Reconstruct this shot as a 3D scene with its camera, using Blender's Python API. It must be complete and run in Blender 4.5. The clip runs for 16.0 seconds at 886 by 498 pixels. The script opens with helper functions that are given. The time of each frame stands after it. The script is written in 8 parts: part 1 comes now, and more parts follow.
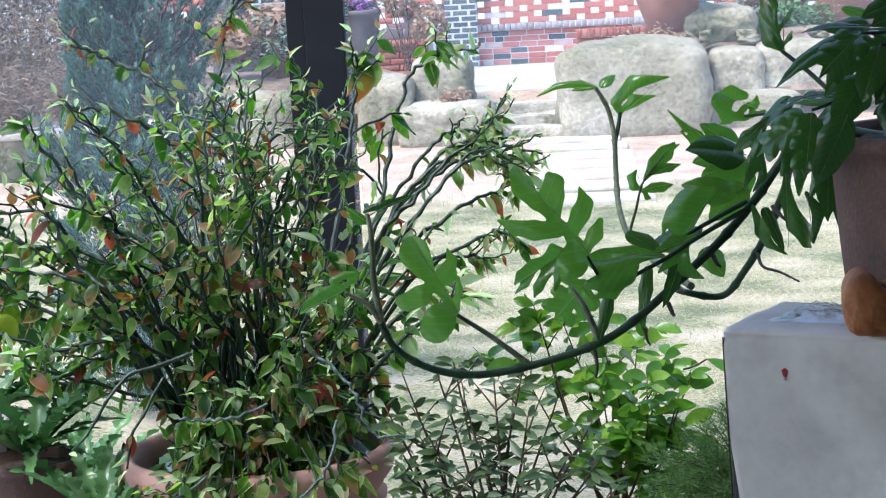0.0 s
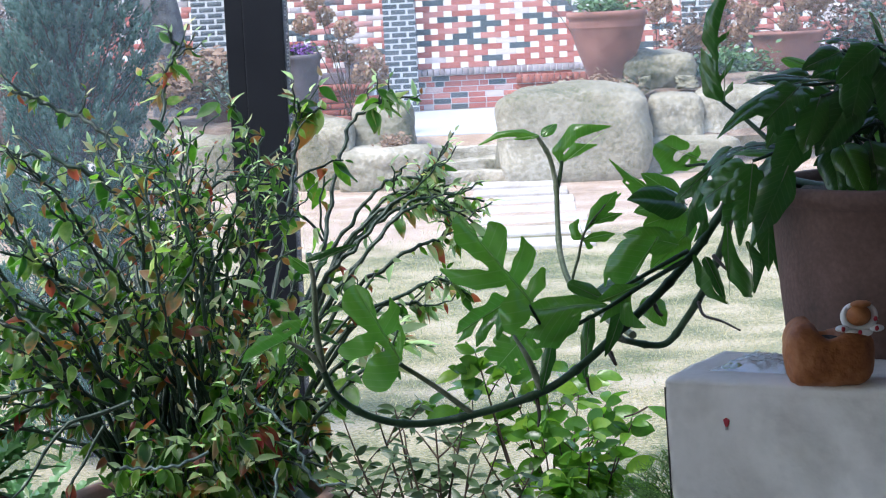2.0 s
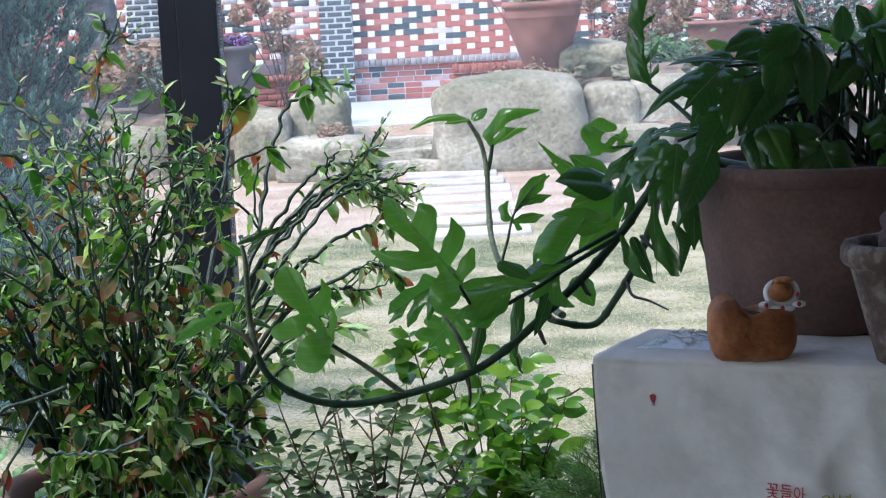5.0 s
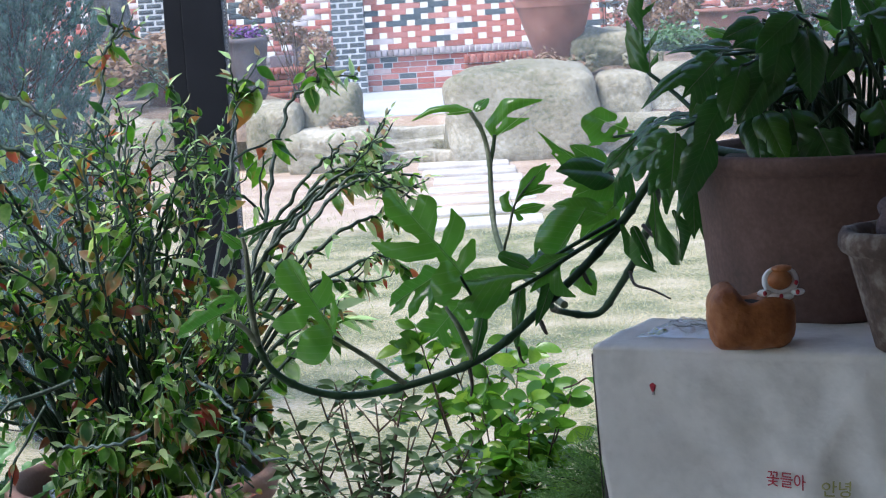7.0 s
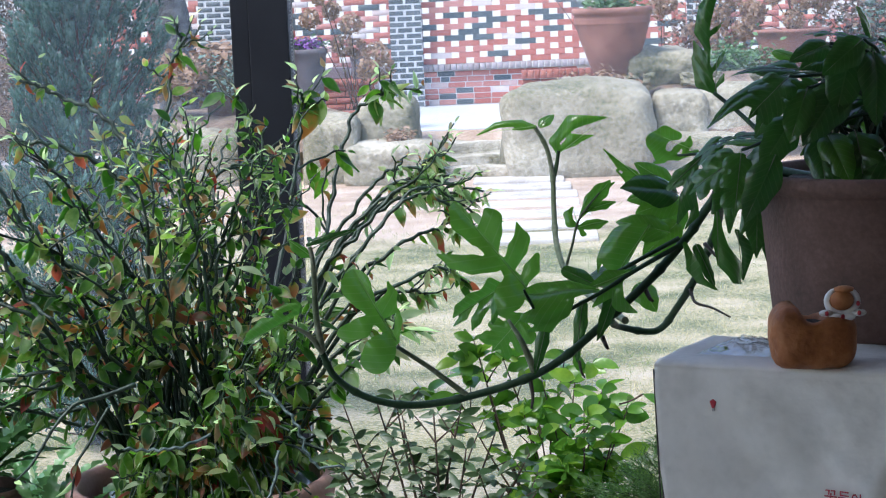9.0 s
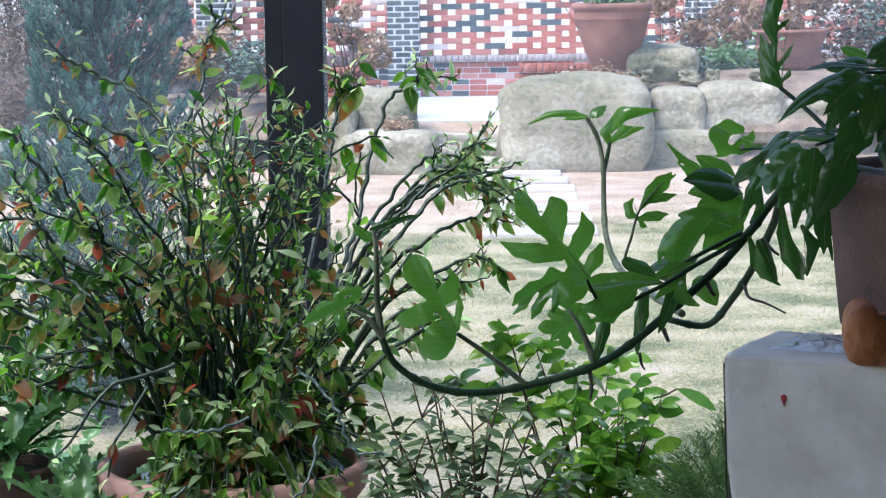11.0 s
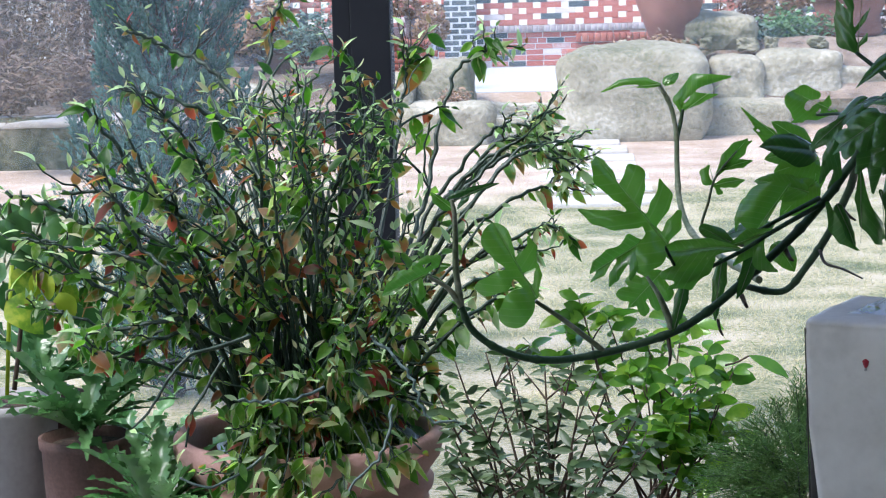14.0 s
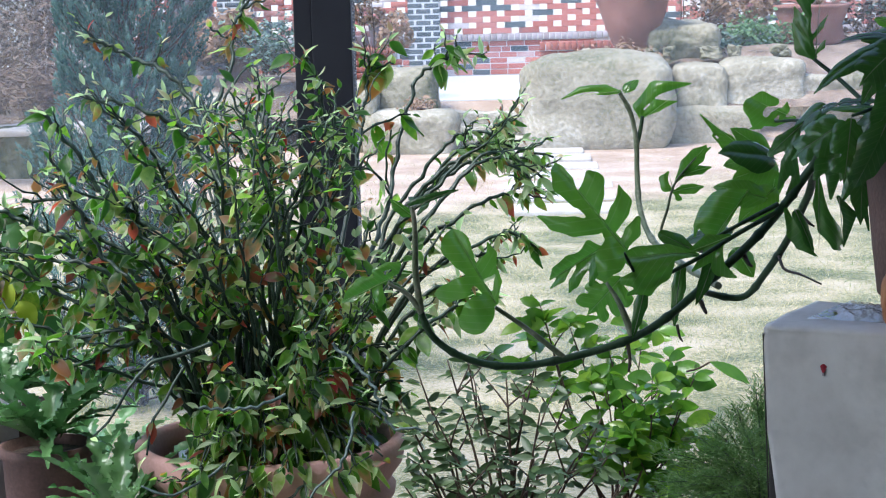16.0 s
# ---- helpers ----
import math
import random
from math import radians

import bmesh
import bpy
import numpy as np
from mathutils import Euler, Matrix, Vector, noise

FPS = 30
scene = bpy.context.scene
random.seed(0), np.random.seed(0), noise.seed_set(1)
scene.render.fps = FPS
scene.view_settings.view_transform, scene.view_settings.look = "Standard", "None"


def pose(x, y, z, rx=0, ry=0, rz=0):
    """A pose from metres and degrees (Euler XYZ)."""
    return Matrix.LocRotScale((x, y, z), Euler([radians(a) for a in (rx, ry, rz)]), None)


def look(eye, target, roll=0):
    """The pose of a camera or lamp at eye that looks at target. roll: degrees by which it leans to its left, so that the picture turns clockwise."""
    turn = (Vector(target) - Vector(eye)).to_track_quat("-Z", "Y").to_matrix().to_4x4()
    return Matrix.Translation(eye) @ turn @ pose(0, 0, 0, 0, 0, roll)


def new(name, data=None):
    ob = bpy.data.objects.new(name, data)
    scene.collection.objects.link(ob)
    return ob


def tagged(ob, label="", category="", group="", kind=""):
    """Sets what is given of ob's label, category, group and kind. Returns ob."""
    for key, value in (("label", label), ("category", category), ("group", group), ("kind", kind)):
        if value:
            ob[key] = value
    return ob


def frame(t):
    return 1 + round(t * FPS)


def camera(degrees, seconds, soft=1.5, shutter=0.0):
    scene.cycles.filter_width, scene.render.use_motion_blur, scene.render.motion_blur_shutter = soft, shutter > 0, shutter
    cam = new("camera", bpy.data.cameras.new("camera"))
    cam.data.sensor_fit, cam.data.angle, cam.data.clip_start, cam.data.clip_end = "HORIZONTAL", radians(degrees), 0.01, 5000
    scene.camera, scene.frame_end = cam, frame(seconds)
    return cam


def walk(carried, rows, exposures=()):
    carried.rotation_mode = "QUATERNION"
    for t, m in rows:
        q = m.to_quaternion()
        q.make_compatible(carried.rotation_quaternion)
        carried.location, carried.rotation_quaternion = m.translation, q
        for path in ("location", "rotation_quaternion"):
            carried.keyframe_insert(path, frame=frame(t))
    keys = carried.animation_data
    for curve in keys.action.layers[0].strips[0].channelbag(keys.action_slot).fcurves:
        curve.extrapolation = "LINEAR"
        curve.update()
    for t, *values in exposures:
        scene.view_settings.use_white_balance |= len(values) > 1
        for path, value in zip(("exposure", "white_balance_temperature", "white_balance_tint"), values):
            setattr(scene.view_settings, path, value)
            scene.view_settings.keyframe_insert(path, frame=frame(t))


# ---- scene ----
# The camera and its walk
cam = camera(23.0, 16.0, 1.15)
PATH = [
    (0, (0.161, -1.475, 1.306), (0.018, 0.501, 1.033), -3.2),
    (0.5, (0.162, -1.477, 1.308), (0.029, 0.501, 1.046), -3.3),
    (1, (0.157, -1.474, 1.309), (0.033, 0.506, 1.056), -3.0),
    (1.5, (0.156, -1.476, 1.31), (0.047, 0.506, 1.064), -2.8),
    (2, (0.157, -1.478, 1.315), (0.071, 0.506, 1.079), -2.9),
    (2.5, (0.158, -1.482, 1.318), (0.088, 0.504, 1.095), -2.9),
    (3, (0.161, -1.495, 1.315), (0.103, 0.493, 1.108), -3.5),
    (3.5, (0.163, -1.502, 1.312), (0.116, 0.488, 1.113), -3.0),
    (4, (0.166, -1.512, 1.305), (0.128, 0.475, 1.084), -2.9),
    (4.5, (0.167, -1.517, 1.303), (0.136, 0.468, 1.065), -3.0),
    (7, (0.195, -1.523, 1.304), (0.15, 0.46, 1.049), -3.7),
    (7.5, (0.204, -1.532, 1.303), (0.152, 0.452, 1.054), -3.9),
    (8, (0.236, -1.577, 1.308), (0.148, 0.406, 1.063), -3.9),
    (10.5, (0.043, -1.552, 1.305), (-0.02, 0.434, 1.073), -1.0),
    (11, (0.038, -1.555, 1.301), (-0.035, 0.428, 1.054), -0.9),
    (11.5, (0.026, -1.549, 1.298), (-0.061, 0.433, 1.043), -1.5),
    (12, (0.016, -1.563, 1.301), (-0.086, 0.417, 1.04), -1.8),
    (12.5, (0.01, -1.568, 1.297), (-0.101, 0.411, 1.031), -1.9),
    (13, (0.007, -1.565, 1.296), (-0.112, 0.413, 1.025), -2.0),
    (13.5, (0.005, -1.565, 1.299), (-0.118, 0.413, 1.026), -1.4),
    (14, (0.001, -1.573, 1.299), (-0.123, 0.405, 1.027), -1.6),
    (14.5, (0.003, -1.58, 1.301), (-0.113, 0.399, 1.033), -1.5),
    (15, (0.006, -1.582, 1.297), (-0.103, 0.398, 1.033), -1.5),
    (15.5, (0.01, -1.579, 1.296), (-0.089, 0.401, 1.032), -1.5),
    (16, (0.01, -1.578, 1.296), (-0.082, 0.403, 1.031), -1.6),
]

EXPOSURE = 1.6
walk(cam, [(t, look(eye, target, roll)) for t, eye, target, roll in PATH],
     [(t, EXPOSURE + e, 6250, 11) for t, e in ((0.0, 0.17), (1.5, 0.08), (3.5, -0.12), (5.0, -0.1), (9.0, -0.04), (12.0, 0.0), (16.0, 0.04))])

# World, sun and sky: a bright, hazy, overcast day
world = bpy.data.worlds.new("sky")
scene.world = world
world.use_nodes = True
wn = world.node_tree
sky = wn.nodes.new("ShaderNodeTexSky")
sky.sky_type = "NISHITA"
sky.sun_disc = False
sky.sun_elevation = radians(58)
sky.sun_rotation = radians(233)
sky.dust_density = 1.2
sky.air_density = 1.0
sky.altitude = 100
wn.links.new(sky.outputs["Color"], wn.nodes["Background"].inputs["Color"])
wn.nodes["Background"].inputs["Strength"].default_value = 0.15
sun = new("sun", bpy.data.lights.new("sun", "SUN"))
sun.data.energy = 1.8
sun.data.angle = radians(25)
sun.data.color = (1.0, 0.985, 0.97)
sun.matrix_world = look((-8, -6, 16), (0, 0, 0))

FLOOR, LAWN, STREET = -0.37, -0.5, -0.11


# Materials
def mat(name, colours, rough=0.7, scale=6.0, fine=60.0, bump=0.3, metal=0.0, vary="", spread=0.15,
        through_light=0.0, detail=6.0, dist=0.004, spec=0.5, veins=0.0, grain=0.35):
    """A surface with blotches, grain and relief. colours: dark to light; vary: 'object' or 'island'."""
    m = bpy.data.materials.new(name)
    m.use_nodes = True
    nt, n = m.node_tree, m.node_tree.nodes
    b = n["Principled BSDF"]
    b.inputs["Roughness"].default_value = rough
    b.inputs["Metallic"].default_value = metal
    b.inputs["Specular IOR Level"].default_value = spec
    co = n.new("ShaderNodeTexCoord")
    big, small = n.new("ShaderNodeTexNoise"), n.new("ShaderNodeTexNoise")
    big.inputs["Scale"].default_value, small.inputs["Scale"].default_value = scale, fine
    big.inputs["Detail"].default_value = detail
    for t in (big, small):
        nt.links.new(co.outputs["Object"], t.inputs["Vector"])
    fac = n.new("ShaderNodeMath")
    fac.operation = "MULTIPLY_ADD"
    nt.links.new(small.outputs["Fac"], fac.inputs[0])
    fac.inputs[1].default_value = grain
    nt.links.new(big.outputs["Fac"], fac.inputs[2])
    shift = n.new("ShaderNodeMath")
    shift.operation = "SUBTRACT"
    nt.links.new(fac.outputs[0], shift.inputs[0])
    shift.inputs[1].default_value = grain / 2
    last = shift.outputs[0]
    if vary:
        info = n.new("ShaderNodeObjectInfo" if vary == "object" else "ShaderNodeNewGeometry")
        rnd = info.outputs["Random" if vary == "object" else "Random Per Island"]
        mix = n.new("ShaderNodeMix")
        mix.inputs[0].default_value = 1 - spread
        nt.links.new(last, mix.inputs[2])
        nt.links.new(rnd, mix.inputs[3])
        last = mix.outputs[0]
    ramp = n.new("ShaderNodeValToRGB")
    e = ramp.color_ramp.elements
    lo, hi = (0.0, 1.0) if vary else (0.3, 0.7)
    while len(e) < len(colours):
        e.new(0.5)
    for k, c in enumerate(colours):
        e[k].position = lo + (hi - lo) * (c[3] if len(c) > 3 else k / max(1, len(colours) - 1))
        e[k].color = (*c[:3], 1)
    nt.links.new(last, ramp.inputs[0])
    colour = ramp.outputs[0]
    if veins:
        # side veins run forward from a paler midrib: u along the leaf, v across it
        sep, away_v, run, wave, rib, most, mixv = (n.new("ShaderNodeSeparateXYZ"), n.new("ShaderNodeMath"), n.new("ShaderNodeMath"), n.new("ShaderNodeMath"),
                                                   n.new("ShaderNodeMapRange"), n.new("ShaderNodeMath"), n.new("ShaderNodeMix"))
        uv = n.new("ShaderNodeUVMap")
        nt.links.new(uv.outputs[0], sep.inputs[0])
        away_v.operation = "ABSOLUTE"
        nt.links.new(sep.outputs["Y"], away_v.inputs[0])
        run.operation = "MULTIPLY_ADD"
        nt.links.new(away_v.outputs[0], run.inputs[0])
        run.inputs[1].default_value = -0.55
        nt.links.new(sep.outputs["X"], run.inputs[2])
        wave.operation = "PINGPONG"
        nt.links.new(run.outputs[0], wave.inputs[0])
        wave.inputs[1].default_value = 0.055
        line = n.new("ShaderNodeMapRange")
        nt.links.new(wave.outputs[0], line.inputs["Value"])
        line.inputs["From Min"].default_value, line.inputs["From Max"].default_value = 0.045, 0.055
        nt.links.new(away_v.outputs[0], rib.inputs["Value"])
        rib.inputs["From Min"].default_value, rib.inputs["From Max"].default_value = 0.03, 0.005
        most.operation = "MAXIMUM"
        nt.links.new(line.outputs[0], most.inputs[0])
        nt.links.new(rib.outputs[0], most.inputs[1])
        amount = n.new("ShaderNodeMath")
        amount.operation = "MULTIPLY"
        amount.inputs[1].default_value = veins
        nt.links.new(most.outputs[0], amount.inputs[0])
        mixv.data_type = "RGBA"
        nt.links.new(amount.outputs[0], mixv.inputs[0])
        nt.links.new(ramp.outputs[0], mixv.inputs[6])
        mixv.inputs[7].default_value = (0.2, 0.3, 0.13, 1)
        colour = mixv.outputs[2]
    nt.links.new(colour, b.inputs["Base Color"])
    ribs = None
    if veins:
        ribs = n.new("ShaderNodeBump")
        ribs.inputs["Strength"].default_value, ribs.inputs["Distance"].default_value = 0.07, 0.004
        soft_wave = n.new("ShaderNodeMath")
        soft_wave.operation = "MULTIPLY"
        soft_wave.inputs[1].default_value = 12.0
        nt.links.new(wave.outputs[0], soft_wave.inputs[0])
        nt.links.new(soft_wave.outputs[0], ribs.inputs["Height"])
    if bump:
        bp = n.new("ShaderNodeBump")
        bp.inputs["Strength"].default_value, bp.inputs["Distance"].default_value = bump, dist
        nt.links.new(small.outputs["Fac"], bp.inputs["Height"])
        if ribs:
            nt.links.new(ribs.outputs[0], bp.inputs["Normal"])
        nt.links.new(bp.outputs[0], b.inputs["Normal"])
    if through_light:
        tr, mx = n.new("ShaderNodeBsdfTranslucent"), n.new("ShaderNodeMixShader")
        hue = n.new("ShaderNodeHueSaturation")
        hue.inputs["Saturation"].default_value, hue.inputs["Value"].default_value = 1.05, 2.1
        nt.links.new(colour, hue.inputs["Color"])
        nt.links.new(hue.outputs[0], tr.inputs["Color"])
        mx.inputs[0].default_value = through_light
        nt.links.new(b.outputs[0], mx.inputs[1])
        nt.links.new(tr.outputs[0], mx.inputs[2])
        nt.links.new(mx.outputs[0], n["Material Output"].inputs["Surface"])
    return m


def turning_leaf(name, vary):
    """Backbone leaf: greens of several depths, some turning red or orange from the tip, cream margins, pale when young."""
    m = bpy.data.materials.new(name)
    m.use_nodes = True
    nt, n = m.node_tree, m.node_tree.nodes
    b = n["Principled BSDF"]
    b.inputs["Roughness"].default_value, b.inputs["Specular IOR Level"].default_value = 0.36, 0.45

    def calc(op, *args):
        node = n.new("ShaderNodeMath")
        node.operation = op
        for k, a in enumerate(args):
            if isinstance(a, (int, float)):
                node.inputs[k].default_value = a
            else:
                nt.links.new(a, node.inputs[k])
        return node.outputs[0]

    def between(a, lo, hi):
        node = n.new("ShaderNodeMapRange")
        node.interpolation_type = "SMOOTHSTEP"
        nt.links.new(a, node.inputs["Value"])
        node.inputs["From Min"].default_value, node.inputs["From Max"].default_value = lo, hi
        return node.outputs[0]

    def ramp(a, stops):
        node = n.new("ShaderNodeValToRGB")
        e = node.color_ramp.elements
        while len(e) < len(stops):
            e.new(0.5)
        for k, (at, c) in enumerate(stops):
            e[k].position, e[k].color = at, (*c, 1)
        nt.links.new(a, node.inputs[0])
        return node.outputs[0]

    def blend(fac, one, two):
        node = n.new("ShaderNodeMix")
        node.data_type = "RGBA"
        nt.links.new(fac, node.inputs[0])
        nt.links.new(one, node.inputs[6])
        if isinstance(two, tuple):
            node.inputs[7].default_value = (*two, 1)
        else:
            nt.links.new(two, node.inputs[7])
        return node.outputs[2]

    at = n.new("ShaderNodeAttribute")
    at.attribute_name = "leafco"
    sep = n.new("ShaderNodeSeparateXYZ")
    nt.links.new(at.outputs["Vector"], sep.inputs[0])
    along, across, young = sep.outputs
    info = n.new("ShaderNodeObjectInfo" if vary == "object" else "ShaderNodeNewGeometry")
    lot = info.outputs["Random" if vary == "object" else "Random Per Island"]
    white = n.new("ShaderNodeTexWhiteNoise")
    white.noise_dimensions = "1D"
    nt.links.new(calc("MULTIPLY", lot, 977.0), white.inputs["W"])
    lots = n.new("ShaderNodeSeparateColor")
    nt.links.new(white.outputs["Color"], lots.inputs[0])
    l1, l2, l3 = lots.outputs
    co, big, fine = n.new("ShaderNodeTexCoord"), n.new("ShaderNodeTexNoise"), n.new("ShaderNodeTexNoise")
    big.inputs["Scale"].default_value, fine.inputs["Scale"].default_value = 55, 300
    for t in (big, fine):
        nt.links.new(co.outputs["Object"], t.inputs["Vector"])
    tone = calc("ADD", l1, calc("MULTIPLY", calc("SUBTRACT", big.outputs[0], 0.5), 0.7))
    green = ramp(tone, ((0.0, (0.016, 0.052, 0.01)), (0.35, (0.03, 0.092, 0.012)), (0.65, (0.06, 0.148, 0.018)), (0.85, (0.115, 0.2, 0.034)), (1.0, (0.19, 0.235, 0.09))))
    rust = ramp(l3, ((0.0, (0.18, 0.03, 0.026)), (0.4, (0.13, 0.05, 0.025)), (0.7, (0.22, 0.1, 0.03)), (1.0, (0.21, 0.145, 0.085))))
    turn = calc("ADD", calc("MULTIPLY", calc("SUBTRACT", l2, 0.76), 4.0), calc("ADD", calc("MULTIPLY", along, 1.1), calc("SUBTRACT", calc("MULTIPLY", big.outputs[0], 1.6), 1.15)))
    colour = blend(between(turn, 0.0, 1.0), green, rust)
    margin = calc("MULTIPLY", between(across, 0.66, 0.95), calc("MULTIPLY", l3, 0.25))
    colour = blend(margin, colour, (0.42, 0.46, 0.3))
    colour = blend(calc("MULTIPLY", young, 0.5), colour, (0.36, 0.45, 0.27))
    nt.links.new(colour, b.inputs["Base Color"])
    bp = n.new("ShaderNodeBump")
    bp.inputs["Strength"].default_value, bp.inputs["Distance"].default_value = 0.25, 0.004
    nt.links.new(fine.outputs[0], bp.inputs["Height"])
    nt.links.new(bp.outputs[0], b.inputs["Normal"])
    tr, mx, hue = n.new("ShaderNodeBsdfTranslucent"), n.new("ShaderNodeMixShader"), n.new("ShaderNodeHueSaturation")
    hue.inputs["Saturation"].default_value, hue.inputs["Value"].default_value = 1.08, 3.3
    nt.links.new(colour, hue.inputs["Color"])
    nt.links.new(hue.outputs[0], tr.inputs["Color"])
    mx.inputs[0].default_value = 0.54
    nt.links.new(b.outputs[0], mx.inputs[1])
    nt.links.new(tr.outputs[0], mx.inputs[2])
    nt.links.new(mx.outputs[0], n["Material Output"].inputs["Surface"])
    return m


m_bush = turning_leaf("backbone_leaf", "object")
m_bush_mass = turning_leaf("backbone_leaf_mass", "island")
m_stem = mat("backbone_stem", [(0.005, 0.014, 0.009), (0.012, 0.032, 0.019), (0.035, 0.065, 0.042)], 0.42, 25, 200, 0.3, spec=0.45)
m_stem_pale = mat("pale_stem", [(0.03, 0.055, 0.05), (0.08, 0.125, 0.115)], 0.45, 40, 200, 0.3)
m_mon = mat("monstera_leaf", [(0.018, 0.055, 0.014), (0.03, 0.095, 0.018), (0.055, 0.15, 0.026)], 0.22, 7, 90, 0.12,
            vary="object", spread=0.45, through_light=0.28, veins=0.12, spec=0.65)
# Brighter copy: young leaves, and window light put into the colour of others
m_mon_bright = mat("young_lit_monstera_leaf", [(0.045, 0.13, 0.02), (0.075, 0.195, 0.028), (0.12, 0.26, 0.04)], 0.22, 7, 90, 0.12,
                   vary="object", spread=0.6, through_light=0.5, veins=0.2, spec=0.7)
m_vine = mat("monstera_vine", [(0.012, 0.032, 0.016), (0.022, 0.055, 0.024), (0.045, 0.085, 0.04)], 0.45, 14, 150, 0.25, spec=0.25)
m_petiole = mat("petiole", [(0.07, 0.1, 0.05), (0.14, 0.17, 0.1), (0.28, 0.29, 0.22)], 0.5, 20, 120, 0.2, spec=0.25)
m_midrib = mat("pale_midrib", [(0.2, 0.32, 0.11), (0.28, 0.4, 0.17)], 0.4, 20, 120, 0.1, through_light=0.5)
m_root = mat("aerial_root", [(0.03, 0.025, 0.02), (0.07, 0.055, 0.045)], 0.75, 30, 200, 0.4)
CITRUS = [(0.025, 0.08, 0.016), (0.055, 0.155, 0.02), (0.11, 0.25, 0.03), (0.3, 0.44, 0.06)]
m_lemon = mat("citrus_leaf", CITRUS, 0.26, 25, 110, 0.15,
              vary="object", spread=0.35, through_light=0.42)
m_lemon_mass = mat("citrus_leaf_mass", CITRUS, 0.26, 25, 110, 0.15, vary="island", spread=0.35, through_light=0.42)
m_olive = mat("olive_leaf", [(0.022, 0.055, 0.018), (0.055, 0.105, 0.036), (0.115, 0.17, 0.075)], 0.4, 25, 110, 0.15,
              vary="object", spread=0.3, through_light=0.22)
m_olive_mass = mat("olive_leaf_mass", [(0.022, 0.055, 0.018), (0.055, 0.105, 0.036), (0.115, 0.17, 0.075)], 0.4, 25, 110, 0.15,
                   vary="island", spread=0.3, through_light=0.22)
m_twig = mat("woody_twig", [(0.035, 0.022, 0.015), (0.09, 0.06, 0.04)], 0.75, 30, 200, 0.4)
m_lettuce = mat("toothed_leaf", [(0.035, 0.105, 0.03), (0.07, 0.18, 0.055), (0.17, 0.31, 0.14)], 0.25, 18, 120, 0.3,
                vary="object", spread=0.35, through_light=0.16)
m_broad = mat("broad_leaf", [(0.02, 0.06, 0.02), (0.04, 0.11, 0.03), (0.06, 0.16, 0.04)], 0.35, 14, 100, 0.15,
              vary="object", spread=0.4, through_light=0.2)
m_yellow = mat("yellowing_leaf", [(0.16, 0.26, 0.02), (0.32, 0.38, 0.04), (0.5, 0.48, 0.12)], 0.45, 14, 100, 0.15,
               vary="object", spread=0.4, through_light=0.4)
m_mottled = mat("mottled_leaf", [(0.08, 0.18, 0.025), (0.18, 0.3, 0.035), (0.38, 0.42, 0.06)], 0.4, 30, 100, 0.15, through_light=0.4)
m_fern = mat("fine_fern", [(0.03, 0.085, 0.02), (0.075, 0.16, 0.04), (0.16, 0.26, 0.085)], 0.6, 8, 60, 0.0,
             vary="island", spread=0.35, through_light=0.25)
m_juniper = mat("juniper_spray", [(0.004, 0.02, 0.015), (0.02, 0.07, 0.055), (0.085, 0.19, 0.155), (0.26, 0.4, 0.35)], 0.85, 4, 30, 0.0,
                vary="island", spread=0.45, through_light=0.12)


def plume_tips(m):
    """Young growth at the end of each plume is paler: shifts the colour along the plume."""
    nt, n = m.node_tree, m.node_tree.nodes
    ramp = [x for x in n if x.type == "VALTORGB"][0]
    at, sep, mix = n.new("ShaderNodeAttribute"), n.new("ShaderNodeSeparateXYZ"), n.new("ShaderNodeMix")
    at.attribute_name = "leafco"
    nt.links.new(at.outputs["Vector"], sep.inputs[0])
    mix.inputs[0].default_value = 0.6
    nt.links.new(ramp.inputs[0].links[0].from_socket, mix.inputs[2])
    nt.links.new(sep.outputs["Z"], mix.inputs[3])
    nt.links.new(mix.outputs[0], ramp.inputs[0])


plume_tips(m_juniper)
m_terra = mat("terracotta", [(0.33, 0.16, 0.11), (0.43, 0.225, 0.165), (0.5, 0.29, 0.225)], 0.85, 5, 110, 0.25)
m_urn = mat("urn_terracotta", [(0.17, 0.085, 0.07), (0.26, 0.12, 0.095), (0.36, 0.18, 0.145)], 0.88, 3, 60, 0.4)
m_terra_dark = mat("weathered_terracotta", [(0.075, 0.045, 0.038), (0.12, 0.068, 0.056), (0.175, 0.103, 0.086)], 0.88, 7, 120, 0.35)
m_pink = mat("pink_terracotta", [(0.34, 0.18, 0.15), (0.41, 0.235, 0.2), (0.48, 0.295, 0.26)], 0.75, 4, 120, 0.2)
m_clay = mat("orange_clay", [(0.22, 0.065, 0.015), (0.32, 0.105, 0.028), (0.42, 0.165, 0.06)], 0.6, 22, 90, 0.7)
m_old = mat("old_crusted_clay", [(0.06, 0.04, 0.035), (0.11, 0.075, 0.06), (0.26, 0.22, 0.19)], 0.92, 22, 90, 0.8)
m_soil = mat("potting_soil", [(0.018, 0.012, 0.009), (0.05, 0.034, 0.025), (0.1, 0.07, 0.05)], 0.95, 40, 160, 1.0)
m_plastic = mat("pale_blue_plastic", [(0.24, 0.3, 0.37), (0.36, 0.42, 0.49)], 0.3, 8, 60, 0.05)
m_grey_pot = mat("grey_planter", [(0.3, 0.29, 0.29), (0.4, 0.39, 0.39)], 0.55, 5, 80, 0.1)
m_cloth = mat("white_cotton", [(0.58, 0.54, 0.5), (0.67, 0.625, 0.58), (0.73, 0.685, 0.64)], 0.92, 9, 55, 0.35, dist=0.006)
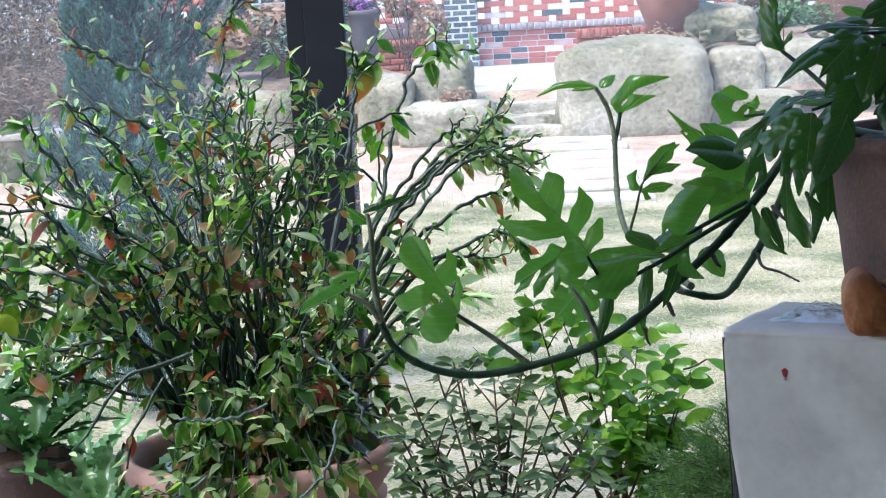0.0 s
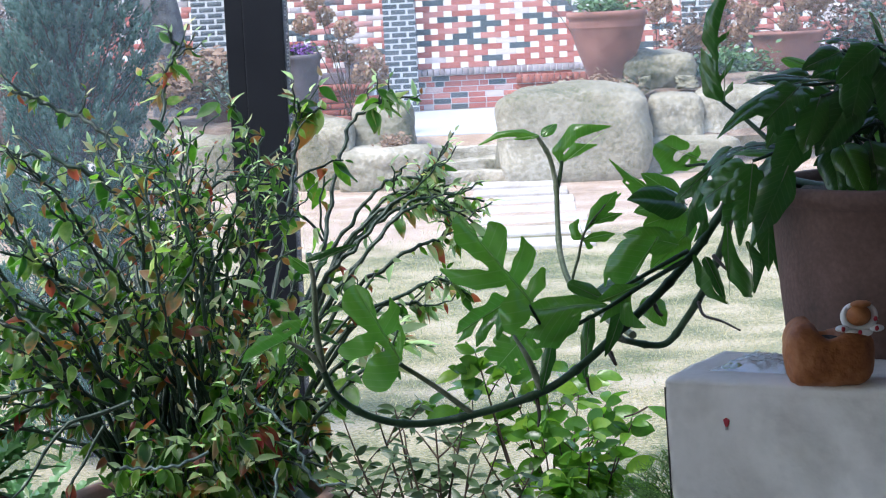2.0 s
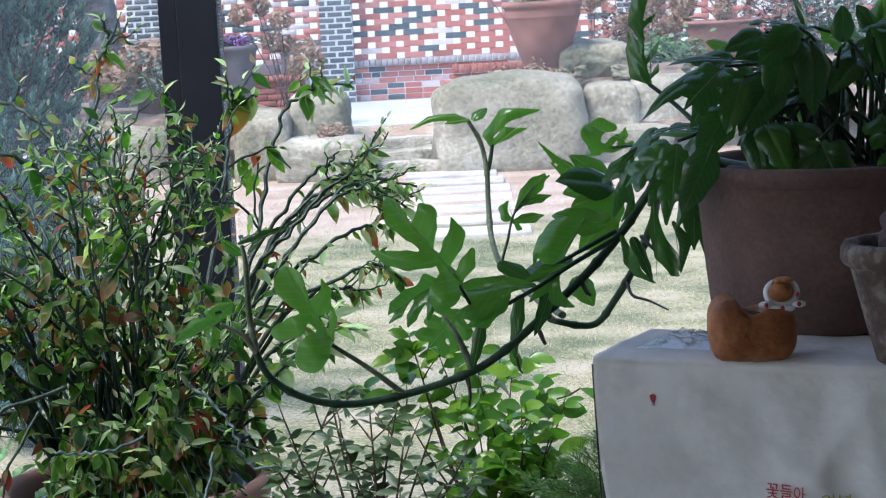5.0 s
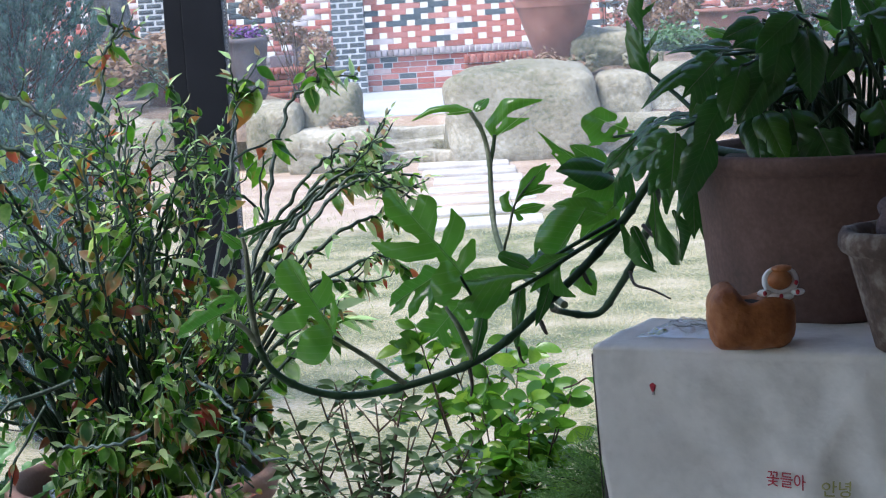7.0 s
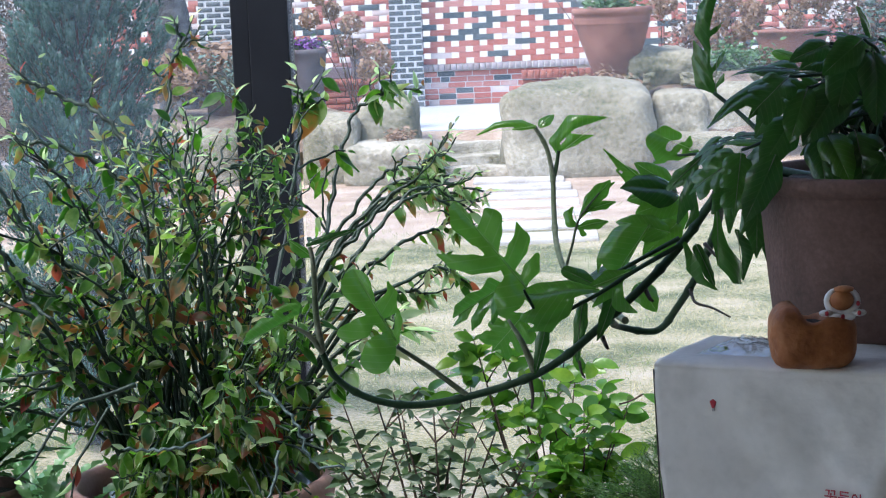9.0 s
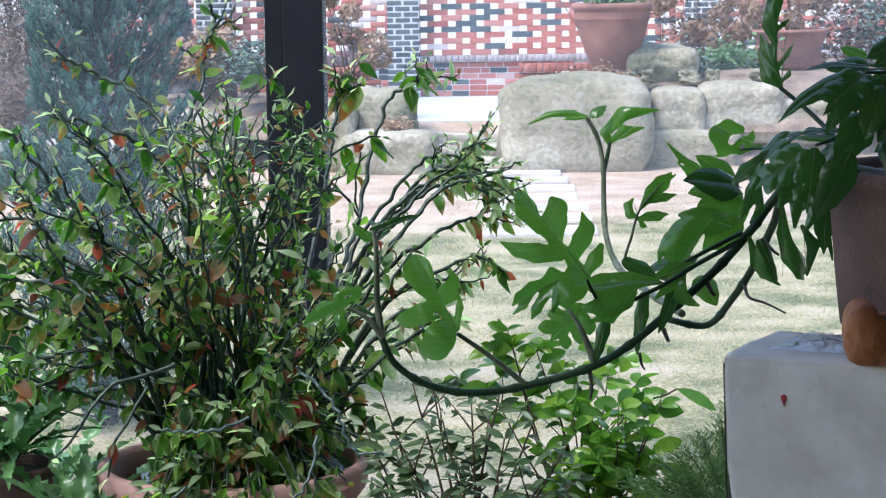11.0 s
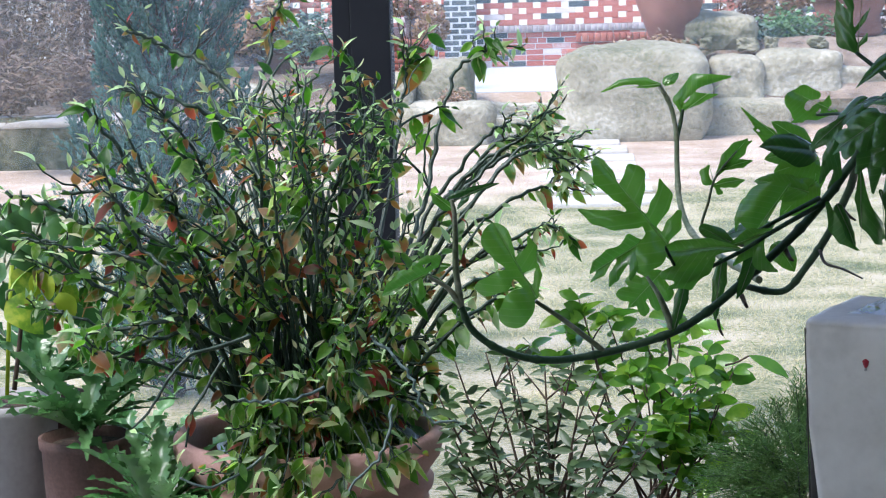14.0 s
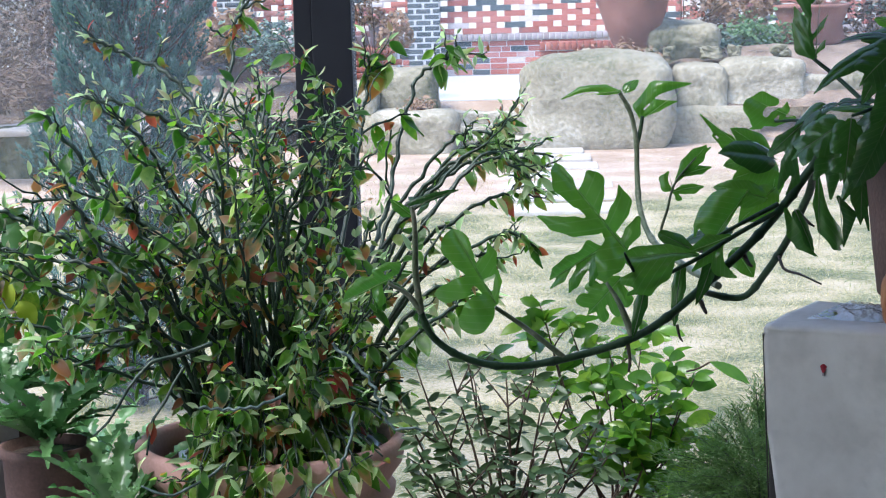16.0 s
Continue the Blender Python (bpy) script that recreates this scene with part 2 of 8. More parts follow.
m_red = mat("red_thread", [(0.33, 0.02, 0.035), (0.45, 0.035, 0.05)], 0.8, 60, 400, 0.4)
m_olive_thread = mat("olive_thread", [(0.36, 0.34, 0.1), (0.5, 0.46, 0.2)], 0.8, 60, 400, 0.4)
m_dark_wood = mat("dark_stained_wood", [(0.012, 0.009, 0.009), (0.03, 0.022, 0.02)], 0.5, 7, 80, 0.3)
m_frame = mat("dark_coated_metal", [(0.007, 0.008, 0.013), (0.012, 0.014, 0.02)], 0.5, 5, 200, 0.05, spec=0.3)
m_gasket = mat("grey_gasket", [(0.32, 0.32, 0.36), (0.5, 0.5, 0.54)], 0.6, 60, 240, 0.3)
m_bonnet = mat("white_glaze", [(0.7, 0.67, 0.67), (0.8, 0.78, 0.78)], 0.35, 20, 100, 0.1)
# Darkened so the unseen walls throw less light on the pots
m_plaster = mat("painted_plaster", [(0.3, 0.28, 0.26), (0.38, 0.36, 0.34)], 0.9, 3, 90, 0.15)
m_floor = mat("floor_tile", [(0.24, 0.22, 0.2), (0.34, 0.31, 0.28)], 0.5, 4, 60, 0.1)
BRICK = [(0.07, 0.095, 0.11, 0.0), (0.11, 0.135, 0.15, 0.2), (0.42, 0.135, 0.11, 0.24), (0.49, 0.19, 0.16, 0.6),
         (0.54, 0.26, 0.23, 0.84), (0.62, 0.54, 0.53, 0.88), (0.68, 0.62, 0.6, 1.0)]
m_brick = mat("mixed_brick", BRICK, 0.9, 9, 70, 0.6, vary="object", spread=0.06)
m_brick_mass = mat("mixed_brick_mass", BRICK, 0.9, 9, 70, 0.6, vary="island", spread=0.06)
GREY = [(0.06, 0.075, 0.085), (0.095, 0.115, 0.125), (0.15, 0.17, 0.18)]
m_grey_brick = mat("slate_grey_brick", GREY, 0.9, 9, 70, 0.6, vary="object", spread=0.3)
m_grey_brick_mass = mat("slate_grey_brick_mass", GREY, 0.9, 9, 70, 0.6, vary="island", spread=0.3)
COPE = [(0.25, 0.2, 0.2), (0.34, 0.3, 0.31), (0.4, 0.36, 0.38)]
m_cope = mat("coping_brick", COPE, 0.9, 9, 70, 0.5, vary="island", spread=0.3)
m_red_brick = mat("red_brick", [(0.24, 0.07, 0.055), (0.34, 0.12, 0.09), (0.42, 0.18, 0.14)], 0.9, 9, 70, 0.5, vary="island", spread=0.3)
m_mortar = mat("pale_mortar", [(0.6, 0.6, 0.6), (0.72, 0.72, 0.72)], 0.95, 8, 90, 0.4)
m_rock = mat("mossy_sandstone", [(0.09, 0.092, 0.05), (0.175, 0.165, 0.108), (0.255, 0.23, 0.165), (0.325, 0.295, 0.222), (0.46, 0.425, 0.35)], 0.95, 1.0, 26, 0.45, dist=0.03, grain=0.45, detail=12)
m_rock_dark = mat("dark_mossy_stone", [(0.022, 0.028, 0.01), (0.06, 0.065, 0.028), (0.12, 0.115, 0.065), (0.23, 0.2, 0.14)], 0.95, 3.0, 16, 0.8, dist=0.05, grain=0.4, detail=10)
m_pot_plum = mat("plum_grey_clay", [(0.1, 0.085, 0.095), (0.17, 0.145, 0.16)], 0.8, 6, 80, 0.3)
m_slab = mat("pale_flagstone", [(0.36, 0.33, 0.3), (0.47, 0.435, 0.4), (0.56, 0.53, 0.49)], 0.9, 5, 50, 0.5)
m_step = mat("mossy_step_stone", [(0.1, 0.09, 0.05), (0.25, 0.23, 0.16), (0.42, 0.39, 0.32), (0.52, 0.49, 0.43)], 0.95, 4, 30, 0.7, dist=0.03)
m_path = mat("concrete_path", [(0.44, 0.46, 0.48), (0.55, 0.57, 0.59)], 0.9, 1.2, 30, 0.2)
m_bed = mat("bed_soil", [(0.11, 0.08, 0.06), (0.22, 0.16, 0.12), (0.33, 0.26, 0.2)], 0.95, 5, 50, 0.8, dist=0.02)
m_dry = mat("dried_flower", [(0.15, 0.09, 0.06), (0.29, 0.185, 0.12), (0.43, 0.31, 0.22)], 0.9, 20, 80, 0.2, vary="island", spread=0.4, through_light=0.15)
m_shrub = mat("brown_shrub", [(0.07, 0.048, 0.042), (0.15, 0.1, 0.075), (0.28, 0.2, 0.145)], 0.9, 6, 60, 0.0, vary="island", spread=0.4)
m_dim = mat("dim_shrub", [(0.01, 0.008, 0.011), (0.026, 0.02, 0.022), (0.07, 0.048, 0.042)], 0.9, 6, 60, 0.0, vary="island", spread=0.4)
m_green_far = mat("bed_greenery", [(0.06, 0.12, 0.05), (0.1, 0.19, 0.08), (0.16, 0.26, 0.14)], 0.8, 8, 60, 0.0, vary="island", spread=0.4, through_light=0.15)
m_bluegreen = mat("bluish_shrub", [(0.04, 0.075, 0.06), (0.1, 0.16, 0.13), (0.22, 0.3, 0.25)], 0.9, 6, 60, 0.0, vary="island", spread=0.4)
m_purple = mat("purple_flower", [(0.18, 0.05, 0.3), (0.3, 0.12, 0.42)], 0.7, 20, 80, 0.0, vary="island", spread=0.4)
m_grass = mat("dry_grass_blade", [(0.2, 0.215, 0.08), (0.42, 0.36, 0.2), (0.55, 0.48, 0.3), (0.36, 0.355, 0.15)], 0.85, 3, 40, 0.0, vary="island", spread=0.4, through_light=0.55)
m_grass_green = mat("green_grass_blade", [(0.1, 0.16, 0.05), (0.2, 0.26, 0.09), (0.34, 0.36, 0.17)], 0.85, 3, 40, 0.0, vary="island", spread=0.4, through_light=0.45)
m_bark = mat("grey_bark", [(0.04, 0.04, 0.043), (0.1, 0.098, 0.1), (0.17, 0.165, 0.165)], 0.95, 7, 40, 1.0, dist=0.02)


def lawn_material():
    """Dry winter turf with worn, bare reddish earth nearer the stones."""
    m = mat("dry_lawn", [(0.07, 0.083, 0.028), (0.165, 0.165, 0.068), (0.31, 0.268, 0.15), (0.41, 0.347, 0.245)], 0.95, 2.2, 48, 0.5, dist=0.012, grain=0.8, detail=9)
    nt, n = m.node_tree, m.node_tree.nodes
    co, sep, nz = n.new("ShaderNodeTexCoord"), n.new("ShaderNodeSeparateXYZ"), n.new("ShaderNodeTexNoise")
    nt.links.new(co.outputs["Object"], sep.inputs[0])
    nt.links.new(co.outputs["Object"], nz.inputs["Vector"])
    nz.inputs["Scale"].default_value = 0.9
    add, span = n.new("ShaderNodeMath"), n.new("ShaderNodeMapRange")
    add.operation = "MULTIPLY_ADD"
    nt.links.new(nz.outputs["Fac"], add.inputs[0])
    add.inputs[1].default_value = 5.0
    nt.links.new(sep.outputs["Y"], add.inputs[2])
    nt.links.new(add.outputs[0], span.inputs["Value"])
    span.inputs["From Min"].default_value, span.inputs["From Max"].default_value = 16.0, 18.0
    mix = n.new("ShaderNodeMix")
    mix.data_type = "RGBA"
    ramp = [x for x in n if x.type == "VALTORGB"][0]
    nt.links.new(span.outputs[0], mix.inputs[0])
    nt.links.new(ramp.outputs[0], mix.inputs[6])
    earth = n.new("ShaderNodeValToRGB")
    earth.color_ramp.elements[0].position, earth.color_ramp.elements[0].color = 0.3, (0.3, 0.205, 0.14, 1)
    earth.color_ramp.elements[1].position, earth.color_ramp.elements[1].color = 0.7, (0.52, 0.415, 0.33, 1)
    nt.links.new(ramp.inputs[0].links[0].from_socket, earth.inputs[0])
    nt.links.new(earth.outputs[0], mix.inputs[7])
    nt.links.new(mix.outputs[2], n["Principled BSDF"].inputs["Base Color"])
    return m


m_lawn = lawn_material()


def glass_material(veil):
    """Window glass with a thin bluish film, added to veil the garden in haze; it scatters some daylight."""
    m = bpy.data.materials.new("window_glass")
    m.use_nodes = True
    nt, n = m.node_tree, m.node_tree.nodes
    clear, gloss, film = n.new("ShaderNodeBsdfTransparent"), n.new("ShaderNodeBsdfGlossy"), n.new("ShaderNodeBsdfTranslucent")
    gloss.inputs["Roughness"].default_value = 0.02
    film.inputs["Color"].default_value = (0.8, 0.88, 1.0, 1)
    fr, mx, my = n.new("ShaderNodeFresnel"), n.new("ShaderNodeMixShader"), n.new("ShaderNodeMixShader")
    fr.inputs[0].default_value = 1.3
    co, nz, amount = n.new("ShaderNodeTexCoord"), n.new("ShaderNodeTexNoise"), n.new("ShaderNodeMapRange")
    nz.inputs["Scale"].default_value, nz.inputs["Detail"].default_value = 3.0, 8.0
    nt.links.new(co.outputs["Object"], nz.inputs["Vector"])
    nt.links.new(nz.outputs["Fac"], amount.inputs["Value"])
    amount.inputs["From Min"].default_value, amount.inputs["From Max"].default_value = 0.3, 0.7
    amount.inputs["To Min"].default_value, amount.inputs["To Max"].default_value = veil * 0.7, veil * 1.3
    nt.links.new(fr.outputs[0], mx.inputs[0])
    nt.links.new(clear.outputs[0], mx.inputs[1])
    nt.links.new(gloss.outputs[0], mx.inputs[2])
    nt.links.new(amount.outputs[0], my.inputs[0])
    nt.links.new(mx.outputs[0], my.inputs[1])
    nt.links.new(film.outputs[0], my.inputs[2])
    nt.links.new(my.outputs[0], n["Material Output"].inputs["Surface"])
    return m


m_glass = glass_material(0.048)


def plastic_film():
    m = bpy.data.materials.new("clear_plastic_film")
    m.use_nodes = True
    nt, n = m.node_tree, m.node_tree.nodes
    clear, gloss, milky = n.new("ShaderNodeBsdfTransparent"), n.new("ShaderNodeBsdfGlossy"), n.new("ShaderNodeBsdfDiffuse")
    milky.inputs["Color"].default_value = (0.75, 0.75, 0.78, 1)
    gloss.inputs["Roughness"].default_value = 0.12
    a, c = n.new("ShaderNodeMixShader"), n.new("ShaderNodeMixShader")
    a.inputs[0].default_value, c.inputs[0].default_value = 0.3, 0.09
    nt.links.new(clear.outputs[0], a.inputs[1])
    nt.links.new(gloss.outputs[0], a.inputs[2])
    nt.links.new(a.outputs[0], c.inputs[1])
    nt.links.new(milky.outputs[0], c.inputs[2])
    nt.links.new(c.outputs[0], n["Material Output"].inputs["Surface"])
    return m


m_film = plastic_film()


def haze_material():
    """A glowing sheet that stands in for the bright, milky distance behind the garden wall."""
    m = bpy.data.materials.new("glowing_haze_sheet")
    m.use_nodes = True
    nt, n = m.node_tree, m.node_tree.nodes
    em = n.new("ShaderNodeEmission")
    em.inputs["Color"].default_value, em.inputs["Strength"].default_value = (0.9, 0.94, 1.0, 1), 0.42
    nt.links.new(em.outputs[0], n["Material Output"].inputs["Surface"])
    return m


m_haze = haze_material()


# Ways of building
def part(name, bm, material, parent=None, label=""):
    """Links a bmesh (or a mesh) as one mesh object under a thing or a part."""
    me = bm
    if isinstance(bm, bmesh.types.BMesh):
        me = bpy.data.meshes.new(name)
        bm.to_mesh(me)
        bm.free()
    if not me.materials:
        me.materials.append(material)
    ob = new(name, me)
    if parent is not None:
        ob.parent = parent
        root = parent.matrix_basis.copy()
        if parent.parent is not None:
            root = parent.parent.matrix_basis @ root
        ob.matrix_parent_inverse = root.inverted()
    return tagged(ob, label) if label else ob


def thing(name, label, category, at=(0, 0, 0), group="", kind=""):
    ob = new(name)
    ob.empty_display_size = 0.05
    ob.location = at
    return tagged(ob, label, category, group, kind)


def smooth(bm):
    for fc in bm.faces:
        fc.smooth = True
    return bm


def box(lo, hi, bevel=0.0, bm=None):
    bm = bm or bmesh.new()
    c = [(a + b) / 2 for a, b in zip(lo, hi)]
    s = [b - a for a, b in zip(lo, hi)]
    made = bmesh.ops.create_cube(bm, size=1, matrix=Matrix.Translation(c) @ Matrix.Diagonal((*s, 1)))
    if bevel:
        edges = list({e for v in made["verts"] for e in v.link_edges})
        bmesh.ops.bevel(bm, geom=edges, offset=bevel, segments=2, affect="EDGES", profile=0.6)
    return bm


def lathe(profile, centre, seg=48, bm=None, wobble=0.0, seed=0):
    """Turns (radius, height) pairs about an upright axis."""
    bm = bm or bmesh.new()
    rings = []
    rnd = random.Random(seed)
    ph = rnd.uniform(0, 6)
    for r, h in profile:
        ring = []
        for k in range(seg):
            a = 2 * math.pi * k / seg
            rr = r * (1 + wobble * math.sin(2 * a + ph + h * 5))
            ring.append(bm.verts.new((centre[0] + rr * math.cos(a), centre[1] + rr * math.sin(a), centre[2] + h)))
        rings.append(ring)
    for a, b in zip(rings, rings[1:]):
        for k in range(seg):
            bm.faces.new((a[k], a[(k + 1) % seg], b[(k + 1) % seg], b[k]))
    for ring, flip in ((rings[0], True), (rings[-1], False)):
        if profile[0 if flip else -1][0] < 0.002:
            continue
        bm.faces.new(list(reversed(ring)) if flip else ring)
    bmesh.ops.recalc_face_normals(bm, faces=bm.faces[:])
    return smooth(bm)


def curve_points(points, n):
    """n points on a smooth curve through the given ones."""
    p = [Vector(q) for q in points]
    p = [p[0] * 2 - p[1]] + p + [p[-1] * 2 - p[-2]]
    out, spans = [], len(p) - 3
    for k in range(n):
        u = k / (n - 1) * spans
        i = min(int(u), spans - 1)
        t = u - i
        a, b, c, d = p[i:i + 4]
        out.append(0.5 * (2 * b + (c - a) * t + (2 * a - 5 * b + 4 * c - d) * t * t + (3 * b - a - 3 * c + d) * t ** 3))
    return out


def tube(bm, pts, radii, seg=6):
    """A round stem through pts, with a radius for each."""
    rings, side = [], None
    for k, q in enumerate(pts):
        d = (pts[min(k + 1, len(pts) - 1)] - pts[max(k - 1, 0)])
        d = d.normalized() if d.length > 1e-9 else Vector((0, 0, 1))
        if side is None:
            side = d.orthogonal().normalized()
        side = side - d * side.dot(d)
        side = side.normalized() if side.length > 1e-6 else d.orthogonal().normalized()
        up = d.cross(side)
        rings.append([bm.verts.new(q + radii[k] * (math.cos(a) * side + math.sin(a) * up))
                      for a in [2 * math.pi * j / seg for j in range(seg)]])
    for a, b in zip(rings, rings[1:]):
        for j in range(seg):
            bm.faces.new((a[j], a[(j + 1) % seg], b[(j + 1) % seg], b[j])).smooth = True
    bm.faces.new(list(reversed(rings[0])))
    bm.faces.new(rings[-1])
    return bm


def blade(length, width, curl=0.15, fold=0.2, n=6, tip=1.0, belly=0.45, wave=0.0, name="leaf", seed=0, young=0.0):
    """A leaf along +x with a folded midrib, thin but double-curved; returned as a mesh that knows how far along and across each point lies."""
    rnd = random.Random(seed)
    ph = rnd.uniform(0, 6)
    bm = bmesh.new()
    rows = []
    for k in range(n + 1):
        u = k / n
        if u < belly:
            w = math.sin(u / belly * math.pi / 2) ** 0.8
        else:
            w = math.cos((u - belly) / (1 - belly) * math.pi / 2) ** tip
        w = max(w, 0.03) * width / 2
        z = -curl * length * u * u
        lift = fold * w
        wv = wave * width * math.sin(u * 9 + ph)
        rows.append([bm.verts.new((u * length, w, z + lift + wv)), bm.verts.new((u * length, 0, z)),
                     bm.verts.new((u * length, -w, z + lift - wv))])
    for a, b in zip(rows, rows[1:]):
        bm.faces.new((a[0], a[1], b[1], b[0])).smooth = True
        bm.faces.new((a[1], a[2], b[2], b[1])).smooth = True
    me = bpy.data.meshes.new(name)
    bm.to_mesh(me)
    bm.free()
    co = me.attributes.new("leafco", "FLOAT_VECTOR", "POINT")
    co.data.foreach_set("vector", [c for k in range(n + 1) for v in (1, 0, 1) for c in (k / n, v, young)])
    return me


def aim(place, way, normal=(0, 0, 1), size=1.0):
    """The pose that lays a leaf at place, pointing along way, its upper side towards normal."""
    x = Vector(way).normalized()
    z = Vector(normal)
    z = z - x * z.dot(x)
    z = z.normalized() if z.length > 1e-4 else x.orthogonal().normalized()
    y = z.cross(x)
    m = Matrix((x, y, z)).transposed().to_4x4()
    return Matrix.Translation(place) @ m @ Matrix.Diagonal((size, size, size, 1))


def leaf_part(name, me, material, parent, m):
    ob = part(name, me, material, parent)
    ob.matrix_basis = m
    return ob


class Mass:
    """Many small pieces gathered into one mesh."""

    def __init__(self):
        self.v, self.f, self.c, self.n = [], [], [], 0

    def add(self, me, m):
        co = np.empty(len(me.vertices) * 3)
        me.vertices.foreach_get("co", co)
        mm = np.array(m)
        self.v.append(co.reshape(-1, 3) @ mm[:3, :3].T + mm[:3, 3])
        leafco = np.zeros(len(co))
        if "leafco" in me.attributes:
            me.attributes["leafco"].data.foreach_get("vector", leafco)
        self.c.append(leafco)
        self.f += [[i + self.n for i in p.vertices] for p in me.polygons]
        self.n += len(me.vertices)

    def link(self, name, material, parent=None, label=""):
        me = bpy.data.meshes.new(name)
        me.from_pydata(np.concatenate(self.v).tolist(), [], self.f)
        me.polygons.foreach_set("use_smooth", [True] * len(me.polygons))
        me.attributes.new("leafco", "FLOAT_VECTOR", "POINT").data.foreach_set("vector", np.concatenate(self.c))
        ob = part(name, me, material, parent, label)
        return tagged(ob, kind="stuff")

    def mesh(self, name):
        """The pieces so far as a mesh of their own, to be set many times."""
        me = bpy.data.meshes.new(name)
        me.from_pydata(np.concatenate(self.v).tolist(), [], self.f)
        me.attributes.new("leafco", "FLOAT_VECTOR", "POINT").data.foreach_set("vector", np.concatenate(self.c))
        return me


def away(rnd, up=0.0, spread=1.0):
    a = rnd.uniform(0, 2 * math.pi)
    return Vector((math.cos(a) * spread, math.sin(a) * spread, up))


# ---- The large structure: ground, room, window front ----
def ground():
    xs = [-3000, -400, -120, -60, -30] + [-20 + k for k in range(0, 41)] + [30, 60, 120, 400, 3000]
    ys = ([-3000, -400, -100, -40, -20, -10] + [-5 + k for k in range(0, 24)] + [19.35, 19.75, 20.1, 21, 22, 23, 24, 25, 26, 28, 32, 40, 60, 120, 400, 3000])
    bm = bmesh.new()
    grid = []
    for y in ys:
        row = []
        for x in xs:
            if y <= 19.4:
                z = LAWN
            elif y < 20.1:
                z = LAWN + (STREET - LAWN) * (y - 19.35) / 0.75 - 0.1
            elif y <= 26:
                z = STREET - 0.012
            else:
                z = STREET - min(1.0, (y - 26) / 14) * 10
            if 6 < y < 18.5 and abs(x) < 18:
                z += 0.03 * noise.noise((x * 0.35, y * 0.35, 0))
            row.append(bm.verts.new((x, y, z)))
        grid.append(row)
    for a, b in zip(grid, grid[1:]):
        for k in range(len(xs) - 1):
            bm.faces.new((a[k], a[k + 1], b[k + 1], b[k])).smooth = True
    return tagged(part("ground", bm, m_lawn), "dry winter lawn, straw-coloured turf with bare earth", "lawn", kind="structure")


ground()

# Curved sheet that glows by itself in place of bright sky and haze
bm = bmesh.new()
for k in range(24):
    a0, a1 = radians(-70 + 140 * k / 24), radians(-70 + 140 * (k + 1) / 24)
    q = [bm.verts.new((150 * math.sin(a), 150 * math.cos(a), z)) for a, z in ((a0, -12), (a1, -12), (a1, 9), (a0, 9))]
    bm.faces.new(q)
tagged(part("backdrop", bm, m_haze), "glowing pale sheet standing in for bright sky and far haze", "backdrop", kind="structure")

tagged(part("floor", box((-3.3, -4.3, -0.56), (3.3, 4.76, FLOOR)), m_floor), "plain tiled sunroom floor", "floor", kind="structure")
# Ceiling out of view, added: gaps light the plants, solid parts shade the table
bm = box((-3.3, -4.3, 2.75), (3.3, 0.9, 2.95))
box((-1.3, 0.902, 2.75), (3.3, 2.0, 2.95), bm=bm)
for y in (2.0, 3.2, 4.56):
    box((-3.3, y + 0.002, 2.75), (3.3, y + 0.1, 2.95), bm=bm)
tagged(part("ceiling", bm, m_plaster), "unseen sunroom ceiling of beams, gaps added to light the plants", "ceiling", kind="structure")
# Walls out of view, added: closed behind and east, open west for daylight
bm = box((-3.3, -4.5, -0.56), (3.3, -4.302, 2.95))
tagged(part("wall_south", bm, m_plaster), "unseen plain painted back wall, added to hold off light from behind", "wall", kind="structure")
bm = bmesh.new()
box((-3.5, -4.3, -0.56), (-3.302, 4.9, 0.25), bm=bm)
box((-3.5, -4.3, 2.35), (-3.302, 4.9, 2.95), bm=bm)
for y in (-4.3, -1.4, 1.6, 4.62):
    box((-3.5, y, 0.252), (-3.302, y + 0.25, 2.348), bm=bm)
tagged(part("wall_west", bm, m_plaster), "unseen painted side wall, wide openings added to let daylight in", "wall", kind="structure")
tagged(part("wall_east", box((3.302, -4.3, -0.56), (3.5, 4.9, 2.95)), m_plaster), "unseen plain painted side wall, added to hold off light", "wall", kind="structure")

tagged(part("window_beam", box((-3.3, 4.56, 2.3), (3.3, 4.78, 2.748)), m_frame), "dark metal beam over the window front", "window frame", kind="structure")
tagged(part("window_rail", box((-3.3, 4.764, -0.56), (3.3, 4.84, FLOOR + 0.005)), m_frame), "dark metal bottom rail of the window front", "window frame", kind="structure")


def mullion(x):
    """An upright window post; x is its inner right edge."""
    post = thing("window_post", "dark coated metal window post with a grey gasket", "window post", (x - 0.08, 4.67, FLOOR), "window posts", "structure")
    part("post_core", box((x - 0.163, 4.60, FLOOR), (x - 0.112, 4.74, 2.3), 0.003), m_frame, post)
    part("cover_strip", box((x - 0.111, 4.585, FLOOR), (x, 4.74, 2.3), 0.003), m_frame, post)
    bm = box((x + 0.0005, 4.60, FLOOR), (x + 0.005, 4.64, 2.3))
    for k in range(180):
        z = FLOOR + 0.5 + k * 0.01
        box((x + 0.0055, 4.602, z), (x + 0.011, 4.612, z + 0.006), bm=bm)
    part("gasket", bm, m_gasket, post, "beaded grey gasket")
    return post


for x in (-0.52, 1.56, -2.6):
    mullion(x)
for k, (x0, x1) in enumerate(((-3.29, -2.765), (-2.58, -0.685), (-0.505, 1.395), (1.575, 3.29))):
    pane = tagged(part("window_%d" % (k + 1), box((x0, 4.672, FLOOR + 0.006), (x1, 4.68, 2.3)), m_glass), "large fixed window pane with an added hazy film", "window", kind="structure")
    pane.visible_shadow = False


